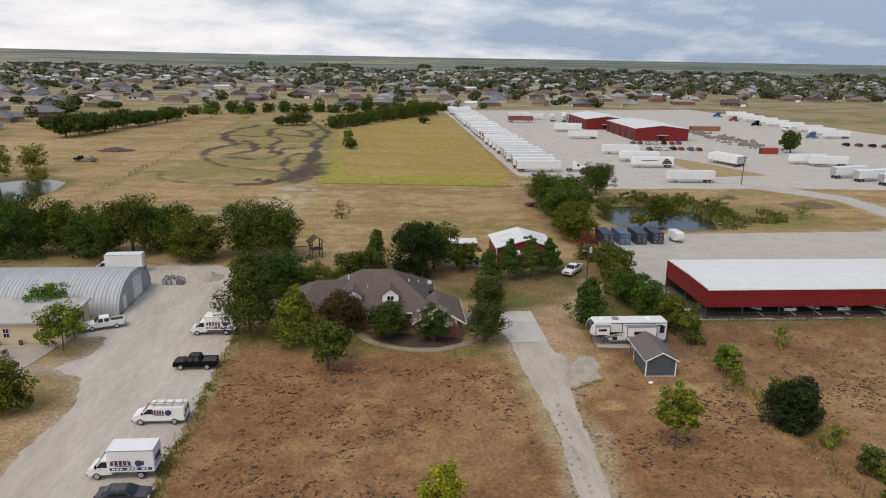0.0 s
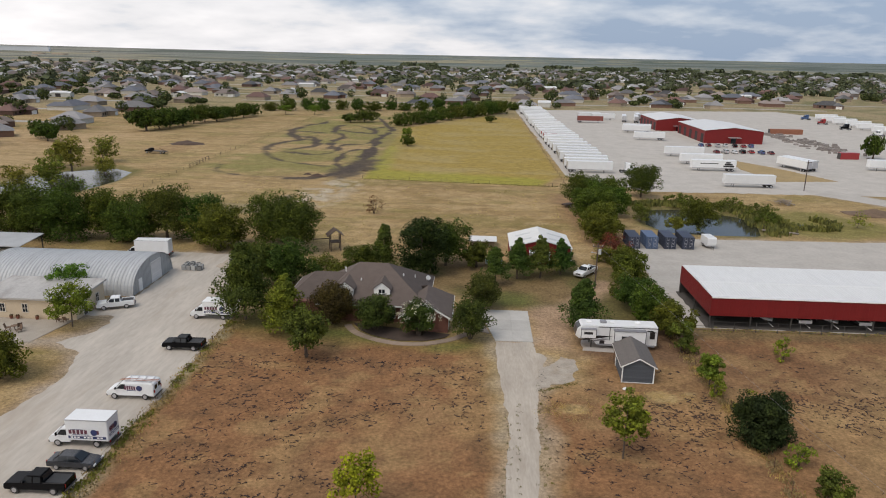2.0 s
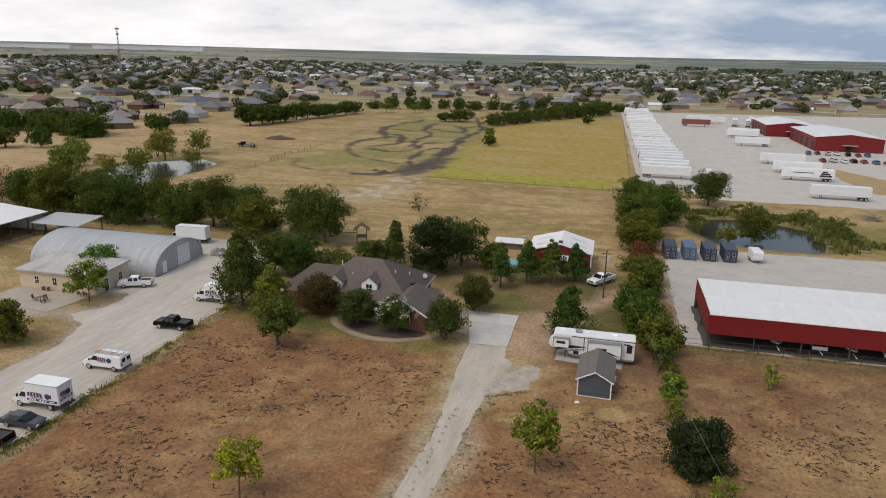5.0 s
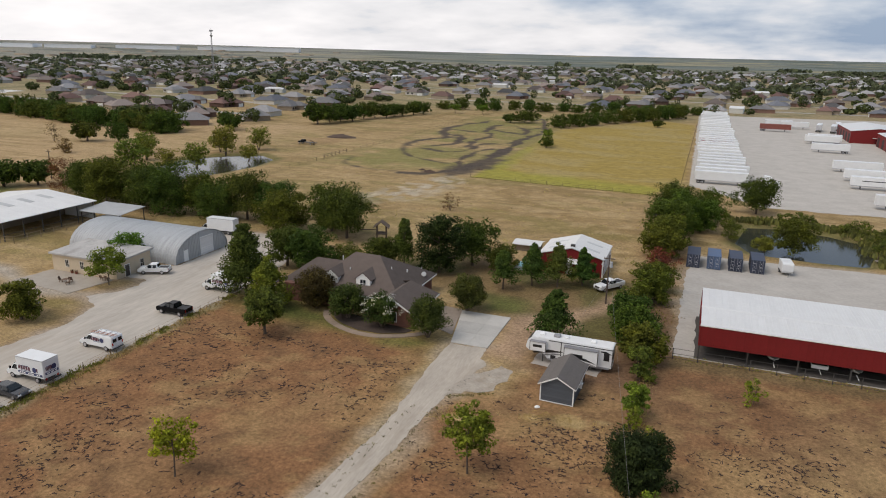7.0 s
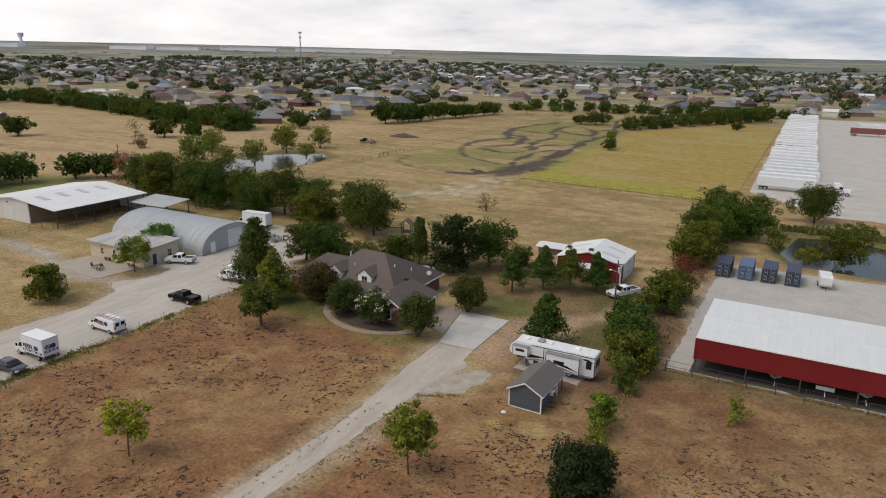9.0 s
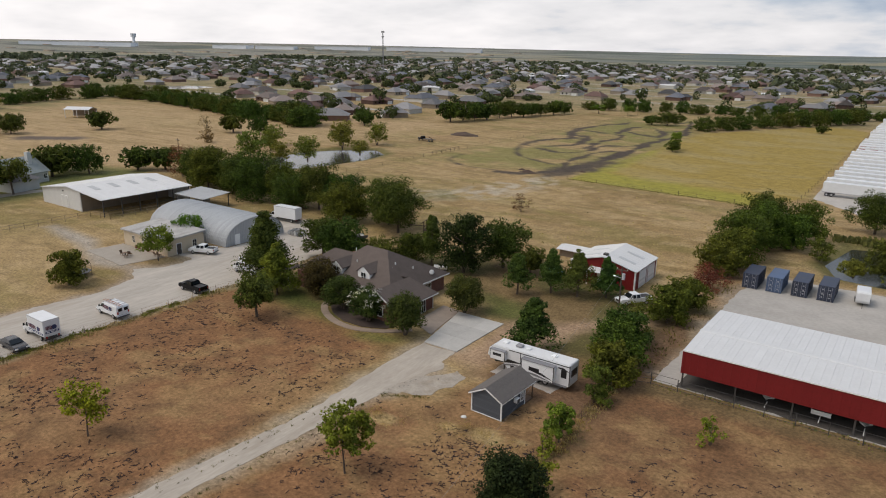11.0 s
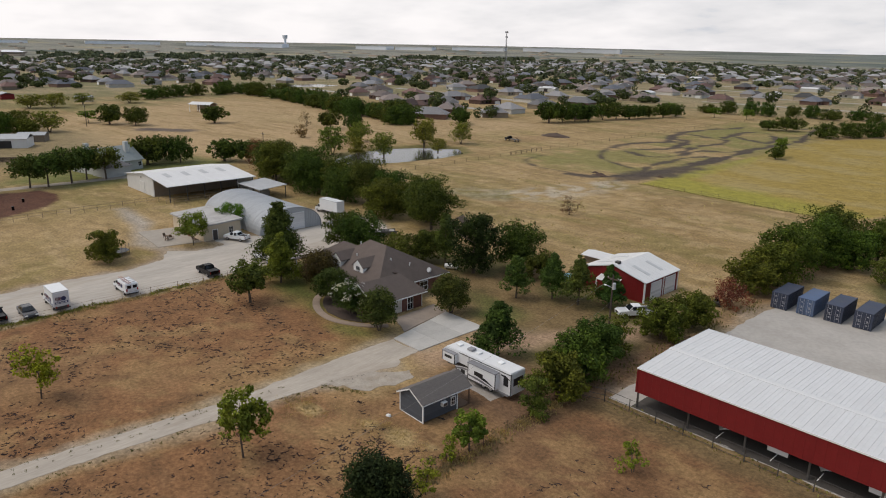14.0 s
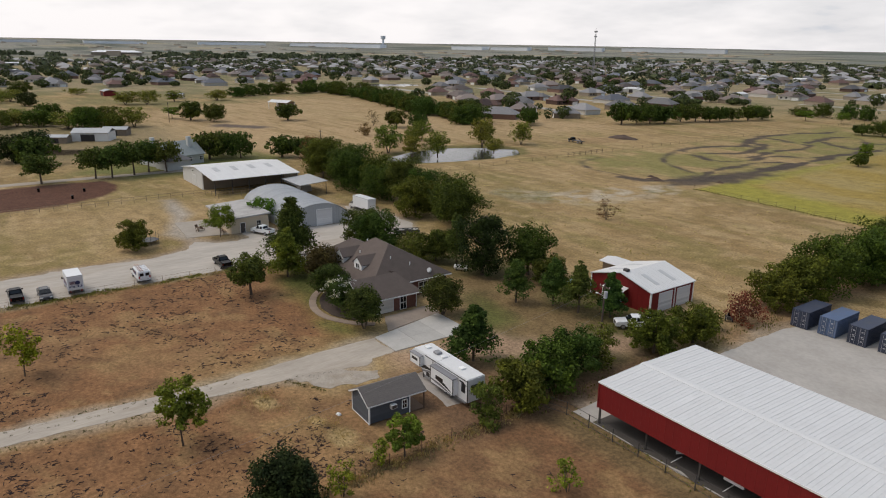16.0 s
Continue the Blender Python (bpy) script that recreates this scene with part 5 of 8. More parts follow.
door(ws, 27, 130.37, 0.02, 1.0, 2.05, "x", -1, TRIM())
# low white lean-to in the pasture corner
lt = thing("lean_to", 0, 0, 0, "low white-roofed lean-to behind the pines", "shed")
part("wall", bx(13.5, 18.5, 142.0, 145.5, -0.1, 1.5), mat("stall_boards", (0.20, 0.16, 0.12), 0.9), lt)
part("roof", face_mesh(bmesh.new(), [(13.0, 141.5, 1.45), (19.0, 141.5, 1.45), (19.0, 143.8, 1.9), (13.0, 143.8, 1.9)], 0.1), WROOF(), lt)
part("roof", face_mesh(bmesh.new(), [(13.0, 143.8, 1.9), (19.0, 143.8, 1.9), (19.0, 146, 1.45), (13.0, 146, 1.45)], 0.1), WROOF(), lt)

# --- corrugated round-roofed barn ---
qb = thing("round_roof_barn", 0, 0, 0, "grey corrugated steel barn with rounded roof", "barn")
QX0, QX1, QY0, QY1, QH = -68.2, -41.8, 104.6, 119.8, 4.95
qc, qr = (QY0 + QY1) / 2, (QY1 - QY0) / 2


def qprof(n=22, grow_=0.0):
    out = []
    for i in range(n + 1):
        a = math.pi * i / n
        out.append((qc - (qr + grow_) * math.cos(a) * (1 if 0 < i < n else 1), (QH + grow_) * math.sin(a) ** 0.82))
    return out


k = 44
seg = (QX1 - QX0) / k
bm = bmesh.new()
prof = qprof()
rings = []
for x, r_ in ((0, 0.07), (seg * 0.35, 0.07), (seg * 0.5, 0.0), (seg * 0.85, 0.0), (seg, 0.07)):
    rings.append([bm.verts.new((x, y, z)) for y, z in qprof(22, r_ - 0.03)])
for a, b in zip(rings, rings[1:]):
    for i in range(len(prof) - 1):
        bm.faces.new((a[i], a[i + 1], b[i + 1], b[i]))
shell_me = fin(bm, "arch_panel", GALV())
for i in range(k):
    part("arch_panel", shell_me, None, qb, m=Matrix.Translation((QX0 + seg * i, 0, 0)))
for x in (QX0 + 0.3, QX1 - 0.25):
    part("end_wall", prism_x([(y, z) for y, z in qprof(22, -0.12)], x - 0.08, x + 0.08), GALV(), qb, "ribbed steel end wall")
for i in range(34):
    y = QY0 + 0.5 + i * (QY1 - QY0 - 1.0) / 33
    zt = QH * math.sin(math.acos(max(-1, min(1, (qc - y) / qr)))) ** 0.82 - 0.25
    if abs(y - 113.6) > 2.0:
        part("wall_rib", bx(QX1 - 0.17, QX1 - 0.11, y - 0.06, y + 0.06, 0, max(zt, 0.3)), GALV(), qb)
door(qb, QX1 - 0.14, 113.6, 0.02, 3.6, 3.6, "y", 1, wd, 9, "roll_door")
door(qb, QX1 - 0.14, 107.6, 0.02, 1.0, 2.1, "y", 1, TRIM())

# --- beige flat-roofed building ---
bb = thing("beige_building", 0, 0, 0, "cream stucco building with flat weathered roof", "building")
STUCCO = mat("cream_stucco", (0.55, 0.45, 0.32), 0.9, var=0.08, bump=0.1, stain=0.25, stain_col=(0.42, 0.34, 0.25))
part("wall", bx(-60.0, -45.2, 93.8, 102.0, -0.2, 3.2), STUCCO, bb, "cream stucco walls")
part("roof", face_mesh(bmesh.new(), [(-60.4, 93.4, 3.3), (-44.8, 93.4, 3.3), (-44.8, 102.4, 3.75), (-60.4, 102.4, 3.75)], 0.28), mat("weathered_roof", (0.37, 0.355, 0.335), 0.8, var=0.2, scale=0.8, stain=0.8, stain_col=(0.17, 0.15, 0.13), stretch=(1, 0.4, 1)), bb, "patchy grey and white flat roof")
for x in (-56.5, -53.0, -48.0):
    window(bb, x, 93.78, 1.0, 0.75, 1.25, "x", -1, mat("cream_trim", (0.6, 0.55, 0.47), 0.7))
door(bb, -45.18, 96.3, 0.02, 1.0, 2.1, "y", 1, mat("dark_door", (0.06, 0.05, 0.045), 0.4))
window(bb, -45.18, 99.8, 0.9, 0.8, 1.3, "y", 1, mat("cream_trim", (0.6, 0.55, 0.47), 0.7))
for x in (-55.0, -54.0, -51.0):
    p = thing("flower_pot", x, 93.3, 0, "reddish clay pot with a low plant", "flower pot", "pots before the beige building", z=0.09)
    part("pot", rod((0, 0, 0), (0, 0, 0.4), 0.2, 0.28, 12), mat("clay", (0.22, 0.08, 0.05), 0.8), p)
    pv, pq = leaves(np.random.RandomState(3), np.array([[0, 0, 0.5]]), np.array([0.3]), 40, 0.09)
    part("plant", quadmesh("plant", pv, pq, leaf_mat("leaves_redcrape", (0.06, 0.03, 0.024))), None, p)

# --- white barn with open east side ---
wb = thing("riding_barn", 0, 0, 0, "large white metal barn with an open side", "barn")
BX0, BX1, BY0, BY1 = -112.5, -84.5, 103.0, 126.5
BC = (BX0 + BX1) / 2 - 1.0
cream = mat("white_wall_metal", (0.62, 0.62, 0.60), 0.55, var=0.06, rnd=0.03)
part("south_wall", prism([(BX0, -0.1), (BX1 - 9.5, -0.1), (BX1 - 9.5, 4.75), (BC, 5.3), (BX0, 3.7)], BY0, BY0 + 0.2), cream, wb)
part("west_wall", bx(BX0, BX0 + 0.2, BY0 + 0.2, BY1, -0.1, 3.6), cream, wb)
part("north_wall", prism([(BX0, -0.1), (BX1, -0.1), (BX1, 3.9), (BC, 5.3), (BX0, 3.7)], BY1 - 0.2, BY1), cream, wb)
part("stall_wall", bx(BX1 - 9.6, BX1 - 9.4, BY0 + 0.2, BY1 - 0.2, -0.1, 3.9), mat("stall_boards", (0.10, 0.08, 0.065), 0.9), wb)
for xe, ze in ((BX0 - 0.5, 3.75), (BX1 + 0.5, 4.15)):
    rp = part("roof", face_mesh(bmesh.new(), [(xe, BY0 - 0.4, ze), (xe, BY1 + 0.4, ze), (BC, BY1 + 0.4, 5.5), (BC, BY0 - 0.4, 5.5)], 0.12), WROOF(), wb, "white metal roof with skylights")
    panels(rp, "roof_panel", (xe, BY0 - 0.4, ze + 0.01), (xe, BY1 + 0.4, ze + 0.01), (BC, BY0 - 0.4, 5.52), (BC, BY1 + 0.4, 5.52), 24, WROOF(), 0.04)
    if xe > BC:
        for i in range(4):
            yy = BY0 + 4 + i * 5
            a, b = Vector((xe, yy, ze + 0.08)), Vector((BC, yy, 5.58))
            p, q = a.lerp(b, 0.55), a.lerp(b, 0.82)
            part("skylight", face_mesh(bmesh.new(), [(p.x, yy - 0.7, p.z), (p.x, yy + 0.7, p.z), (q.x, yy + 0.7, q.z), (q.x, yy - 0.7, q.z)], 0.03), mat("fibreglass_skylight", (0.42, 0.43, 0.43), 0.4), rp)
for i in range(6):
    y = BY0 + 0.3 + i * (BY1 - BY0 - 0.6) / 5
    part("post", bx(BX1 - 0.1, BX1 + 0.1, y - 0.1, y + 0.1, -0.1, 4.1), STEEL(), wb)
part("east_rail", rod((BX1, BY0, 1.3), (BX1, BY1, 1.3), 0.05), STEEL(), wb)
door(wb, -101.5, BY0 - 0.02, 0.02, 3.0, 3.0, "x", -1, cream, 1, "sliding_door")
part("barn_light", rod((-101.5, BY0 - 0.1, 4.2), (-101.5, BY0 - 0.4, 4.2), 0.12), STEEL(), wb)
an = thing("small_pavilion", 0, 0, 0, "low grey metal roof on posts beside the barn", "shelter")
part("roof", face_mesh(bmesh.new(), [(-84.0, 121.5, 2.9), (-72, 121.5, 2.9), (-72, 129.5, 3.5), (-84.0, 129.5, 3.5)], 0.12), GALV(), an)
for x in (-83.6, -72.4):
    for y in (121.9, 129.1):
        part("post", bx(x - 0.08, x + 0.08, y - 0.08, y + 0.08, -0.1, 2.95), STEEL(), an)
part("stored_box", bx(-80, -77, 124, 127, 0, 1.6, bevel=0.05), mat("grey_plastic", (0.35, 0.35, 0.35), 0.6), an)

# --- small grey garden shed ---
gs = thing("garden_shed", 37.2 - 1.95, 79.9, -2, "dark grey garden shed with white corner trim", "shed")
SIDING = mat("dark_grey_siding", (0.075, 0.085, 0.10), 0.75, var=0.08, rnd=0.1)
gbody = part("body", prism([(-1.95, 0.15), (1.95, 0.15), (1.95, 2.5), (0, 3.45), (-1.95, 2.5)], 0.0, 4.9), SIDING, gs, "dark grey lap siding")
board = bx(-1.94, 1.94, -0.025, 0.0, 0, 0.17)
bme = fin(board, "siding_board", SIDING)
sideb = fin(bx(0.0, 0.025, 0.02, 4.88, 0, 0.17), "siding_board", SIDING)
for i in range(12):
    part("siding_board", bme, None, gbody, m=Matrix.Translation((0, 0, 0.2 + i * 0.19)))
    part("siding_board", sideb, None, gbody, m=Matrix.Translation((1.95, 0, 0.2 + i * 0.19)))
    part("siding_board", sideb, None, gbody, m=Matrix.Translation((-1.975, 0, 0.2 + i * 0.19)))
SHEDSH = mat("grey_brown_shingles", (0.125, 0.11, 0.10), 0.9, var=0.16, scale=3.5, bump=0.2, rnd=0.03)
for sgn in (1, -1):
    rp = part("roof", face_mesh(bmesh.new(), [(sgn * 2.25, -0.3, 2.38), (sgn * 2.25, 6.9, 2.38), (0, 6.9, 3.58), (0, -0.3, 3.58)], 0.1), SHEDSH, gs, "grey shingle roof")
    n = 11
    a, b = Vector((sgn * 2.27, 0, 2.385)), Vector((0, 0, 3.6))
    course = bmesh.new()
    d = (b - a) / n
    up = Vector((sgn * 0.47, 0, 0.88)) * 0.012
    face_mesh(course, [tuple(a + up + Vector((0, -0.31, 0))), tuple(a + up + Vector((0, 6.91, 0))), tuple(a + d * 1.05 + Vector((0, 6.91, 0.004))), tuple(a + d * 1.05 + Vector((0, -0.31, 0.004)))], 0.02)
    cme = fin(course, "shingle_course", SHEDSH)
    for i in range(n):
        part("shingle_course", cme, None, rp, m=Matrix.Translation(d * i))
for x in (-1.95, 1.95):
    for y in (0.0, 4.9):
        part("corner_board", bx(x - 0.07, x + 0.07, y - 0.07, y + 0.07, 0.1, 2.5), TRIM(), gs)
for sgn in (1, -1):
    tb = bmesh.new()
    face_mesh(tb, [(sgn * 2.25, -0.33, 2.36), (0, -0.33, 3.56), (0, -0.27, 3.56), (sgn * 2.25, -0.27, 2.36)], 0.17)
    part("rake_board", tb, TRIM(), gs)
    part("eave_board", bx(sgn * 2.25 - 0.03, sgn * 2.25 + 0.03, -0.3, 6.9, 2.22, 2.36), TRIM(), gs)
    part("skid", bx(sgn * 1.5 - 0.1, sgn * 1.5 + 0.1, 0.05, 4.85, -0.1, 0.15), BARK(), gs)
    part("porch_post", bx(sgn * 1.9 - 0.06, sgn * 1.9 + 0.06, 6.7, 6.82, 0.0, 2.4), mat("brown_wood", (0.13, 0.08, 0.05), 0.85), gs)
part("porch_floor", bx(-1.95, 1.95, 4.95, 6.85, 0.02, 0.18), mat("brown_wood", (0.13, 0.08, 0.05), 0.85), gs)
part("sill_board", bx(-1.95, 1.95, -0.05, 0.0, 0.08, 0.17), TRIM(), gs)
ac = part("air_conditioner", bx(2.0, 2.45, 2.4, 3.1, 1.35, 1.85, bevel=0.03), mat("appliance_white", (0.66, 0.66, 0.64), 0.5, var=0.05), gs, "white window air conditioner")
part("grille", bx(2.44, 2.47, 2.48, 3.02, 1.42, 1.78), STEEL(), ac)
window(gs, 1.99, 4.25, 0.9, 0.5, 0.9, "y", 1)

# --- swing tower in the pasture ---
pt = thing("play_tower", -14.6, 136.5, 20, "weathered wooden play tower with gabled roof", "play tower")
OLDW = mat("weathered_wood", (0.10, 0.07, 0.05), 0.95, var=0.25)
for x in (-1.0, 1.0):
    for y in (-1.0, 1.0):
        part("leg", bx(x - 0.09, x + 0.09, y - 0.09, y + 0.09, -0.1, 3.6), OLDW, pt)
part("platform", bx(-1.1, 1.1, -1.1, 1.1, 1.7, 1.85), OLDW, pt)
for s in (1, -1):
    part("roof", face_mesh(bmesh.new(), [(s * 1.7, -1.5, 3.2), (s * 1.7, 1.5, 3.2), (0, 1.5, 4.5), (0, -1.5, 4.5)], 0.1), OLDW, pt)
    part("rail", bx(s * 1.0 - 0.04, s * 1.0 + 0.04, -1.0, 1.0, 2.4, 2.6), OLDW, pt)
part("swing_beam", bx(-4.5, -1.0, -0.08, 0.08, 2.4, 2.56), OLDW, pt)

# ---- vehicles ----


def wheels(parent, xs, half, r=0.38, w=0.26):
    """Wheels under a vehicle, each a tyre with a rim."""
    ty = bmesh.new(); rod((0, -w / 2, 0), (0, w / 2, 0), r, r, 18, ty)
    bmesh.ops.bevel(ty, geom=[e_ for e_ in ty.edges if abs(e_.verts[0].co.y - e_.verts[1].co.y) < 1e-4], offset=0.05, segments=1, affect="EDGES")
    tme = fin(ty, "wheel", RUBBER())
    rm = bmesh.new(); rod((0, -w / 2 - 0.012, 0), (0, w / 2 + 0.012, 0), r * 0.62, r * 0.62, 14, rm)
    rme = fin(rm, "rim", RIM())
    for x in xs:
        for s in (1, -1):
            wh = part("wheel", tme, None, parent, m=pose(x, s * half, r))
            part("rim", rme, None, wh)


def side_panes(parent, x0, x1, z0, z1, yb, yt, cuts, front=None, back=None):
    """Side windows between the cuts on a cab that leans in from yb to yt; the slanted ends follow front and back."""
    fx, bxk = front or 0, back or 0
    for s in (1, -1):
        for a, b in cuts:
            bm = bmesh.new()
            A, B = x0 + (x1 - x0) * a + 0.05, x0 + (x1 - x0) * b - 0.05
            def tp(x, u):
                lo, hi = x0 + bxk * u, x1 - fx * u
                return min(max(x, lo + 0.06), hi - 0.06)
            q = [(A, z0), (B, z0), (tp(B, 1), z1), (tp(A, 1), z1)]
            vs = []
            for x, z in q:
                u = (z - z0) / (z1 - z0)
                vs.append((x, s * (yb + (yt - yb) * u + 0.012), z))
            face = [bm.verts.new(p) for p in vs]
            bm.faces.new(face)
            r = bmesh.ops.extrude_face_region(bm, geom=bm.faces[:])
            for v in r["geom"]:
                if isinstance(v, bmesh.types.BMVert):
                    v.co.y -= s * 0.05
            part("side_window", bm, glass_mat(), parent)


def slab_pane(name, parent, p, thick=0.03):
    bm = bmesh.new()
    a = [Vector(q) for q in p]
    n_ = (a[1] - a[0]).cross(a[2] - a[0]).normalized() * thick
    t = [bm.verts.new(q) for q in a]; u = [bm.verts.new(q - n_) for q in a]
    bm.faces.new(t); bm.faces.new(u[::-1])
    for i in range(4):
        bm.faces.new((t[i], u[i], u[(i + 1) % 4], t[(i + 1) % 4]))
    return part(name, bm, glass_mat(), parent)


def lights_(parent, xf, xr, y, zf, zr):
    for s in (1, -1):
        part("headlight", bx(xf - 0.06, xf + 0.02, s * y - 0.2, s * y + 0.2, zf - 0.1, zf + 0.1, bevel=0.02), LAMP_CLEAR(), parent)
        part("tail_light", bx(xr - 0.02, xr + 0.06, s * y - 0.1, s * y + 0.1, zr - 0.2, zr + 0.2, bevel=0.02), LAMP_RED(), parent)


def pickup(x, y, rz, paint, label, cover=False, L=5.7):
    t = thing("pickup_truck", x, y, rz, label, "pickup truck", z=0.05)
    h = L / 2
    body = part("body", prism([(-h, 0.5), (h - 0.1, 0.42), (h, 0.6), (h - 0.02, 0.95), (h - 0.25, 1.10), (0.95, 1.18), (-0.75, 1.2), (-0.75, 1.14), (-h, 1.16)], -0.95, 0.95, 0.05), paint, t)
    cabx0, cabx1 = -0.85, 1.35
    part("cab", bx(cabx0, cabx1, -0.92, 0.92, 1.12, 1.82, top=(cabx0 + 0.2, cabx1 - 0.75, -0.74, 0.74), bevel=0.06, seg=2), paint, t)
    side_panes(t, cabx0, cabx1, 1.2, 1.72, 0.90, 0.77, ((0.08, 0.42), (0.44, 0.96)), 0.62, 0.16)
    slab_pane("windscreen", t, [(1.30, -0.78, 1.2), (1.30, 0.78, 1.2), (0.70, 0.66, 1.76), (0.70, -0.66, 1.76)], -0.03)
    slab_pane("rear_window", t, [(-0.86, 0.7, 1.28), (-0.86, -0.7, 1.28), (-0.70, -0.6, 1.72), (-0.70, 0.6, 1.72)], -0.03)
    bed = bx(-h + 0.1, -0.95, -0.78, 0.78, 1.13, 1.175)
    part("bed_cover" if cover else "bed_liner", bed, mat("bed_black", (0.03, 0.03, 0.032), 0.7), t)
    for s in (1, -1):
        part("bed_rail", bx(-h + 0.02, -0.8, s * 0.86 - 0.08, s * 0.86 + 0.08, 1.12, 1.26, bevel=0.03), paint, t)
        part("mirror", bx(0.85, 1.05, s * 1.05 - 0.12, s * 1.05 + 0.12, 1.2, 1.4, bevel=0.03), paint, t)
    part("tailgate", bx(-h - 0.02, -h + 0.08, -0.78, 0.78, 0.65, 1.25, bevel=0.02), paint, t)
    part("front_bumper", bx(h - 0.12, h + 0.08, -0.9, 0.9, 0.42, 0.62, bevel=0.04), CHROME(), t)
    part("rear_bumper", bx(-h - 0.12, -h + 0.02, -0.9, 0.9, 0.45, 0.62, bevel=0.03), STEEL(), t)
    part("grille", bx(h - 0.08, h + 0.02, -0.5, 0.5, 0.66, 0.95, bevel=0.02), STEEL(), t)
    lights_(t, h, -h, 0.75, 0.85, 0.95)
    wheels(t, (h - 1.0, -h + 1.15), 0.84)
    return t


def sign_bars(parent, rz, x, z, y, w, dark):
    """Plain bars and a disc in the colours of the lettering on a van's side."""
    def bar(name, x0, x1, z0, z1, m, out=0.0):
        part(name, bx(x0, x1, -0.02 - out, 0.0, z0, z1), m, parent, m=pose(x, y, z, 0, 0, rz))
    navy = mat("navy_lettering", (0.03, 0.04, 0.12), 0.5, var=0.1)
    maroon = mat("maroon_lettering", (0.12, 0.03, 0.05), 0.5, var=0.1)
    n = 8
    for i in range(n):
        a = -w / 2 + i * w / (n + 1.2)
        if i in (5, 6):
            continue
        bar("sign_bar", a, a + w / (n + 1.2) * 0.72, 0.40, 0.84, maroon)
    disc = bmesh.new(); rod((w * 0.20, -0.024, 0.60), (w * 0.20, 0, 0.60), 0.34, 0.34, 18, disc)
    part("sign_disc", disc, navy, parent, m=pose(x, y, z, 0, 0, rz))
    bar("sign_bar", -w * 0.4, w * 0.05, 0.28, 0.34, navy); bar("sign_bar", -w * 0.45, -w * 0.05, 0.86, 0.91, navy)
    if dark:
        bar("sign_band", -w / 2 - 0.1, w / 2 + 0.1, -0.12, 0.16, navy)
        for i in range(10):
            if i in (3, 7):
                continue
            a = -w * 0.46 + i * w * 0.092
            bar("sign_bar", a, a + w * 0.066, -0.06, 0.10, TRIM(), 0.006)


def box_truck(x, y, rz, label, L=6.4, hz=3.1, signs=True, group=""):
    t = thing("box_truck", x, y, rz, label, "box truck", group, z=0.05)
    h = L / 2
    boxl = L - 2.0
    cargo = part("cargo_box", bx(-h, -h + boxl, -1.12, 1.12, 0.85, hz, bevel=0.05), WHITE(), t, "white cargo box")
    part("top_rail", bx(-h - 0.01, -h + boxl + 0.01, -1.14, 1.14, hz - 0.1, hz - 0.02), RIM(), cargo)
    part("roll_door", bx(-h - 0.03, -h, -1.0, 1.0, 0.95, hz - 0.25), mat("white_roll_door", (0.66, 0.65, 0.64), 0.5, var=0.05), cargo)
    part("chassis", bx(-h + 0.1, h - 0.6, -0.5, 0.5, 0.45, 0.82), STEEL(), t)
    part("cab", prism([(h - 2.3, 0.5), (h, 0.42), (h, 0.95), (h - 0.2, 1.15), (h - 0.75, 1.3), (h - 1.35, 2.02), (h - 2.0, 2.1), (h - 2.3, 2.1)], -0.98, 0.98, 0.06), WHITE(), t)
    slab_pane("windscreen", t, [(h - 0.74, -0.82, 1.36), (h - 0.74, 0.82, 1.36), (h - 1.28, 0.78, 1.98), (h - 1.28, -0.78, 1.98)], -0.03)
    for s in (1, -1):
        part("side_window", prism([(h - 1.95, 1.32), (h - 0.95, 1.32), (h - 1.40, 1.92), (h - 1.95, 1.95)], s * 0.985 - 0.012, s * 0.985 + 0.012), glass_mat(), t)
        part("mirror", bx(h - 1.05, h - 0.9, s * 1.2 - 0.1, s * 1.2 + 0.1, 1.35, 1.7, bevel=0.02), BLACK(), t)
    part("front_bumper", bx(h - 0.1, h + 0.08, -0.95, 0.95, 0.4, 0.6, bevel=0.03), BLACK(), t)
    part("rear_bumper", bx(-h - 0.15, -h + 0.1, -1.1, 1.1, 0.45, 0.62), STEEL(), t)
    part("grille", bx(h - 0.05, h + 0.03, -0.5, 0.5, 0.66, 0.92), STEEL(), t)
    lights_(t, h, -h, 0.8, 0.8, 0.72)
    wheels(t, (h - 0.9, -h + 1.4), 0.86, 0.40)
    if signs:
        cx = -h + boxl / 2
        sign_bars(t, 0, cx, 1.2, -1.125, boxl * 0.85, True)
        sign_bars(t, 180, cx, 1.2, 1.125, boxl * 0.85, True)
        sign_bars(t, 270, -h - 0.035, 1.45, 0, 1.6, True)
    return t


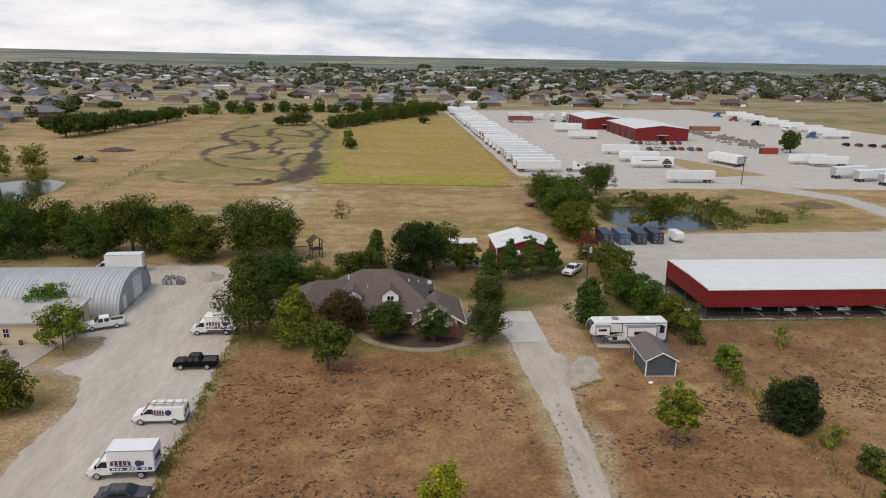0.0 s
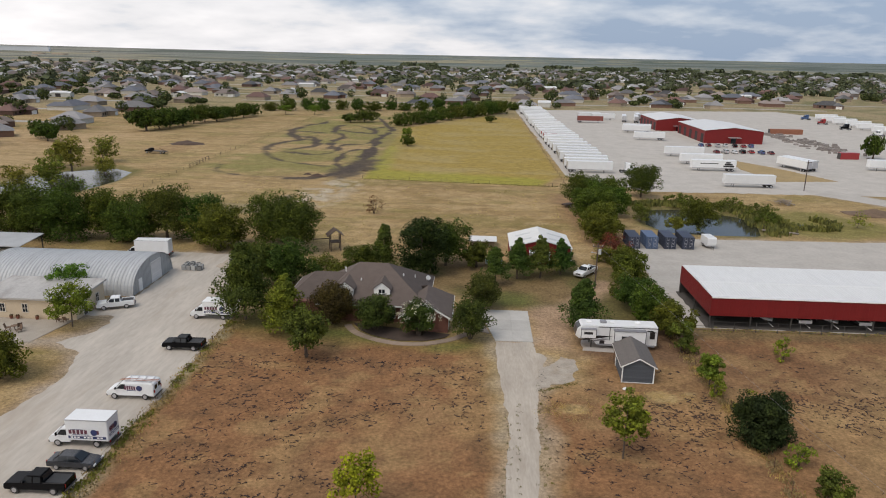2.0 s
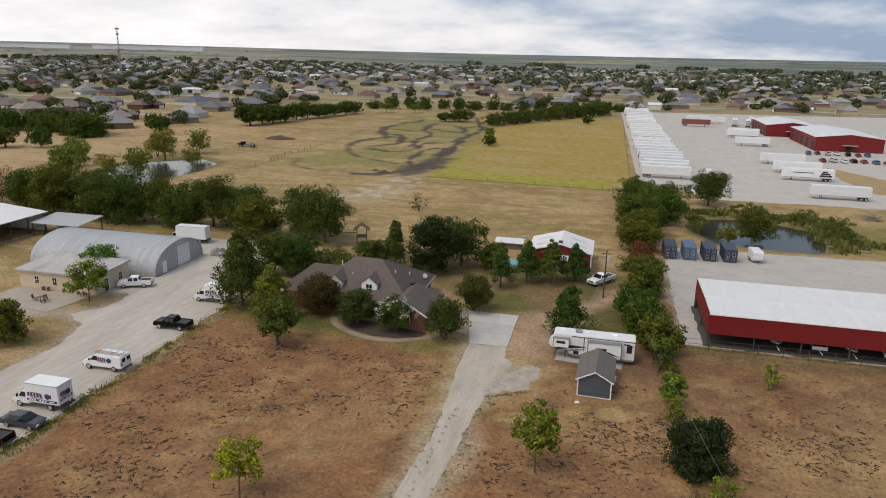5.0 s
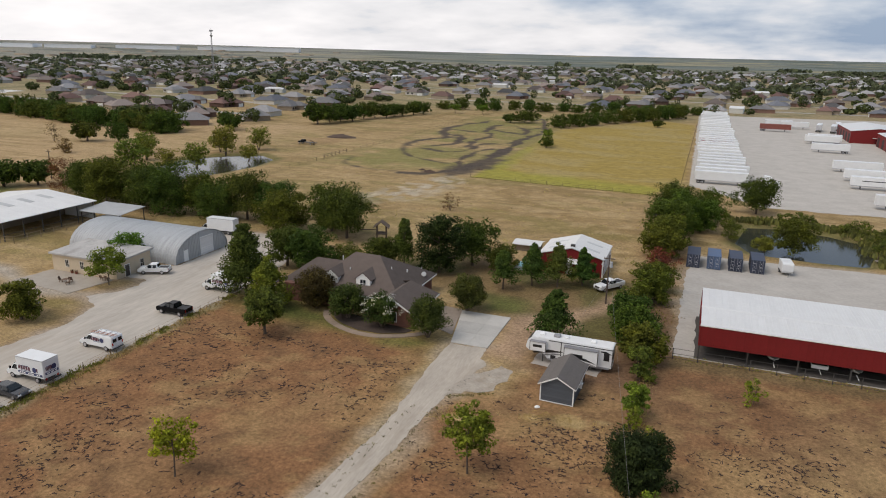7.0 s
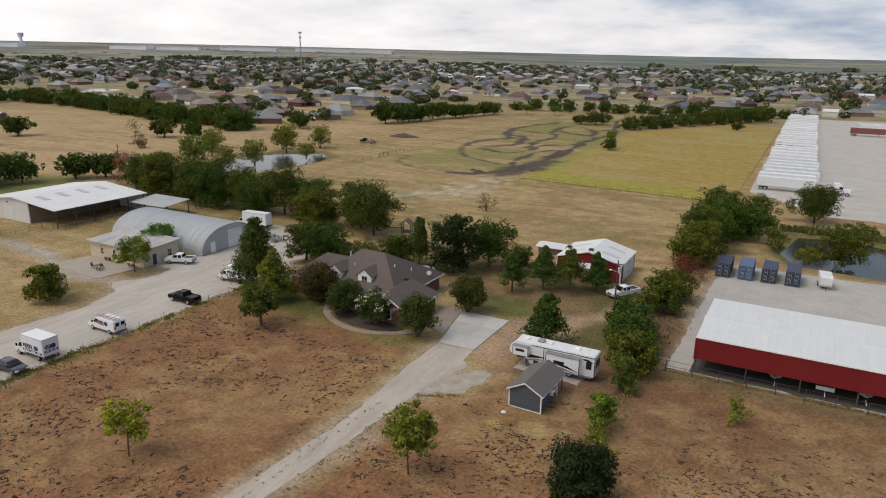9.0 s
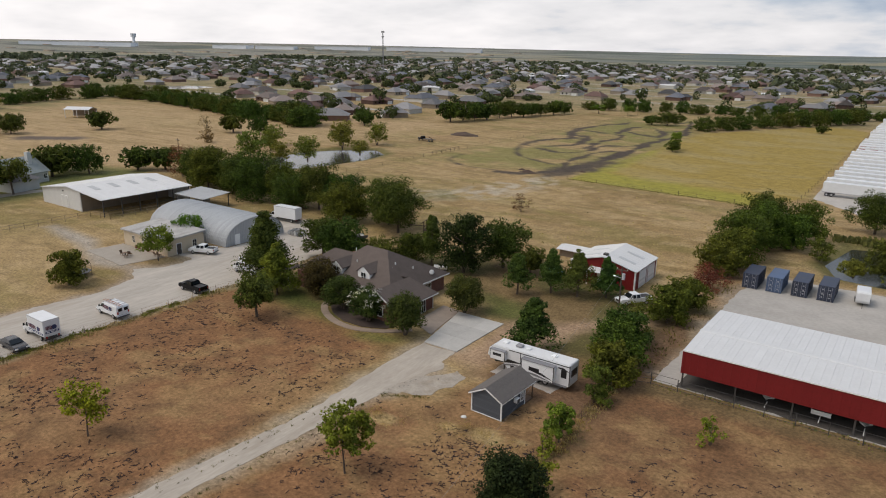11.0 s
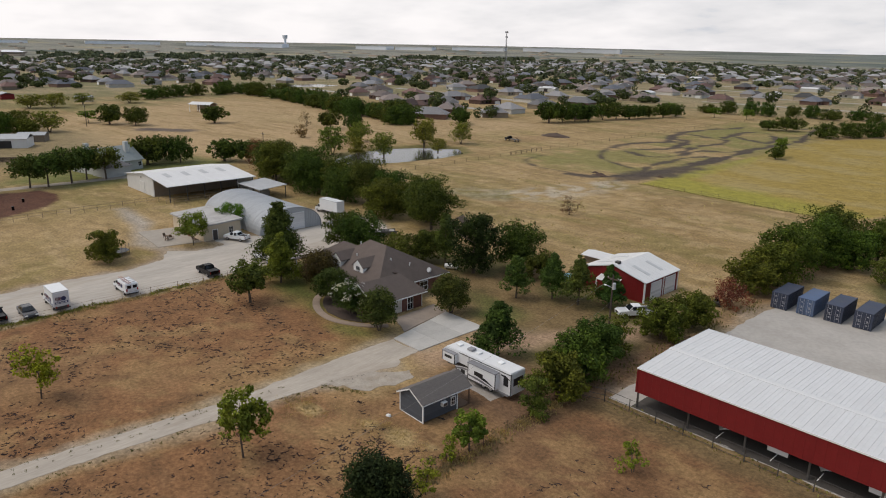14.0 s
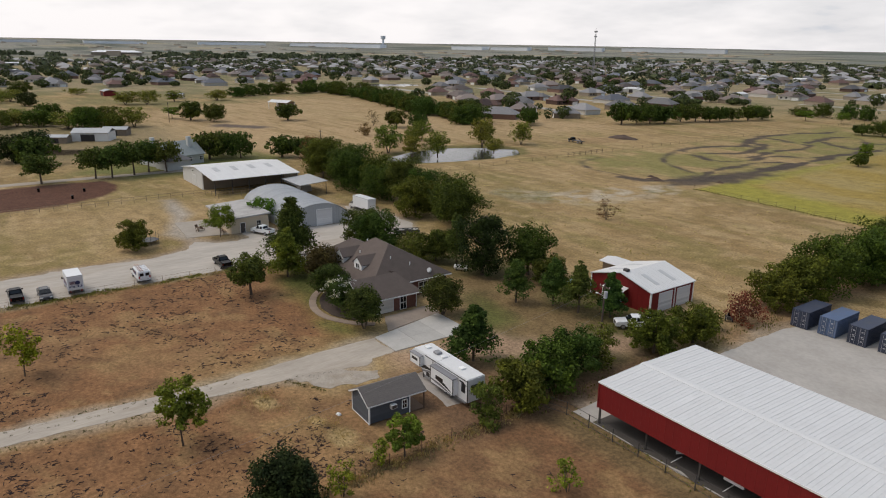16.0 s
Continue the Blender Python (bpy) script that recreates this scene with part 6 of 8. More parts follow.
def cargo_van(x, y, rz, label):
    t = thing("cargo_van", x, y, rz, label, "van", z=0.05)
    h = 2.85
    part("body", prism([(-h, 0.45), (h, 0.42), (h, 0.9), (h - 0.15, 1.08), (h - 0.95, 1.25), (h - 1.75, 2.02), (h - 2.3, 2.12), (-h + 0.15, 2.12), (-h, 1.9)], -0.98, 0.98, 0.09), WHITE(), t, "white panel body")
    slab_pane("windscreen", t, [(h - 0.98, -0.82, 1.32), (h - 0.98, 0.82, 1.32), (h - 1.68, 0.76, 1.98), (h - 1.68, -0.76, 1.98)], -0.03)
    for s in (1, -1):
        part("side_window", prism([(h - 2.3, 1.32), (h - 1.2, 1.32), (h - 1.80, 1.9), (h - 2.3, 1.93)], s * 0.985 - 0.012, s * 0.985 + 0.012), glass_mat(), t)
        part("mirror", bx(h - 1.25, h - 1.1, s * 1.12 - 0.1, s * 1.12 + 0.1, 1.3, 1.55, bevel=0.02), BLACK(), t)
        part("rear_window", bx(-h - 0.02, -h + 0.03, s * 0.45 - 0.3, s * 0.45 + 0.3, 1.3, 1.8), glass_mat(), t)
    rack = part("ladder_rack", bx(-h + 0.4, h - 2.2, -0.75, -0.70, 2.22, 2.27), RIM(), t, "roof rack with long ladder")
    part("rack_rail", bx(-h + 0.4, h - 2.2, 0.70, 0.75, 2.22, 2.27), RIM(), rack)
    for i in range(4):
        xx = -h + 0.5 + i * 0.95
        part("rack_bar", bx(xx - 0.03, xx + 0.03, -0.75, 0.75, 2.15, 2.22), RIM(), rack)
    part("ladder", bx(-h - 0.4, h - 1.6, 0.55, 0.62, 2.28, 2.34), mat("ladder_orange", (0.35, 0.18, 0.12), 0.6), rack)
    part("ladder", bx(-h - 0.4, h - 1.6, 0.20, 0.27, 2.28, 2.34), mat("ladder_orange", (0.35, 0.18, 0.12), 0.6), rack)
    part("front_bumper", bx(h - 0.1, h + 0.07, -0.95, 0.95, 0.38, 0.58, bevel=0.03), STEEL(), t)
    part("rear_bumper", bx(-h - 0.1, -h + 0.05, -0.95, 0.95, 0.38, 0.55, bevel=0.03), STEEL(), t)
    lights_(t, h, -h, 0.82, 0.78, 1.1)
    wheels(t, (h - 0.9, -h + 1.15), 0.88)
    sign_bars(t, 0, -0.6, 0.85, -0.985, 2.5, False)
    sign_bars(t, 180, -0.6, 0.85, 0.985, 2.5, False)
    return t


def sedan(x, y, rz, paint, label, group="", suv=False):
    t = thing("car", x, y, rz, label, "car", group, z=0.05)
    h = 2.4
    k = 0.22 if suv else 0.0
    part("body", prism([(-h, 0.35), (h, 0.32), (h + 0.02, 0.62), (h - 0.3, 0.80 + k), (0.9, 0.92 + k), (-1.6, 0.96 + k), (-h + 0.02, 0.92 + k)], -0.9, 0.9, 0.07), paint, t)
    x0, x1 = (-2.2, 1.1) if suv else (-1.85, 1.15)
    part("cabin", bx(x0, x1, -0.86, 0.86, 0.9 + k, 1.42 + k, top=(x0 + (0.25 if suv else 0.75), x1 - 0.85, -0.62, 0.62), bevel=0.05, seg=2), paint, t)
    side_panes(t, x0, x1, 0.97 + k, 1.36 + k, 0.84, 0.66, ((0.2, 0.52), (0.54, 0.96)), 0.72, 0.2 if suv else 0.62)
    slab_pane("windscreen", t, [(x1 - 0.05, -0.72, 0.98 + k), (x1 - 0.05, 0.72, 0.98 + k), (x1 - 0.75, 0.58, 1.39 + k), (x1 - 0.75, -0.58, 1.39 + k)], -0.03)
    slab_pane("rear_window", t, [(x0 + 0.04, 0.7, 0.98 + k), (x0 + 0.04, -0.7, 0.98 + k), (x0 + (0.22 if suv else 0.66), -0.57, 1.38 + k), (x0 + (0.22 if suv else 0.66), 0.57, 1.38 + k)], -0.03)
    lights_(t, h, -h, 0.68, 0.66, 0.76)
    wheels(t, (h - 0.92, -h + 0.98), 0.80, 0.33, 0.22)
    return t


def semi_trailer(x, y, rz, label, group="", L=16.0, band=None, paint=None):
    t = thing("semi_trailer", x, y, rz, label, "semi-trailer", group, z=0.04)
    h = L / 2
    body = part("body", bx(-h, h, -1.3, 1.3, 1.15, 4.05, bevel=0.06), paint or WHITE(), t, "white trailer box")
    for s in (1, -1):
        part("lower_rail", bx(-h, h, s * 1.31 - 0.02, s * 1.31 + 0.02, 1.1, 1.3), RIM(), body)
        part("landing_leg", bx(h - 3.0, h - 2.85, s * 0.9 - 0.08, s * 0.9 + 0.08, 0, 1.15), STEEL(), t)
        if band:
            for b0, b1, z0, z1 in band[1]:
                part("side_mark", bx(b0, b1, s * 1.315 - 0.012, s * 1.315 + 0.012, z0, z1), band[0], body)
    part("axle_frame", bx(-h + 0.6, -h + 3.2, -0.5, 0.5, 0.5, 1.12), STEEL(), t)
    part("rear_door", bx(-h - 0.03, -h + 0.02, -1.2, 1.2, 1.25, 3.95), RIM(), t)
    wheels(t, (-h + 1.2, -h + 2.5), 1.0, 0.5, 0.5)
    return t


def tractor(x, y, rz, paint, label, group=""):
    t = thing("truck_tractor", x, y, rz, label, "truck", group, z=0.04)
    part("chassis", bx(-3.2, 2.6, -0.45, 0.45, 0.6, 0.95), STEEL(), t)
    part("cab", prism([(-1.6, 0.8), (1.2, 0.8), (1.2, 1.9), (0.85, 2.8), (0.2, 3.4), (-1.6, 3.6)], -1.15, 1.15, 0.08), paint, t)
    part("hood", bx(1.1, 3.1, -0.8, 0.8, 0.8, 1.9, bevel=0.1), paint, t)
    slab_pane("windscreen", t, [(1.19, -1.0, 1.98), (1.19, 1.0, 1.98), (0.9, 0.95, 2.74), (0.9, -0.95, 2.74)], -0.04)
    for s in (1, -1):
        part("side_window", prism([(0.0, 1.95), (1.0, 1.95), (0.75, 2.7), (0.0, 2.75)], s * 1.155 - 0.012, s * 1.155 + 0.012), glass_mat(), t)
        part("exhaust", rod((-1.7, s * 1.0, 0.9), (-1.7, s * 1.0, 3.9), 0.08), CHROME(), t)
    part("grille", bx(3.08, 3.14, -0.5, 0.5, 0.9, 1.75), CHROME(), t)
    wheels(t, (2.2, -1.7, -2.9), 0.98, 0.5, 0.4)
    return t


# --- the gravel lot ---
box_truck(-25.6, 61.2, 180, "white box truck with navy and maroon signwriting", hz=3.2)
cargo_van(-25.3, 71.4, 180, "white cargo van with ladder rack and signwriting")
pickup(-25.1, 85.2, 180, BLACK(), "black pickup truck parked on the gravel lot", L=5.5)
box_truck(-25.4, 96.8, 180, "white service box truck half hidden by a tree", hz=2.9)
sedan(-24.2, 57.0, 0, mat("charcoal_paint", (0.03, 0.032, 0.038), 0.25, var=0.08, spec=0.7), "dark charcoal sedan beside the box truck")
pickup(-25.3, 53.2, 180, BLACK(), "black pickup truck with black bed cover", True, 5.8)
pickup(-42.0, 99.4, 203, WHITE(), "white pickup truck by the beige building", L=5.4)
box_truck(-49.8, 127.4, 184, "long white box truck beside the barn", L=8.6, hz=3.5, signs=False)
pickup(35.3, 124.6, 233, WHITE(), "silver white pickup truck by the workshop", L=5.9)

# --- fifth-wheel travel trailer ---
rv = thing("travel_trailer", 34.5, 91.7, 180, "white fifth-wheel travel trailer with black swooping stripes", "travel trailer")
h = 5.7
RVW = mat("rv_white", (0.78, 0.79, 0.79), 0.35, var=0.04, stain=0.15, stain_col=(0.5, 0.48, 0.46))
RVB = mat("rv_black", (0.02, 0.02, 0.022), 0.3)
RVG = mat("rv_grey", (0.22, 0.22, 0.23), 0.4)
body = part("body", prism([(-h, 0.65), (2.8, 0.65), (3.2, 1.35), (h - 0.5, 1.45), (h, 1.9), (h - 0.25, 2.9), (h - 0.9, 3.45), (-h, 3.45)], -1.25, 1.25, 0.07), RVW, rv, "white body with overhanging nose")
part("nose_cap", prism([(h - 0.48, 1.6), (h + 0.02, 1.95), (h - 0.22, 2.9), (h - 0.7, 3.3), (h - 0.9, 2.4)], -1.05, 1.05, 0.04), RVB, rv, "black glossy nose window")
part("roof_membrane", bx(-h + 0.1, h - 1.0, -1.12, 1.12, 3.44, 3.48), mat("roof_white", (0.76, 0.76, 0.75), 0.6, var=0.05), rv)
for x0 in (-3.4, 0.2, 3.4):
    part("roof_vent", bx(x0, x0 + 0.7, -0.35, 0.35, 3.47, 3.66, bevel=0.05), mat("roof_white", (0.76, 0.76, 0.75), 0.6), rv)
part("roof_unit", bx(1.3, 2.2, -0.4, 0.4, 3.47, 3.78, bevel=0.08), RVG, rv)
sl = part("slide_out", bx(-3.9, 0.4, 1.2, 1.95, 0.95, 2.95, bevel=0.03), RVW, rv, "long slide-out with dark window")
part("slide_window", bx(-2.0, -0.6, 1.94, 1.97, 1.75, 2.25, bevel=0.01), RVB, sl)
part("slide_awning", bx(-4.0, 0.5, 1.22, 2.05, 2.95, 3.07, bevel=0.02), RVG, sl)
s2 = part("slide_out", bx(2.9, 5.0, 1.2, 1.8, 1.75, 3.0, bevel=0.03), RVW, rv)
part("slide_window", bx(3.4, 4.6, 1.79, 1.82, 2.3, 2.65), RVB, s2)
part("slide_awning", bx(2.85, 5.05, 1.22, 1.88, 3.0, 3.08), RVG, s2)
part("bath_window", bx(-5.3, -4.6, 1.25, 1.29, 1.7, 2.7, bevel=0.01), RVB, rv)
part("rear_window", bx(-h - 0.03, -h, -0.8, 0.8, 1.8, 2.7), RVB, rv)
for i, (x0, z0, x1, z1, wd_) in enumerate(((-5.4, 1.25, -0.9, 1.95, 0.18), (-4.2, 1.0, 1.6, 1.55, 0.16), (0.5, 1.9, 4.6, 1.45, 0.26), (0.6, 1.55, 3.2, 1.2, 0.16), (-5.6, 2.6, -4.2, 2.95, 0.16))):
    for s, off_ in ((1, 1.965 if -3.9 < (x0 + x1) / 2 < 0.4 else 1.262), (-1, 1.262)):
        a0, a1 = (max(x0, -3.85), min(x1, 0.35)) if off_ > 1.5 else (x0, x1)
        part("swoosh_stripe", prism([(a0, z0), (a1, z1 - wd_), (a1, z1), ((a0 + a1) / 2, (z0 + z1) / 2 + wd_ * 1.2)], s * off_ - 0.012, s * off_ + 0.012), RVB if i % 2 == 0 else RVG, rv)
for xx in (-3.95, 0.38):
    part("slide_trim", bx(xx, xx + 0.08, 1.9, 1.97, 0.95, 2.95), RVB, sl)
for xx in (2.88, 4.96):
    part("slide_trim", bx(xx, xx + 0.07, 1.74, 1.82, 1.75, 3.0), RVB, s2)
for a_ in ((-h - 0.02, -h + 0.06, 1.2, 1.27, 0.65, 3.4), (0.9, 1.0, 1.25, 1.27, 1.3, 3.3), (1.6, 2.3, 1.25, 1.27, 0.75, 1.25), (-h, 2.6, 1.25, 1.265, 3.2, 3.3)):
    part("body_trim", bx(*a_), RVB, rv)
part("skirt", bx(-5.4, 2.6, 1.2, 1.3, 0.5, 0.75), RVG, rv)
part("steps", bx(0.9, 1.6, -1.75, -1.25, 0.3, 0.4), STEEL(), rv)
for s in (1, -1):
    part("landing_leg", bx(3.3, 3.45, s * 0.9 - 0.06, s * 0.9 + 0.06, -0.05, 1.4), STEEL(), rv)
wheels(rv, (-1.4, -2.5), 1.05, 0.42, 0.26)

# --- shipping containers and a small cargo trailer ---


def container(x, y, rz, paint, label):
    t = thing("shipping_container", x, y, rz, label, "shipping container", "containers on the apron", z=0.06)
    L, W, H = 6.4, 2.44, 2.62
    part("roof", bx(0.05, L - 0.05, -W / 2 + 0.05, W / 2 - 0.05, H - 0.09, H - 0.03), paint, t)
    part("floor", bx(0.05, L - 0.05, -W / 2 + 0.05, W / 2 - 0.05, 0.1, 0.2), STEEL(), t)
    bm = bmesh.new()
    for i in range(18):
        a = 0.15 + i * (L - 0.3) / 18
        w_ = (L - 0.3) / 18
        box(bm, a + w_ * 0.08, a + w_ * 0.62, -W / 2 + 0.02, -W / 2 + 0.08, 0.18, H - 0.14)
    part("side_wall", bx(0.1, L - 0.1, -W / 2 + 0.08, -W / 2 + 0.12, 0.15, H - 0.1), paint, t)
    part("side_corrugation", bm, paint, t)
    bm = bmesh.new()
    for i in range(18):
        a = 0.15 + i * (L - 0.3) / 18
        w_ = (L - 0.3) / 18
        box(bm, a + w_ * 0.08, a + w_ * 0.62, W / 2 - 0.08, W / 2 - 0.02, 0.18, H - 0.14)
    part("side_wall", bx(0.1, L - 0.1, W / 2 - 0.12, W / 2 - 0.08, 0.15, H - 0.1), paint, t)
    part("side_corrugation", bm, paint, t)
    part("end_wall", bx(L - 0.12, L - 0.06, -W / 2 + 0.1, W / 2 - 0.1, 0.15, H - 0.1), paint, t)
    for xx in (0.0, L - 0.16):
        for s in (1, -1):
            part("corner_post", bx(xx, xx + 0.16, s * (W / 2 - 0.08) - 0.08, s * (W / 2 - 0.08) + 0.08, 0, H), paint, t)
    for zz in (0.02, H - 0.14):
        for s in (1, -1):
            part("side_beam", bx(0.16, L - 0.16, s * (W / 2 - 0.06) - 0.06, s * (W / 2 - 0.06) + 0.06, zz, zz + 0.12), paint, t)
        part("end_beam", bx(0.0, 0.14, -W / 2 + 0.16, W / 2 - 0.16, zz, zz + 0.12), paint, t)
    for s in (1, -1):
        d = part("door", bx(0.02, 0.08, s * 0.56 - 0.54, s * 0.56 + 0.54, 0.16, H - 0.16), paint, t)
        for o in (-0.28, 0.28):
            part("lock_rod", rod((-0.02, s * 0.56 + o, 0.1), (-0.02, s * 0.56 + o, H - 0.1), 0.022), RIM(), d)
        for zz in (0.55, 1.2, 1.9):
            part("placard", bx(-0.005, 0.02, s * 0.56 - 0.12, s * 0.56 + 0.12, zz, zz + 0.16), RIM(), d)
        part("lock_handle", bx(-0.05, -0.01, s * 0.56 - 0.3, s * 0.56 + 0.1, 1.05, 1.1), CHROME(), d)
    return t


navy_c = mat("container_dark_blue", (0.035, 0.045, 0.075), 0.6, var=0.12, rnd=0.15, stain=0.35, stain_col=(0.10, 0.09, 0.08))
blue_c = mat("container_blue", (0.075, 0.115, 0.20), 0.6, var=0.12, stain=0.35, stain_col=(0.14, 0.12, 0.10))
for i, (x, m_) in enumerate(((48.6, navy_c), (52.4, blue_c), (56.3, navy_c), (60.2, navy_c))):
    container(x, 144.4 + 0.25 * i, 90, m_, ("faded mid-blue" if m_ is blue_c else "dark blue") + " steel shipping container with grey roof")
ct = thing("cargo_trailer", 65.3, 148.0, 275, "small white enclosed cargo trailer beside the containers", "cargo trailer", z=0.05)
part("body", prism([(-1.9, 0.5), (1.7, 0.5), (1.95, 0.9), (1.95, 2.2), (1.7, 2.45), (-1.9, 2.45)], -1.0, 1.0, 0.05), WHITE(), ct)
part("tongue", rod((1.8, 0, 0.5), (3.0, 0, 0.5), 0.06), STEEL(), ct)
part("jack", rod((2.9, 0, 0.0), (2.9, 0, 0.8), 0.04), STEEL(), ct)
for s in (1, -1):
    part("fender", bx(-0.9, 0.1, s * 1.08 - 0.1, s * 1.08 + 0.1, 0.55, 0.72, bevel=0.03), STEEL(), ct)
wheels(ct, (-0.4,), 1.0, 0.33, 0.2)

# --- boats and trailers kept under the open shed ---
for i, x in enumerate((60.0, 65.5, 69.8, 74.6, 81.0, 88.0, 95.0)):
    b = thing("boat_on_trailer" if i % 2 == 0 else "flat_trailer", x, 103.9, 270, "white boat on a trailer under the shed" if i % 2 == 0 else "white-framed utility trailer under the shed", "boat" if i % 2 == 0 else "trailer", "kept under the open shed", z=0.05)
    if i % 2 == 0:
        hull = bmesh.new()
        ring = []
        for xx, wv, zb in ((-2.6, 1.0, 0.55), (0.5, 1.05, 0.55), (2.0, 0.8, 0.7), (3.4, 0.08, 1.15)):
            ring.append([hull.verts.new(p) for p in ((xx, -wv, 1.35), (xx, -wv * 0.75, zb + 0.15), (xx, 0, zb), (xx, wv * 0.75, zb + 0.15), (xx, wv, 1.35))])
        for a, c in zip(ring, ring[1:]):
            for j in range(4):
                hull.faces.new((a[j], a[j + 1], c[j + 1], c[j]))
            hull.faces.new((a[4], a[0], c[0], c[4]))
        hull.faces.new(ring[0])
        part("hull", hull, WHITE(), b)
        part("cover", bx(-2.4, 0.8, -0.85, 0.85, 1.35, 1.6, top=(-2.2, 0.3, -0.5, 0.5)), mat("boat_cover", (0.2, 0.2, 0.22), 0.8), b)
    else:
        part("deck", bx(-2.6, 2.4, -1.0, 1.0, 0.55, 0.65), STEEL(), b)
        for s in (1, -1):
            part("rail", bx(-2.6, 2.4, s * 1.0 - 0.04, s * 1.0 + 0.04, 1.0, 1.1), TRIM(), b)
        part("front_rail", bx(2.36, 2.44, -1.0, 1.0, 0.6, 1.1), TRIM(), b)
    part("tongue", rod((2.4, 0, 0.5), (4.0, 0, 0.5), 0.05), TRIM(), b)
    wheels(b, (-0.6,), 1.08, 0.33, 0.2)

# ---- truck yard ----
GREYMARK = mat("black_marking", (0.02, 0.02, 0.02), 0.5)
REDP = mat("red_paint", (0.30, 0.03, 0.03), 0.35, var=0.1)
ry = 245.5
rngy = random.Random(4)
row_y = []
while ry < 528:
    row_y.append(ry)
    ry += (9.0 if ry < 350 else 10.5) + rngy.uniform(-1.8, 1.8)
base_tr = semi_trailer(0, 0, 0, "white semi-trailer parked in a long row", "trailers in the long row")
for i, y in enumerate(row_y):
    m_ = pose(54.8 + rngy.uniform(-0.8, 0.8) - (y - 245) * 0.012, y, 0.04, 0, 0, rngy.uniform(-1.5, 1.5))
    if i == 0:
        base_tr.matrix_basis = m_
    elif abs(y - 345) < 5:
        semi_trailer(m_.translation.x, y, 0, "white semi-trailer with broad red markings", "trailers in the long row", band=(REDP, [(-7.5, -5.5, 2.2, 3.6), (-5.0, 5.0, 1.5, 2.2), (-4.0, -1.0, 2.6, 3.5), (0, 6.5, 2.8, 3.4)]))
    else:
        copy_thing(base_tr, m_)
tractor(68.6, 247.0, 0, WHITE(), "white truck tractor before the trailer row", "tractors in the yard")
semi_trailer(102.0, 224.5, 180, "white semi-trailer alone at the yard's edge", "trailers in the yard")
semi_trailer(101.0, 257.0, 180, "white semi-trailer with black slanted markings", "trailers in the yard", band=(GREYMARK, [(-7.2, -3.4, 1.6, 2.2), (-6.6, -3.8, 2.3, 2.9), (-5.8, -4.2, 3.0, 3.5), (-1.5, 5.0, 2.7, 2.95)]))
semi_trailer(101.5, 273.0, 180, "white semi-trailer parked in the middle of the yard", "trailers in the yard")
semi_trailer(101.0, 294.5, 180, "white semi-trailer parked in the middle of the yard", "trailers in the yard")
for x, y, rz in ((100, 352, 178), (101, 386.5, 178), (103, 394, 178), (134, 266, 110), (137, 268, 110), (108, 455, 80), (115, 452, 80), (120, 470, 85), (130, 466, 85), (88, 470, 5), (96, 462, 5),
                 (175, 262, 178), (170, 268, 178), (166, 236, 15), (170, 229, 15), (174, 222, 15), (178, 215, 15)):
    semi_trailer(x, y, rz, "white semi-trailer standing in the truck yard", "trailers in the yard", L=15.0)
semi_trailer(84, 440, 0, "rust-red trailer in the yard", "trailers in the yard", paint=mat("oxide_red", (0.20, 0.06, 0.045), 0.7, var=0.2))
colors = [mat("yard_blue", (0.05, 0.10, 0.22), 0.4, var=0.1), REDP, BLACK(), WHITE(), mat("silver_paint", (0.5, 0.51, 0.52), 0.3, 0.3), mat("maroon_paint", (0.13, 0.02, 0.02), 0.35)]
for i in range(9):
    x, y = 246 - i * 1.0 + rngy.uniform(-2, 2), 500 - i * 17
    semi_trailer(x + 9, y, 180, "white semi-trailer in the far row", "trailers in the far row", L=14.5)
    if i % 2 == 0:
        tractor(x - 5, y, 180, colors[(i // 2) % 4], "coloured truck tractor coupled in the far row", "tractors in the yard")
for i in range(14):
    sedan(119 + (i % 7) * 3.9, 331 - (i // 7) * 22 + rngy.uniform(-1, 1), 90 + rngy.uniform(-8, 8), colors[(i * 5) % 6], "parked car before the red yard building", "cars in the yard", suv=i % 2 == 0)
for i in range(8):
    sedan(228 + i * 5.5, 330 - i * 2, 85, colors[(i * 3 + 2) % 6], "parked vehicle at the far yard edge", "cars in the yard", suv=True)
# red yard building in two lengths
for nm, (ax0, ax1, ay0, ay1, hh) in (("yard_building", (125, 153, 345, 392, 6.2)), ("yard_building", (115, 140, 400, 440, 6.0))):
    yb = thing(nm, 0, 0, 0, "red metal yard building with white roof", "warehouse", "red yard buildings")
    cx_ = (ax0 + ax1) / 2
    part("wall", prism([(ax0, -0.1), (ax1, -0.1), (ax1, hh - 0.1), (cx_, hh + 1.4), (ax0, hh - 0.1)], ay0, ay1), REDMETAL(), yb)
    for xe in (ax0 - 0.3, ax1 + 0.3):
        part("roof", face_mesh(bmesh.new(), [(xe, ay0 - 0.3, hh), (xe, ay1 + 0.3, hh), (cx_, ay1 + 0.3, hh + 1.6), (cx_, ay0 - 0.3, hh + 1.6)], 0.12), WROOF(), yb)
    for i in range(5):
        yy = ay0 + 4 + i * (ay1 - ay0 - 8) / 4
        part("bay_door", bx(ax0 - 0.05, ax0, yy - 2, yy + 2, 0, 4.4), mat("dark_bay", (0.035, 0.03, 0.03), 0.8), yb)
    part("door_canopy", bx(cx_ - 3, cx_ + 3, ay0 - 2.5, ay0, 2.9, 3.05), GALV(), yb)
    part("entrance", bx(cx_ - 1.2, cx_ + 1.2, ay0 - 0.05, ay0, 0, 2.5), glass_mat(), yb)
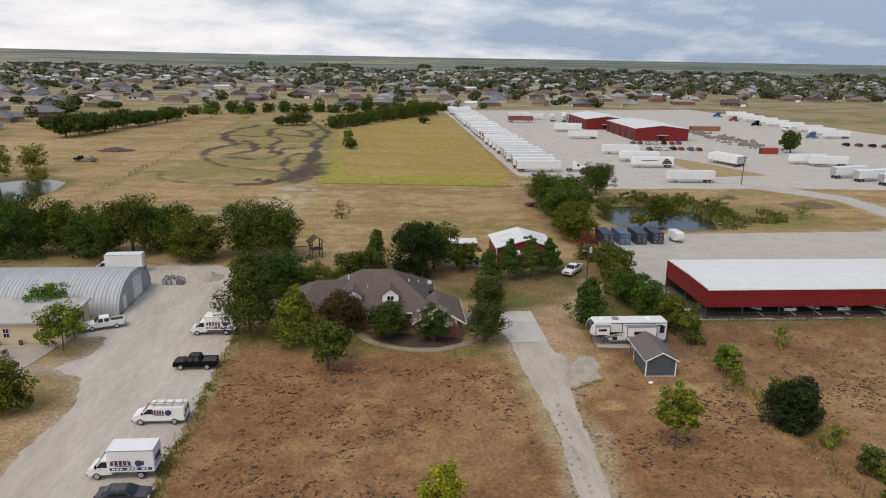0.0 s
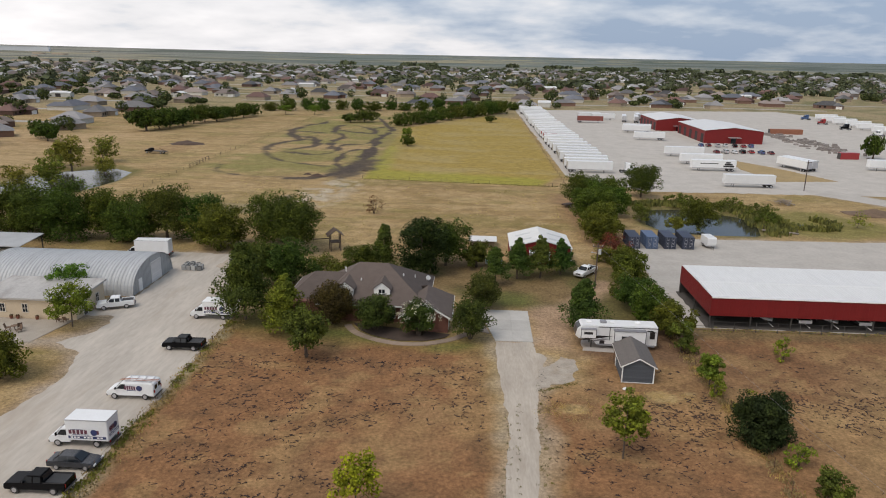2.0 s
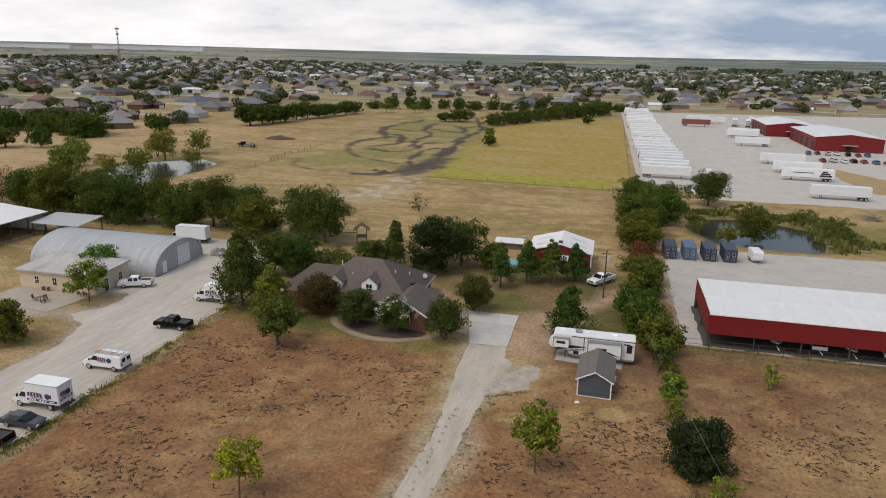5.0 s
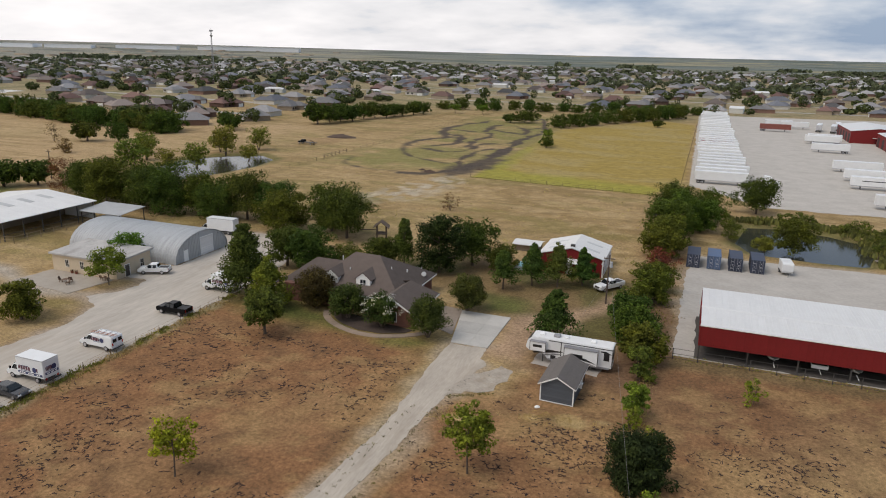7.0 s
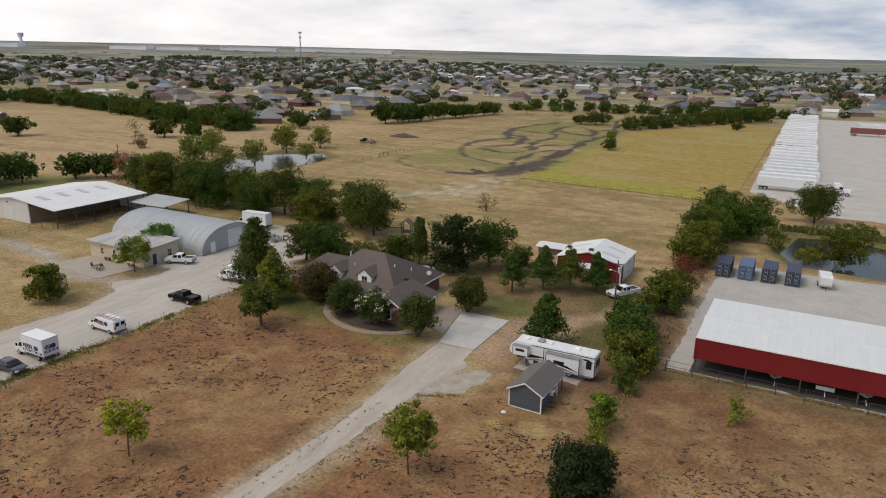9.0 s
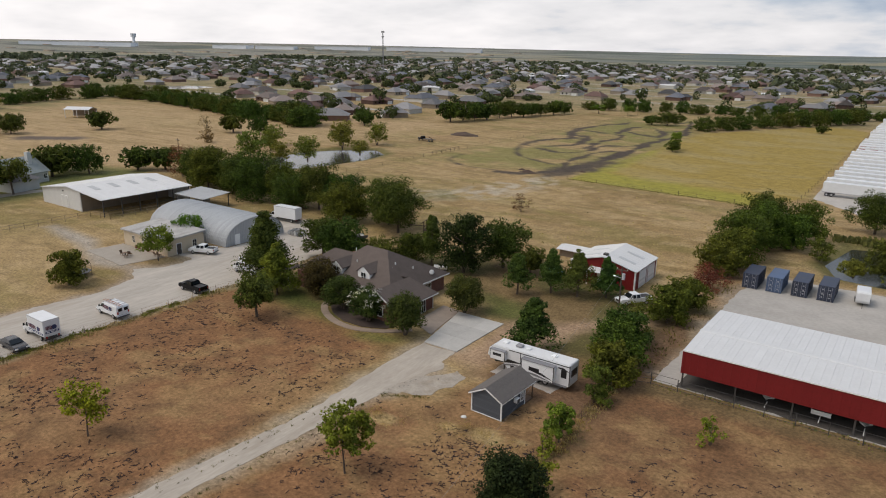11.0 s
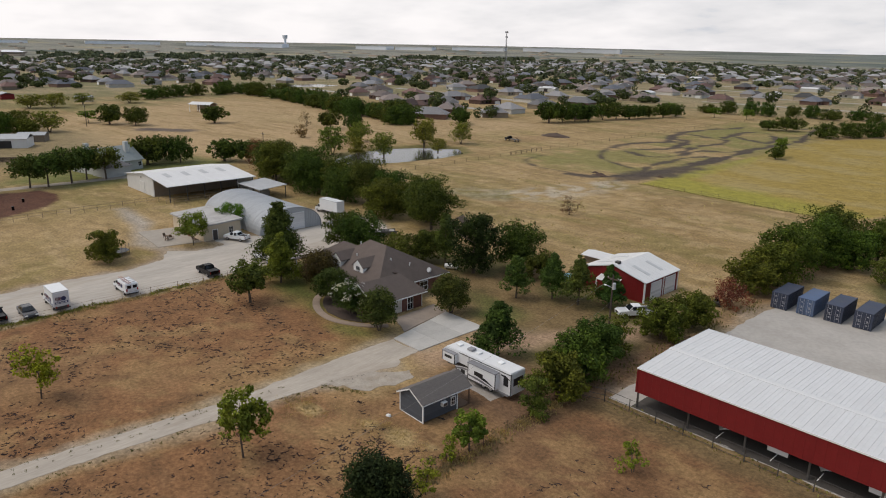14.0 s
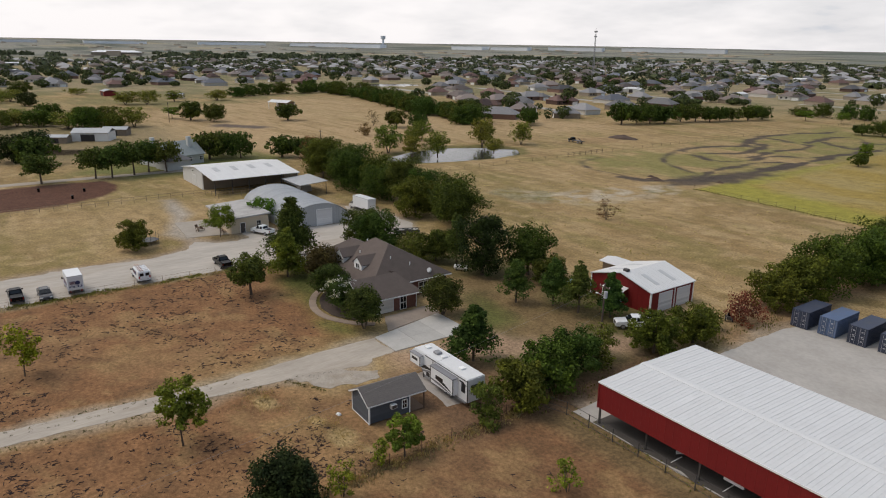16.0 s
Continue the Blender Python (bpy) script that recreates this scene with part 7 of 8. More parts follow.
ob_ = thing("loading_dock", 186, 398, 0, "orange-brown stacked container in the yard", "container")
part("body", bx(-9, 9, -1.3, 1.3, 0, 2.7, bevel=0.05), mat("orange_brown", (0.28, 0.11, 0.06), 0.7, var=0.15), ob_)
part("door_end", bx(-9.05, -9.0, -1.2, 1.2, 0.1, 2.6), STEEL(), ob_)
rs_ = thing("storage_box", 170.7, 299, 5, "small red storage container", "container")
part("body", bx(-4, 4, -1.3, 1.3, 0, 2.7, bevel=0.05), REDP, rs_)
part("door_end", bx(-4.05, -4.0, -1.2, 1.2, 0.1, 2.6), STEEL(), rs_)
# heaps of scrap along the yard
sr = np.random.RandomState(8)
bm = bmesh.new()
for i in range(110):
    t_ = sr.uniform(0, 1)
    x, y = 174 + 5 * t_ + sr.normal(0, 4), 392 - 78 * t_ + sr.normal(0, 6)
    l_, w_, h_ = sr.uniform(0.6, 4), sr.uniform(0.4, 1.6), sr.uniform(0.3, 1.6)
    box(bm, x - l_ / 2, x + l_ / 2, y - w_ / 2, y + w_ / 2, 0.0, h_, top=(x - l_ / 2.5, x + l_ / 3, y - w_ / 3, y + w_ / 2.2))
tagged(new("scrap_pieces", fin(bm, "scrap_pieces", mat("scrap_metal", (0.25, 0.22, 0.20), 0.7, 0.3, var=0.4, scale=0.2))), "mixed grey scrap metal and parts", "scrap", kind="stuff")
tree("oak", 182, 301, 10, 4.2, "pasture trees", share=2)

# ---- fences, poles, wires ----


def fence(name, pts, step, h, label, rails=(0.95,), post_r=0.05, material=None, rail_r=0.03, group="fences"):
    """Posts at even steps along a line, with round rails from post to post."""
    material = material or RUST()
    f = thing(name, pts[0][0], pts[0][1], 0, label, "fence", group)
    ox, oy = pts[0]
    pm_ = fin(rod((0, 0, -0.3), (0, 0, h), post_r, post_r * 0.9, 6), "post", material)
    for (x0, y0), (x1, y1) in zip(pts, pts[1:]):
        L = math.hypot(x1 - x0, y1 - y0)
        k = max(1, round(L / step))
        for i in range(k + 1):
            t = i / k
            part("post", pm_, None, f, m=pose(x0 + (x1 - x0) * t - ox, y0 + (y1 - y0) * t - oy, 0))
        for z in rails:
            part("rail", rod((x0 - ox, y0 - oy, h * z), (x1 - ox, y1 - oy, h * z), rail_r, rail_r, 5), material, f)
    return f


fence("pipe_fence", [(43.4, 97.3), (47.3, 98.7), (112, 98.7)], 3.2, 1.55, "dark pipe and wire fence before the open shed", (0.97, 0.5, 0.1), 0.06, STEEL(), 0.025)
fence("wire_fence", [(45.4, 38), (44.8, 74), (43.4, 97)], 4.0, 1.3, "thin wire fence in tall dry grass", (0.9, 0.6, 0.3), 0.04, RUST(), 0.012)
fence("wire_fence", [(-21.9, 30), (-21.9, 96)], 4.5, 1.1, "low wire fence along the gravel lot", (0.9, 0.5), 0.035, RUST(), 0.010)
fence("paddock_fence", [(-86.4, 25), (-87.3, 101.5), (-81.5, 103.0), (-80.5, 121)], 3.0, 1.45, "tan pipe paddock fence beside the riding arena", (0.97, 0.52), 0.06, mat("tan_pipe", (0.26, 0.19, 0.12), 0.7, var=0.2), 0.04)
fence("pasture_fence", [(-83, 142), (-86, 300), (-88, 470)], 6.0, 1.2, "old pasture fence across the dry grass", (0.9,), 0.06, OLDW, 0.012)
fence("rail_fence", [(-85, 233), (-85.6, 252)], 3.0, 1.4, "short wooden rail fence in the pasture", (0.95, 0.5), 0.08, OLDW, 0.05)
fence("field_fence", [(-22.7, 220.6), (34, 216.1), (42.5, 214)], 5.0, 1.2, "old wire fence along the fallow's edge", (0.9, 0.5), 0.06, OLDW, 0.014)
fence("field_fence", [(42.5, 205), (42.5, 455)], 6.0, 1.2, "thin fence between fallow and truck yard", (0.9,), 0.05, OLDW, 0.012)


def utility_pole(x, y, h, label, box_=True):
    p = thing("utility_pole", x, y, 0, label, "utility pole", "utility poles")
    part("pole", rod((0, 0, -0.3), (0, 0, h), 0.15, 0.10, 10), mat("creosoted_wood", (0.07, 0.05, 0.04), 0.9, var=0.2), p)
    part("crossarm", bx(-0.9, 0.9, -0.06, 0.06, h - 0.7, h - 0.55), OLDW, p)
    for s in (-0.8, 0.8):
        part("insulator", rod((s, 0, h - 0.55), (s, 0, h - 0.35), 0.05), mat("porcelain", (0.5, 0.48, 0.45), 0.3), p)
    if box_:
        part("transformer", rod((0.35, -0.15, h - 2.0), (0.35, -0.15, h - 1.1), 0.25, 0.25, 12), mat("transformer_grey", (0.5, 0.51, 0.52), 0.5, var=0.06), p, "grey can transformer")
        lampb = part("lamp_arm", rod((0, 0, h - 1.9), (-0.9, -0.3, h - 1.6), 0.04), CHROME(), p)
        part("lamp_head", bx(-1.2, -0.8, -0.42, -0.2, h - 1.72, h - 1.55, bevel=0.04), CHROME(), lampb)
    return p


def wire(name, a, b, sag, label):
    cu = bpy.data.curves.new(name, "CURVE")
    cu.dimensions, cu.bevel_depth = "3D", 0.009
    sp = cu.splines.new("POLY")
    n = 16
    sp.points.add(n)
    for i in range(n + 1):
        t = i / n
        p = Vector(a).lerp(Vector(b), t)
        sp.points[i].co = (p.x, p.y, p.z - sag * 4 * t * (1 - t), 1)
    cu.materials.append(mat("wire_grey", (0.25, 0.24, 0.23), 0.6))
    return tagged(new(name, cu), label, "wire")


utility_pole(35.8, 116.8, 8.4, "dark wooden utility pole with transformer and lamp")
utility_pole(117.7, 220, 9.8, "dark wooden utility pole at the truck yard", False)
utility_pole(-135.0, 158.0, 9.0, "wooden utility pole behind the tree row", False)
utility_pole(-268.0, 140.0, 10.0, "distant wooden utility pole in the pasture", False)
utility_pole(51.0, 22.0, 8.4, "wooden utility pole beside the fence", False)
wire("power_line", (35.8, 116.8, 8.0), (51.0, 22.0, 8.0), 1.0, "thin power line hanging between two poles")
wire("guy_wire", (35.8, 116.8, 4.4), (33.2, 110.6, 0.0), 0.05, "thin pale cable slanting down from the pole")

# ---- dry soil cracks, weeds and tufts ----
cr_ = np.random.RandomState(21)
cv, cq = [], []


def crack(x, y, a, n, w):
    global cv, cq
    for i in range(n):
        L = cr_.uniform(0.08, 0.26)
        a += cr_.normal(0, 0.85)
        nx_, ny_ = x + L * math.cos(a), y + L * math.sin(a)
        px_, py_ = -math.sin(a), math.cos(a)
        w0, w1 = w * cr_.uniform(0.5, 1.2), w * cr_.uniform(0.4, 1.1)
        k = len(cv)
        cv += [(x + px_ * w0, y + py_ * w0, 0.0), (x, y, 0.06), (x - px_ * w0, y - py_ * w0, 0.0), (nx_ + px_ * w1, ny_ + py_ * w1, 0.0), (nx_, ny_, 0.06), (nx_ - px_ * w1, ny_ - py_ * w1, 0.0)]
        cq += [(k, k + 1, k + 4, k + 3), (k + 1, k + 2, k + 5, k + 4)]
        if cr_.uniform() < 0.55 and n > 1:
            crack(nx_, ny_, a + cr_.choice((-1.2, 1.2)), n // 2, w * 0.8)
        x, y = nx_, ny_


placed = 0
while placed < 3700:
    pick_ = cr_.uniform()
    if pick_ < 0.045:
        x, y = 57 + cr_.normal(0, 4.5), 76 + cr_.normal(0, 3.0)
    elif pick_ < 0.10:
        x, y = 33 + cr_.normal(0, 4.5), 75 + cr_.normal(0, 3.5)
    elif pick_ < 0.62:
        x, y = cr_.uniform(-20.5, 16), cr_.uniform(34, 88)
    elif cr_.uniform() < 0.62:
        x, y = cr_.uniform(22.5, 43), cr_.uniform(36, 84)
    else:
        x, y = cr_.uniform(44.5, 75), cr_.uniform(40, 92)
        if cr_.uniform() < 0.4:
            continue
    dens = float(fbm(np.array([x / 9.0]), np.array([y / 7.0]), 77, 3)[0])
    if dens < (0.42 if pick_ < 0.10 else cr_.uniform(0.40, 0.66)) or (19 < x < 23 and y < 92):
        continue
    if x < 17 and y > 84 - 0.05 * x and cr_.uniform() < 0.8:
        continue
    crack(x, y, cr_.uniform(0, 2 * math.pi), cr_.choice((1, 1, 2, 2, 3, 4)), cr_.choice((0.016, 0.022, 0.028, 0.038, 0.052)))
    placed += 1
cv = np.array(cv)
gzi = np.round(np.interp(cv[:, 0], gx, np.arange(len(gx)))).astype(int), np.round(np.interp(cv[:, 1], gy, np.arange(len(gy)))).astype(int)
cv[:, 2] += GZ[gzi[1], gzi[0]] + 0.0
soil = new("soil_cracks", quadmesh("soil_cracks", cv, np.array(cq), mat("dark_crack_soil", (0.040, 0.030, 0.030), 1.0, var=0.3, spec=0.1)))
tagged(soil, "dark broken cracks in the dried soil", "soil", kind="stuff")


def tufts(name, pts, per, spread, size, col, label, seed, hfac=1.0):
    r_ = np.random.RandomState(seed)
    c = np.repeat(np.array(pts, float), per, axis=0)
    k = len(c)
    c[:, 0] += r_.normal(0, spread, k); c[:, 1] += r_.normal(0, spread, k)
    a = r_.uniform(0, 2 * math.pi, k)
    s = size * r_.uniform(0.5, 1.4, k)
    dx, dy = np.cos(a) * s * 0.5, np.sin(a) * s * 0.5
    lean = r_.normal(0, 0.25, (k, 2)) * s[:, None]
    z0 = np.full(k, -0.06)
    h_ = s * hfac * r_.uniform(0.6, 1.3, k)
    v = np.stack([np.stack([c[:, 0] - dx, c[:, 1] - dy, z0], 1), np.stack([c[:, 0] + dx, c[:, 1] + dy, z0], 1),
                  np.stack([c[:, 0] + dx * 0.7 + lean[:, 0], c[:, 1] + dy * 0.7 + lean[:, 1], h_], 1), np.stack([c[:, 0] - dx * 0.7 + lean[:, 0], c[:, 1] - dy * 0.7 + lean[:, 1], h_], 1)], axis=1).reshape(-1, 3)
    ob = new(name, quadmesh(name, v, np.arange(len(v)).reshape(-1, 4), leaf_mat(name + "_blades", col, 0.35)))
    return tagged(ob, label, "grass", kind="stuff")


wr = np.random.RandomState(9)
tufts("weeds", [(-22.0 + wr.normal(0, 0.35), y) for y in np.arange(38, 96, 0.45) if float(fbm(np.array([y / 5]), np.array([0.0]), 5)[0]) > 0.42], 26, 0.26, 0.17, (0.20, 0.21, 0.05), "green weeds along the gravel lot", 1, 0.9)
tufts("dry_weeds", [(-21.6 + wr.normal(0, 0.6), y) for y in np.arange(34, 96, 0.4)], 16, 0.45, 0.15, (0.33, 0.27, 0.11), "tall yellow dry weeds along the lot", 2, 0.8)
tufts("fence_grass", [(45.3 - 0.035 * max(0.0, y - 60) + wr.normal(0, 0.4), y) for y in 44 + 53 * wr.uniform(0, 1, 200) ** 0.9], 20, 0.40, 0.13, (0.34, 0.26, 0.12), "tall dry grass under the wire fence", 3, 1.4)
tufts("drive_weeds", [(21.4 + 0.05 * (y - 50) + wr.normal(0, 0.3), y + wr.normal(0, 0.8)) for y in np.arange(46, 78, 0.6)] + [(17.4 + 0.05 * (y - 50) + wr.normal(0, 0.3), y + wr.normal(0, 0.8)) for y in np.arange(42, 70, 0.9)] + [(18.7 + 0.05 * (y - 48) + wr.normal(0, 0.08), y + wr.normal(0, 0.5)) for y in np.arange(40, 74, 1.3)] + [(23.2 + (i % 9) * 0.5 + wr.normal(0, 0.3), 76.9 + (i % 9) * 0.28 + wr.normal(0, 0.2)) for i in range(36)], 9, 0.14, 0.075, (0.14, 0.12, 0.05), "dull weeds on the driveway's edge", 4, 1.0)
tufts("yellow_grass", [(25.5 + wr.normal(0, 1.5), 72.5 + wr.normal(0, 1.0)) for i in range(40)] + [(37.5 + wr.normal(0, 2.2), 76.5 + wr.normal(0, 0.9)) for i in range(50)] + [(33.5 + wr.normal(0, 1.4), 75.5 + wr.normal(0, 1.0)) for i in range(25)], 40, 0.5, 0.08, (0.40, 0.31, 0.15), "pale yellow dry grass patches", 5, 0.6)
tufts("reeds", [(58 + 30 * t + wr.normal(0, 1.2), 190.5 + 2 * math.sin(t * 5) + wr.normal(0, 0.8)) for t in np.linspace(0, 1, 90)] + [(86 + wr.normal(0, 2), 160 + 26 * t) for t in np.linspace(0, 1, 40)] + [(97.3 + 6.5 * math.cos(t), 172.2 + 6.0 * math.sin(t)) for t in np.linspace(2.4, 7.2, 40)], 22, 0.8, 0.5, (0.13, 0.15, 0.05), "dense green reeds round the pond", 6, 1.8)
tufts("fence_row_brush", [(44.6 + wr.normal(0, 0.8), y) for y in 97 + 53 * wr.uniform(0, 1, 70)], 12, 0.6, 0.16, (0.20, 0.16, 0.07), "brownish undergrowth along the fence row", 7, 1.3)
tufts("pasture_tufts", [(wr.uniform(-60, 42), wr.uniform(142, 215)) for i in range(420)], 5, 0.5, 0.18, (0.38, 0.28, 0.13), "dry tufts in the pasture", 8, 0.7)
tufts("fallow_edge_weeds", [(x, 220.6 - (x + 22.7) * 0.08 + wr.normal(0, 0.3)) for x in np.arange(-22, 40, 0.35)], 5, 0.3, 0.16, (0.17, 0.15, 0.06), "dark rank weeds along the fallow's edge", 11, 1.1)
tufts("shed_fence_weeds", [(x, 99.2 + wr.normal(0, 0.35)) for x in np.arange(47, 100, 0.5)], 6, 0.4, 0.15, (0.2, 0.17, 0.06), "sparse weeds before the open shed", 10, 0.9)

# ---- heaps and clutter ----


def heap(name, x, y, r, h, material, label, category, seed, stretch_=1.0):
    bm = bmesh.new()
    bmesh.ops.create_icosphere(bm, subdivisions=4, radius=1.0)
    for v in bm.verts:
        n_ = noise.noise(v.co * 1.7 + Vector((seed, 0, 0))) * 0.22 + noise.noise(v.co * 5 + Vector((0, seed, 0))) * 0.07
        rho = math.hypot(v.co.x, v.co.y)
        v.co = Vector((v.co.x * r * (1 + n_) * stretch_, v.co.y * r * (1 + n_), max(0.0, (1.02 - rho)) ** 1.15 * h * (1 + 1.5 * n_) - 0.06 if v.co.z > 0 else -0.2))
    ob = new(name, fin(bm, name, material, True))
    ob.location = (x, y, 0)
    return tagged(ob, label, category)


heap("gravel_mound", -32.3, 123.0, 2.4, 1.3, CALICHE, "pale gravel pile at the lot's end", "gravel pile", 1)
EARTH = mat("dark_earth", (0.085, 0.055, 0.04), 1.0, var=0.25, bump=0.6)
heap("earth_mound", -111, 294, 5.0, 1.8, EARTH, "dark earth pile in the pasture", "earth pile", 2, 1.5)
heap("earth_bank", 121, 187, 4.5, 1.6, mat("brown_bank", (0.15, 0.10, 0.065), 1.0, var=0.25, bump=0.5), "brown earth bank near the pond", "earth pile", 3, 1.8)
heap("earth_mound", -38, 223, 1.5, 0.9, EARTH, "dark clods beside the muddy track", "earth pile", 4, 2.2)
heap("earth_mound", -42, 226, 0.9, 0.7, EARTH, "dark clods beside the muddy track", "earth pile", 5, 1.8)
heap("soil_heap", -24.5, 236, 1.0, 0.6, EARTH, "dark clods beside the muddy track", "earth pile", 6, 1.6)

bp_ = thing("brush_pile", 102.2, 197.5, 10, "tangled pile of grey boards and branches", "brush pile")
br = random.Random(3)
for i in range(26):
    a = br.uniform(0, math.pi)
    l_ = br.uniform(1.2, 2.8)
    x_, y_, z_ = br.uniform(-1.8, 1.8), br.uniform(-1.2, 1.2), br.uniform(0.1, 1.2)
    part("board", rod((x_ - l_ * math.cos(a), y_ - l_ * math.sin(a), max(0.05, z_ - br.uniform(0, 0.5))), (x_ + l_ * math.cos(a), y_ + l_ * math.sin(a), z_ + 0.3), 0.09, 0.06, 5), mat("grey_boards", (0.25, 0.21, 0.17), 0.9, var=0.25), bp_)
dk = thing("dock", 87.2, 163.5, -20, "small grey wooden dock on the pond", "dock")
part("deck", bx(-4, 4, -0.6, 0.6, 0.1, 0.22), mat("grey_boards", (0.25, 0.21, 0.17), 0.9), dk)
for x_ in (-3.6, 0, 3.6):
    part("pile", rod((x_, 0.5, -1.2), (x_, 0.5, 1.0), 0.09), OLDW, dk)

# junk trailers and small machines
ft = thing("flatbed_truck", -111, 264, 170, "old dark flatbed truck standing in the pasture", "truck")
part("bed", bx(-4.5, 1.2, -1.1, 1.1, 0.9, 1.1), STEEL(), ft)
part("cab", bx(1.4, 3.4, -0.95, 0.95, 0.7, 2.1, top=(1.5, 2.7, -0.8, 0.8), bevel=0.06), BLACK(), ft)
part("hood", bx(3.3, 4.6, -0.9, 0.9, 0.7, 1.3, bevel=0.08), BLACK(), ft)
part("boom", rod((-4.2, 0, 1.1), (-1.5, 0, 2.0), 0.15), RUST(), ft)
wheels(ft, (3.6, -2.6), 0.95, 0.45, 0.3)
lb = thing("utility_trailer", -25.6, 124.8, 65, "dark utility trailer loaded with pale debris", "trailer")
part("deck", bx(-2.6, 2.6, -1.0, 1.0, 0.5, 0.62), STEEL(), lb)
for s in (1, -1):
    part("side_board", bx(-2.6, 2.6, s * 1.0 - 0.04, s * 1.0 + 0.04, 0.6, 1.1), STEEL(), lb)
for i in range(12):
    x_, y_ = br.uniform(-2.2, 2.2), br.uniform(-0.7, 0.7)
    part("debris", bx(x_ - 0.4, x_ + 0.4, y_ - 0.25, y_ + 0.25, 0.62, br.uniform(0.9, 1.25), top=(x_ - 0.3, x_ + 0.35, y_ - 0.2, y_ + 0.1)), mat("pale_debris", (0.45, 0.43, 0.4), 0.8, var=0.2, rnd=0.5), lb)
wheels(lb, (-0.3,), 1.1, 0.35, 0.2)
jk = thing("old_trailer", 39.5, 186, 40, "small dark farm trailer in the dry grass", "trailer")
part("bed", bx(-1.6, 1.6, -0.9, 0.9, 0.5, 0.9), mat("dark_rust", (0.06, 0.04, 0.03), 0.9, var=0.3), jk)
part("tongue", rod((1.6, 0, 0.5), (2.8, 0, 0.4), 0.05), STEEL(), jk)
wheels(jk, (0,), 0.95, 0.35, 0.2)
mc = thing("garden_tractor", 41.3, 138.5, 120, "dark garden machine parked in the undergrowth", "garden tractor")
part("body", bx(-0.9, 0.7, -0.35, 0.35, 0.35, 0.85, bevel=0.06), STEEL(), mc)
part("seat", bx(-0.6, -0.2, -0.25, 0.25, 0.85, 1.3, top=(-0.6, -0.45, -0.25, 0.25)), BLACK(), mc)
wheels(mc, (-0.6, 0.5), 0.5, 0.32, 0.2)
# condensers and blocks at the barn's corner
for i in range(11):
    x_, y_ = -39.6 + (i % 4) * 1.0 + br.uniform(-0.15, 0.15), 119.6 + (i // 4) * 1.0
    cd = thing("condenser_unit", x_, y_, br.uniform(-8, 8), "grey used air-conditioner unit on gravel", "air conditioner", "old units by the barn", z=0.05)
    hh_ = br.uniform(0.7, 1.05)
    part("case", bx(-0.38, 0.38, -0.38, 0.38, 0, hh_, bevel=0.03), mat("unit_grey", (0.30, 0.30, 0.29), 0.6, var=0.1, rnd=0.5), cd)
    part("fan_grille", rod((0, 0, hh_ - 0.01), (0, 0, hh_ + 0.03), 0.3, 0.28, 12), STEEL(), cd)
# chairs on the patio
for x_, y_, rz_ in ((-52.6, 89.0, 20), (-51.3, 89.7, 130), (-50.6, 88.4, 240), (-47.2, 92.6, 90), (-46.2, 92.7, 90)):
    ch = thing("patio_chair", x_, y_, rz_, "brown wooden patio chair", "chair", "patio chairs", z=0.09)
    cw = mat("brown_wood", (0.13, 0.08, 0.05), 0.85)
    part("seat", bx(-0.3, 0.3, -0.3, 0.3, 0.36, 0.42), cw, ch)
    part("backrest", bx(-0.34, -0.27, -0.3, 0.3, 0.42, 1.0, top=(-0.5, -0.44, -0.3, 0.3)), cw, ch)
    for a in (-0.26, 0.26):
        for b_ in (-0.26, 0.26):
            part("leg", bx(a - 0.03, a + 0.03, b_ - 0.03, b_ + 0.03, 0, 0.36), cw, ch)
tb_ = thing("patio_table", -51.6, 89.0, 0, "low round patio table", "table", z=0.09)
part("tabletop", rod((0, 0, 0.66), (0, 0, 0.71), 0.5, 0.5, 14), mat("brown_wood", (0.13, 0.08, 0.05), 0.85), tb_)
part("stem", rod((0, 0, 0), (0, 0, 0.66), 0.06), STEEL(), tb_)
# dark stock trailer behind the bushy tree
tp_ = thing("trampoline", -47.2, 77.8, 0, "round black trampoline with low net posts", "trampoline")
part("mat", rod((0, 0, 0.72), (0, 0, 0.78), 1.9, 1.9, 20), BLACK(), tp_)
for i in range(6):
    a = i * math.pi / 3
    part("net_post", rod((1.95 * math.cos(a), 1.95 * math.sin(a), 0), (1.95 * math.cos(a), 1.95 * math.sin(a), 2.1), 0.04), STEEL(), tp_)
# blue-green covered pool behind the pines
pl = thing("pool", 18.2, 130.4, 0, "small round pool with teal liner and white rim", "pool")
part("wall", rod((0, 0, 0), (0, 0, 0.75), 1.7, 1.7, 24), mat("pool_wall", (0.45, 0.5, 0.52), 0.5), pl)
part("cover", rod((0, 0, 0.72), (0, 0, 0.79), 1.6, 1.6, 24), mat("teal_liner", (0.06, 0.33, 0.38), 0.3, var=0.1), pl)
for x_, y_ in ((-100, 72), (-108, 76), (-114, 66)):
    b = thing("barrel", x_, y_, 0, "dark barrel standing in the riding arena", "barrel", "arena barrels")
    part("drum", rod((0, 0, -0.05), (0, 0, 0.9), 0.3, 0.3, 12), BLACK(), b)
    part("rim", rod((0, 0, 0.88), (0, 0, 0.92), 0.32, 0.32, 12), STEEL(), b)
tk = thing("propane_tank", 0.6, 119.4, 30, "white propane tank under the trees", "tank")
part("vessel", rod((-1.2, 0, 0.6), (1.2, 0, 0.6), 0.45, 0.45, 14), TRIM(), tk)
for x_ in (-0.8, 0.8):
    part("foot", bx(x_ - 0.1, x_ + 0.1, -0.3, 0.3, -0.05, 0.25), STEEL(), tk)
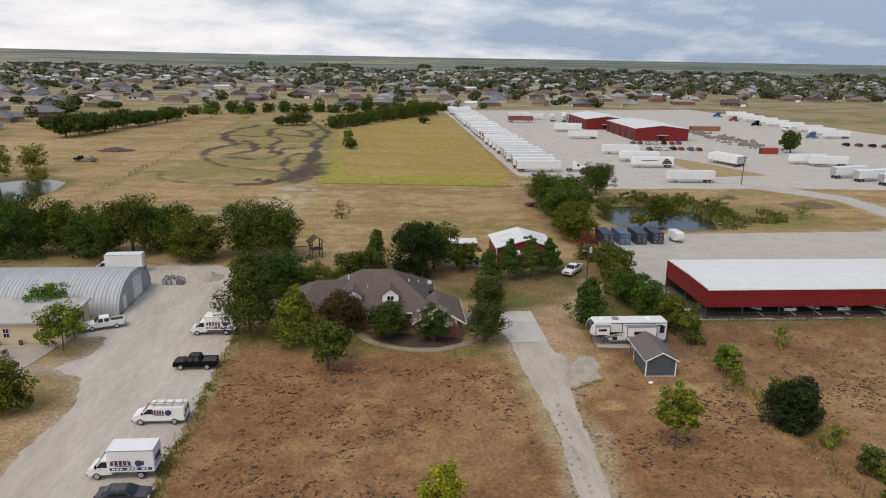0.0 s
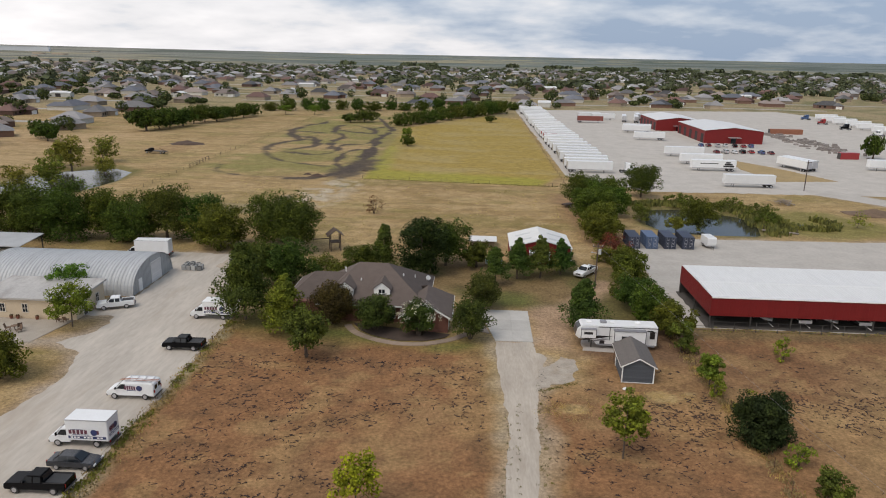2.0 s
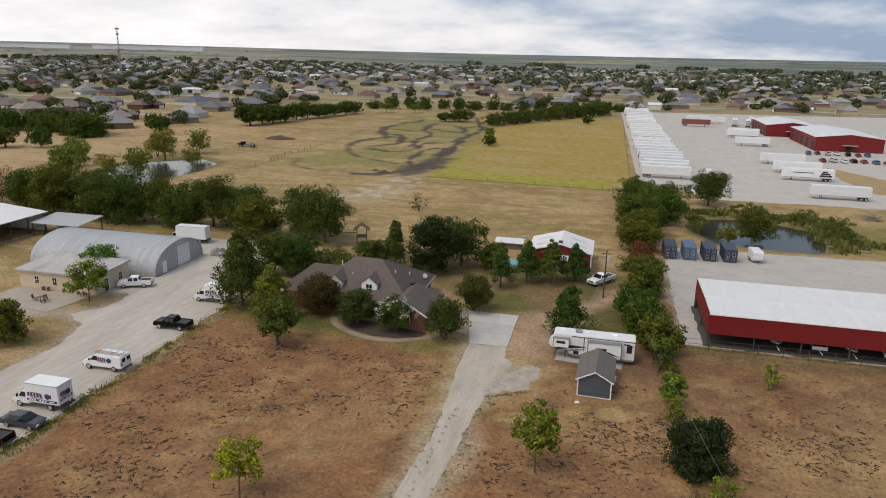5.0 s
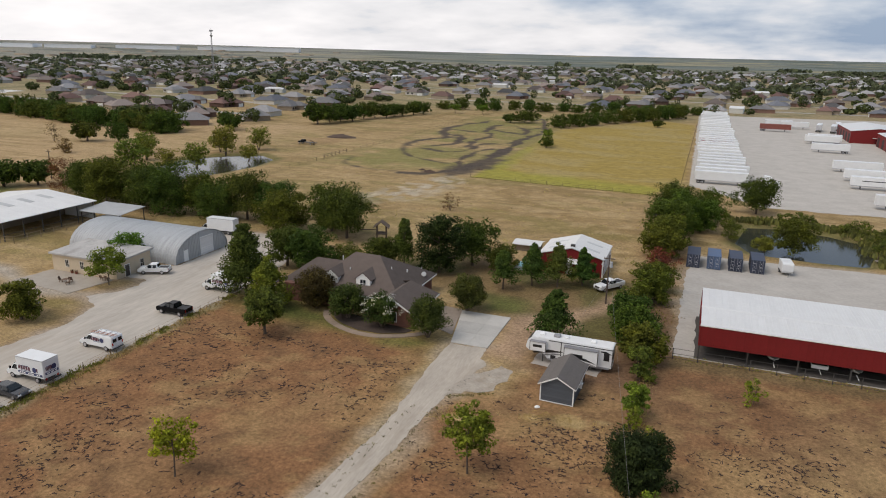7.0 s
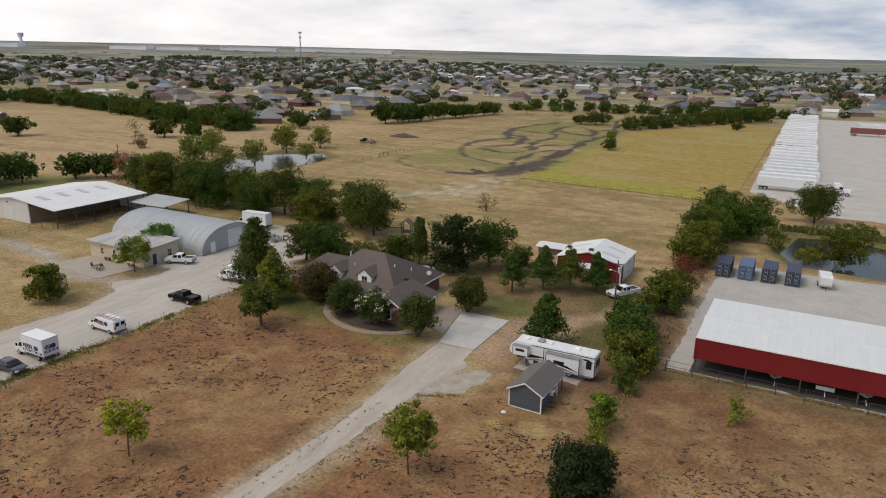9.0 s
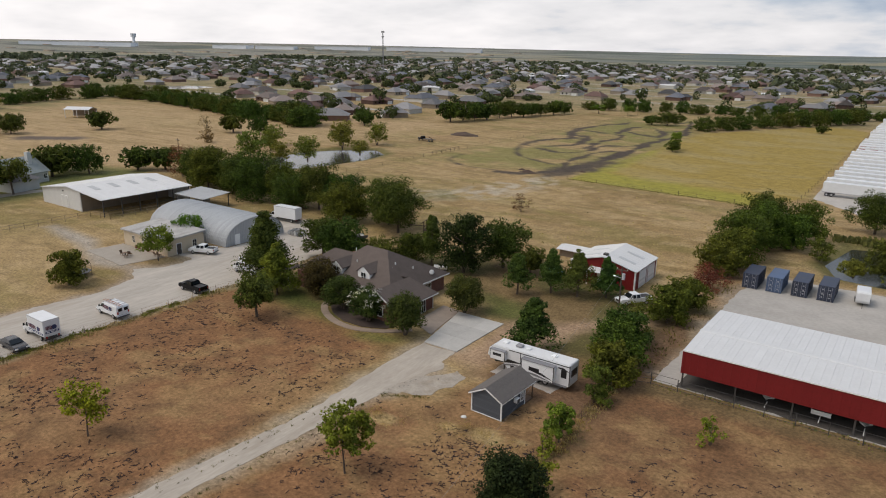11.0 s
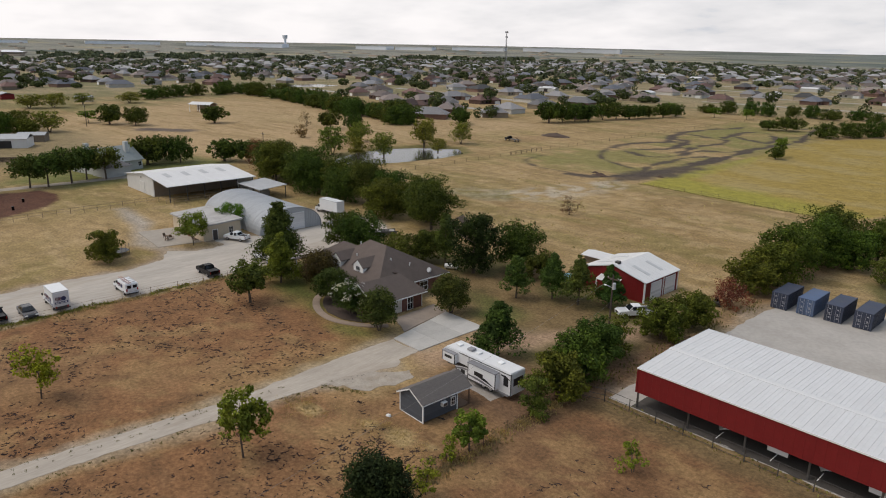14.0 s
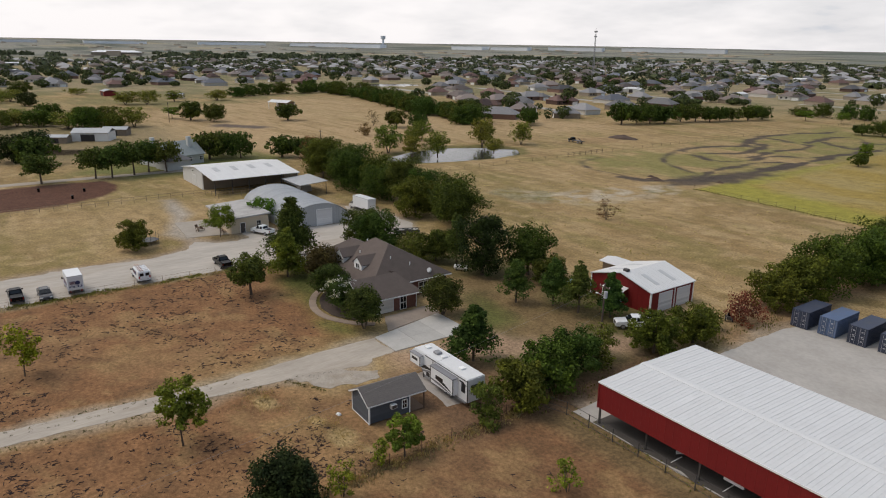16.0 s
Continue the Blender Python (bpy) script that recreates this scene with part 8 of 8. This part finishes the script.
bt = thing("white_bag", 33.4, 78.2, 20, "crumpled white bag on the ground", "bag")
part("bag", bx(-0.35, 0.35, -0.25, 0.25, -0.04, 0.25, bevel=0.08, seg=2, top=(-0.2, 0.22, -0.15, 0.12)), TRIM(), bt)

# ---- farther farm buildings ----
fh = thing("farmhouse", -143, 108, 15, "farmhouse with grey-green metal gables and pale chimneys", "house")
gm = mat("grey_green_metal", (0.25, 0.28, 0.27), 0.5, var=0.1)
pal = mat("pale_siding", (0.5, 0.5, 0.47), 0.8, var=0.06)
part("wall", prism([(-6, -0.2), (6, -0.2), (6, 3.2), (0, 6.8), (-6, 3.2)], -8, 8), pal, fh)
for s in (1, -1):
    part("roof", face_mesh(bmesh.new(), [(s * 6.5, -8.5, 3.0), (s * 6.5, 8.5, 3.0), (0, 8.5, 7.1), (0, -8.5, 7.1)], 0.14), gm, fh)
    part("chimney", bx(s * 2.5 - 0.6, s * 2.5 + 0.6, s * 5 - 0.6, s * 5 + 0.6, 4.5, 8.6), pal, fh)
part("garage_wall", bx(6, 13, -9, -1, -0.2, 2.9), pal, fh)
part("garage_roof", bx(5.8, 13.6, -9.6, -0.4, 2.9, 5.0, top=(8.5, 11, -5.5, -4.5)), GREYSH, fh)
for y_ in (-4, 0, 4):
    window(fh, 6.02, y_ + 3, 1.0, 1.1, 1.3, "y", 1)
window(fh, -2, -8.02, 1.0, 1.2, 1.4, "x", -1)
window(fh, 2, -8.02, 1.0, 1.2, 1.4, "x", -1)


def metal_shed(x, y, rz, L, W, H, roofm, wallm, label, open_=False):
    t = thing("metal_shed", x, y, rz, label, "shed", "farm sheds")
    if open_:
        for a in (-L / 2 + 0.3, 0, L / 2 - 0.3):
            for b_ in (-W / 2 + 0.3, W / 2 - 0.3):
                part("post", bx(a - 0.1, a + 0.1, b_ - 0.1, b_ + 0.1, -0.1, H), TRIM(), t)
        part("back_wall", bx(-L / 2, L / 2, W / 2 - 0.1, W / 2, 0.4, H), wallm, t)
    else:
        part("wall", bx(-L / 2, L / 2, -W / 2, W / 2, -0.1, H), wallm, t)
        # the doorway's inner shade is a flat dark panel on the wall
        part("opening", bx(-L / 4, L / 8, -W / 2 - 0.04, -W / 2, 0, H * 0.8), mat("dark_bay", (0.035, 0.03, 0.03), 0.8), t)
    for s in (1, -1):
        part("roof", face_mesh(bmesh.new(), [(-L / 2 - 0.3, s * (W / 2 + 0.3), H), (L / 2 + 0.3, s * (W / 2 + 0.3), H), (L / 2 + 0.3, 0, H + W * 0.16), (-L / 2 - 0.3, 0, H + W * 0.16)], 0.1), roofm, t)
    return t


metal_shed(-216, 97, 62, 14, 9, 3.4, GALV(), WROOF(), "pale metal shed with dark opening")
metal_shed(-229, 108, 60, 10, 6, 2.6, GALV(), mat("stall_boards", (0.10, 0.08, 0.065), 0.9), "low grey shed among sheds and clutter")
metal_shed(-214, 84, 60, 8, 5, 2.4, GALV(), mat("stall_boards", (0.10, 0.08, 0.065), 0.9), "low grey shed among sheds and clutter")
metal_shed(-310, 217, 30, 14, 8, 4.4, WROOF(), mat("stall_boards", (0.10, 0.08, 0.065), 0.9), "open white-roofed shelter in the pasture", True)
metal_shed(-470, 150, 0, 14, 8, 3.4, GALV(), REDMETAL(), "small red shed far in the pasture")
metal_shed(-420, 185, 60, 10, 7, 3.0, GALV(), STUCCO, "small pale shed far in the pasture")
fence("board_fence", [(-182, 70), (-176, 86), (-168, 98), (-176, 112)], 3.0, 1.9, "dark board fence round the farmyard", (0.95, 0.8, 0.65, 0.5, 0.35, 0.2), 0.08, OLDW, 0.13)

# ---- the town ----
TW = [mat("town_brick", (0.16, 0.095, 0.072), 0.9, var=0.2, rnd=0.4), mat("town_tan", (0.33, 0.27, 0.20), 0.9, var=0.15, rnd=0.3), mat("town_pale", (0.46, 0.44, 0.40), 0.9, var=0.12, rnd=0.2)]
TR = [mat("town_roof_grey", (0.18, 0.175, 0.175), 0.9, var=0.15, rnd=0.5), mat("town_roof_brown", (0.16, 0.13, 0.115), 0.9, var=0.15, rnd=0.5), mat("town_roof_slate", (0.10, 0.105, 0.12), 0.9, var=0.15, rnd=0.4), mat("town_roof_red", (0.115, 0.066, 0.055), 0.9, var=0.15, rnd=0.4)]


def hip(bm, x0, x1, y0, y1, z0, z1, o=0.6):
    """A hip roof over a rectangle, ridge along its longer side."""
    x0, x1, y0, y1 = x0 - o, x1 + o, y0 - o, y1 + o
    w_, d_ = x1 - x0, y1 - y0
    if w_ >= d_:
        top = (x0 + d_ * 0.48, x1 - d_ * 0.48, (y0 + y1) / 2 - 0.05, (y0 + y1) / 2 + 0.05)
    else:
        top = ((x0 + x1) / 2 - 0.05, (x0 + x1) / 2 + 0.05, y0 + w_ * 0.48, y1 - w_ * 0.48)
    return box(bm, x0, x1, y0, y1, z0, z1, top)


def town_house(x, y, rz, v):
    r_ = random.Random(v)
    w_, d_ = r_.uniform(15, 21), r_.uniform(10, 13)
    t = thing("house", x, y, rz, ("brick", "tan brick", "pale sided")[v % 3] + " suburban house with " + ("grey", "brown", "slate", "reddish")[v % 4] + " hipped roof", "house", "houses of the town")
    wm, rm = TW[v % 3], TR[v % 4]
    part("wall", bx(-w_ / 2, w_ / 2, -d_ / 2, d_ / 2, -0.1, 2.9), wm, t)
    part("wing", bx(w_ / 2 - 7, w_ / 2, -d_ / 2 - 4.5, -d_ / 2, -0.1, 2.8), wm, t)
    part("roof", hip(bmesh.new(), -w_ / 2, w_ / 2, -d_ / 2, d_ / 2, 2.8, 6.4), rm, t)
    part("wing_roof", hip(bmesh.new(), w_ / 2 - 7, w_ / 2, -d_ / 2 - 4.5, 1, 2.75, 5.2), rm, t)
    part("garage_door", bx(w_ / 2 - 6, w_ / 2 - 1.2, -d_ / 2 - 4.58, -d_ / 2 - 4.5, 0, 2.2), TRIM(), t)
    for xx in (-w_ / 2 + 2.5, -w_ / 2 + 6.5):
        part("window", bx(xx - 0.8, xx + 0.8, -d_ / 2 - 0.06, -d_ / 2, 0.8, 2.2), glass_mat(), t)
    if v % 2:
        part("chimney", bx(-w_ / 4, -w_ / 4 + 1.0, 0.5, 1.5, 3.5, 7.2), wm, t)
    return t


hr = random.Random(42)
lots = []
for i in range(-34, 30):
    for j in range(2, 46):
        x = i * 44 + hr.uniform(-9, 9) + (j % 2) * 16
        y = j * 42 + hr.uniform(-7, 7) + 10 * math.sin(i * 0.35)
        d_ = math.hypot(x, y)
        if x > -200:
            ok = y > 545 + max(0, x - 60) * 0.28
        elif x > -560:
            ok = y > 352 - (x + 200) * 0.06 and not (-560 < x < -480 and 370 < y < 470) and not (x < -380 and y < 400)
        else:
            ok = y > 60 and d_ > 600
        if -140 < x < -30 and y < 600:
            ok = False
        if ok and d_ < 1950 and hr.uniform(0, 1) > 0.22 + max(0, (d_ - 900)) * 0.00015:
            lots.append((d_, x, y, hr.choice((0, 90, 180, 270)) + hr.uniform(-14, 14), hr.randrange(10)))
for x, y in ((-206, 302), (-258, 332), (-192, 342), (-262, 368), (-226, 334), (-300, 352), (-160, 372)):
    lots.append((math.hypot(x, y), x, y, hr.uniform(0, 360), hr.randrange(10)))
lots.sort()
TEMPL = {}
for d_, x, y, rz, v in lots[:290]:
    if v not in TEMPL:
        TEMPL[v] = town_house(x, y, rz, v)
    else:
        copy_thing(TEMPL[v], pose(x, y, 0, 0, 0, rz))
for k_, (nm, mats_, sel) in enumerate((("far_house_walls", TW[1], 0), ("far_house_roofs", TR[0], 1), ("far_house_roofs", TR[1], 2), ("far_house_roofs", mat("town_roof_pale", (0.36, 0.35, 0.34), 0.8, var=0.15, rnd=0.2), 3))):
    bm_v, bm_q = [], []
    for n_, (d_, x, y, rz, v) in enumerate(lots[290:]):
        if sel and (n_ % 3) != sel - 1:
            continue
        ca, sa = math.cos(radians(rz)), math.sin(radians(rz))
        w_, e_ = 9.0, 6.5
        pts = [(-w_, -e_), (w_, -e_), (w_, e_), (-w_, e_)]
        if sel == 0:
            ring = [(px_, py_, 0.0) for px_, py_ in pts] + [(px_, py_, 3.0) for px_, py_ in pts]
        else:
            ring = [(px_ * 1.07, py_ * 1.1, 2.9) for px_, py_ in pts] + [(-3.5, -0.1, 6.3), (3.5, -0.1, 6.3), (3.5, 0.1, 6.3), (-3.5, 0.1, 6.3)]
        k0 = len(bm_v)
        bm_v += [(x + a * ca - b_ * sa, y + a * sa + b_ * ca, c) for a, b_, c in ring]
        bm_q += [(k0 + a, k0 + b_, k0 + c, k0 + e__) for a, b_, c, e__ in ((0, 1, 5, 4), (1, 2, 6, 5), (2, 3, 7, 6), (3, 0, 4, 7), (4, 5, 6, 7))]
    tagged(new(nm, quadmesh(nm, bm_v, bm_q, mats_)), "walls of distant houses" if sel == 0 else "hipped roofs of distant houses", "houses", kind="stuff")
# pale metal barns and trailers between the houses
for i in range(64):
    d_, x, y, rz, v = lots[hr.randrange(20, min(len(lots), 620))]
    metal_shed(x + 16, y + 15, rz, hr.uniform(9, 18), hr.uniform(7, 11), hr.uniform(2.8, 4), WROOF(), mat("pale_siding", (0.5, 0.5, 0.47), 0.8), "white metal outbuilding between houses")

# town trees and far woods
tr_ = np.random.RandomState(17)
pts_near, pts_far = [], []
for d_, x, y, rz, v in lots:
    thick_ = float(fbm(np.array([x / 150]), np.array([y / 110]), 61, 3)[0])
    for q_ in range(int(1 + 9 * max(0.0, thick_ - 0.36) * tr_.uniform(0.6, 2.2))):
        p = (x + tr_.normal(0, 20), y + tr_.normal(0, 17), tr_.uniform(3.5, 10.0), tr_.uniform(2.2, 6.4))
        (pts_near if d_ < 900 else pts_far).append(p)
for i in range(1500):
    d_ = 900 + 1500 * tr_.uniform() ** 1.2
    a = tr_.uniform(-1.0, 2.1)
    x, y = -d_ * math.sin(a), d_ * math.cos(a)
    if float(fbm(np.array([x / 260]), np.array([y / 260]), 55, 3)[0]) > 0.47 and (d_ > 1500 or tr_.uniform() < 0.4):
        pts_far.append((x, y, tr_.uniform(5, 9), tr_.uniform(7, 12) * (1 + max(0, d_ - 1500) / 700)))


def canopy(name, pts, per, size, col, label, seed):
    r_ = np.random.RandomState(seed)
    P = np.array(pts)
    c = np.stack([P[:, 0], P[:, 1], P[:, 2] * 0.55 + far_z(P[:, 0], P[:, 1])], axis=1)
    k = len(c) * per
    cc = np.repeat(c, per, axis=0); R = np.repeat(P[:, 3], per); Hh = np.repeat(P[:, 2], per) * 0.46
    d = r_.normal(size=(k, 3)); d /= np.linalg.norm(d, axis=1)[:, None]
    p = cc + d * np.stack([R, R, Hh], axis=1) * (r_.uniform(0.5, 1.0, k) ** 0.5)[:, None]
    nrm = d + r_.normal(size=(k, 3)) * 0.4; nrm[:, 2] += 0.35; nrm /= np.linalg.norm(nrm, axis=1)[:, None]
    a = np.cross(nrm, r_.normal(size=(k, 3))); a /= np.linalg.norm(a, axis=1)[:, None] + 1e-9
    b = np.cross(nrm, a)
    s = (size * R * r_.uniform(0.7, 1.3, k))[:, None]
    v = np.stack([p - a * s, p - b * s * 0.8, p + a * s, p + b * s * 0.8], axis=1).reshape(-1, 3)
    ob = new(name, quadmesh(name, v, np.arange(len(v)).reshape(-1, 4), leaf_mat(name + "_leaves", col, 0.4)))
    return tagged(ob, label, "trees", kind="stuff")


canopy("town_trees", pts_near, 170, 0.18, (0.055, 0.072, 0.028), "dark green trees between the houses", 3)
# distant leaves get a paler, greyer base colour that carries the haze
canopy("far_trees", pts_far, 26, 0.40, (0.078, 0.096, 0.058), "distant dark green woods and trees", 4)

# pale concrete streets between the rows of houses
STREET = mat("street_concrete", (0.36, 0.34, 0.30), 0.9, var=0.1, scale=0.1, stain=0.4, stain_col=(0.25, 0.23, 0.2))
for k_, (sy, x0_, x1_) in enumerate(((588, -180, 300), (672, -330, 420), (756, -260, 120), (840, -480, 380), (966, -620, 300), (1092, -500, 520), (380, -470, -215), (462, -440, -190), (546, -560, -230))):
    bm = bmesh.new()
    rows_ = []
    for q_ in range(31):
        x = x0_ + (x1_ - x0_) * q_ / 30
        yc = sy + 10 * math.sin(x / 44 * 0.35) + 6 * math.sin(x / 90 + k_)
        rows_.append([bm.verts.new((x, yc - 4.0, 0.03)), bm.verts.new((x, yc + 4.0, 0.03))])
    for a, b_ in zip(rows_, rows_[1:]):
        bm.faces.new((a[0], b_[0], b_[1], a[1]))
    tagged(new("street", fin(bm, "street", STREET)), "pale concrete street between suburban houses", "street", kind="structure")


def far_hill_z(x, y):
    return float(far_z(np.array([x]), np.array([y]))[0])


# pale low sheds and yards of the far western country
sv, sq = [], []
sg = np.random.RandomState(29)
for i in range(130):
    d_ = sg.uniform(1900, 4300)
    a = radians(sg.uniform(26, 95))
    x, y = -d_ * math.sin(a), d_ * math.cos(a)
    l_, w_, h_ = sg.uniform(14, 60), sg.uniform(10, 30), sg.uniform(3, 6)
    zb = far_hill_z(x, y)
    k0 = len(sv)
    sv += [(x + p * l_ / 2, y + q * w_ / 2, zb + z) for z in (-2, h_) for p, q in ((-1, -1), (1, -1), (1, 1), (-1, 1))]
    sq += [(k0 + p, k0 + q, k0 + r_, k0 + t_) for p, q, r_, t_ in ((0, 1, 5, 4), (1, 2, 6, 5), (2, 3, 7, 6), (3, 0, 4, 7), (4, 5, 6, 7))]
tagged(new("far_sheds", quadmesh("far_sheds", sv, sq, TW[1])), "pale low sheds in the far country", "buildings", kind="stuff")

# tall mast, water tower, warehouses and school on the skyline
mast = thing("radio_mast", -510, 706, 0, "tall thin lattice radio mast with antennas", "radio mast")
mast.scale = (1, 1, 1.09)
mm_ = mat("mast_grey", (0.25, 0.25, 0.26), 0.6, var=0.1)
for i in range(3):
    a = i * 2 * math.pi / 3
    part("leg", rod((1.6 * math.cos(a), 1.6 * math.sin(a), 0), (0.5 * math.cos(a), 0.5 * math.sin(a), 53), 0.24, 0.12, 6), mm_, mast)
bm = bmesh.new()
for i in range(26):
    z0, z1 = i * 2.04, (i + 1) * 2.04
    for j in range(3):
        a, b_ = j * 2 * math.pi / 3, (j + 1) * 2 * math.pi / 3
        r0, r1 = 1.6 - 1.1 * z0 / 53, 1.6 - 1.1 * z1 / 53
        rod((r0 * math.cos(a), r0 * math.sin(a), z0), (r1 * math.cos(b_), r1 * math.sin(b_), z1), 0.12, 0.12, 4, bm)
part("bracing", bm, mm_, mast)
part("top_antennas", bx(-2.2, 2.2, -0.5, 0.5, 51.6, 53.4), mm_, mast)
part("lower_antennas", bx(-1.6, 1.6, -0.5, 0.5, 46.5, 48), mm_, mast)
part("spike", rod((0, 0, 53), (0, 0, 56), 0.08), mm_, mast)
wt = thing("water_tower", -3352, 2101, 0, "pale water tower far on the skyline", "water tower", z=far_hill_z(-3352, 2101) + 4)
wm_ = mat("tower_pale", (0.66, 0.68, 0.70), 0.6, var=0.08)
part("stem", rod((0, 0, -12), (0, 0, 46), 6.5, 6.5, 16), wm_, wt)
part("tank", rod((0, 0, 44), (0, 0, 60), 13, 14, 20), wm_, wt)
part("tank_base", rod((0, 0, 40), (0, 0, 44), 7, 13, 20), wm_, wt)
wh_m = mat("warehouse_white", (0.82, 0.82, 0.82), 0.6, var=0.05, scale=0.02)


def warehouse(a, b_, z0, h_):
    ax, ay = a; bx_, by_ = b_
    L = math.hypot(bx_ - ax, by_ - ay)
    t = thing("warehouse", ax, ay, math.degrees(math.atan2(by_ - ay, bx_ - ax)), "long white warehouse far on the skyline", "warehouse", "skyline warehouses", z=z0)
    part("wall", bx(0, L, 0, 120, -12, h_), wh_m, t)
    part("roof_edge", bx(-1, L + 1, -1.5, 121, h_, h_ + 1.5), WROOF(), t)


for a, b_, h_ in (((-2480, 3060), (-2020, 3300), 17), ((-2760, 2790), (-2520, 2950), 15), ((-2900, 2500), (-2740, 2620), 15), ((-3050, 2350), (-2900, 2440), 16), ((-3700, 1700), (-3300, 2050), 14), ((-3900, 1250), (-3800, 1600), 13), ((-4000, 700), (-3960, 1000), 12), ((-4100, 250), (-4080, 500), 12)):
    warehouse(a, b_, far_hill_z(*a) + 2, h_ * 0.9)
sc_ = thing("school", -2050, 470, 70, "low tan school building with pale roofs", "school")
part("wall", bx(-60, 60, -30, 30, -1, 9), TW[1], sc_)
part("roof", bx(-62, 62, -32, 32, 9, 14, top=(-45, 45, -12, 12)), wh_m, sc_)
part("hall", bx(-20, 15, -40, -30, -1, 13), TW[1], sc_)
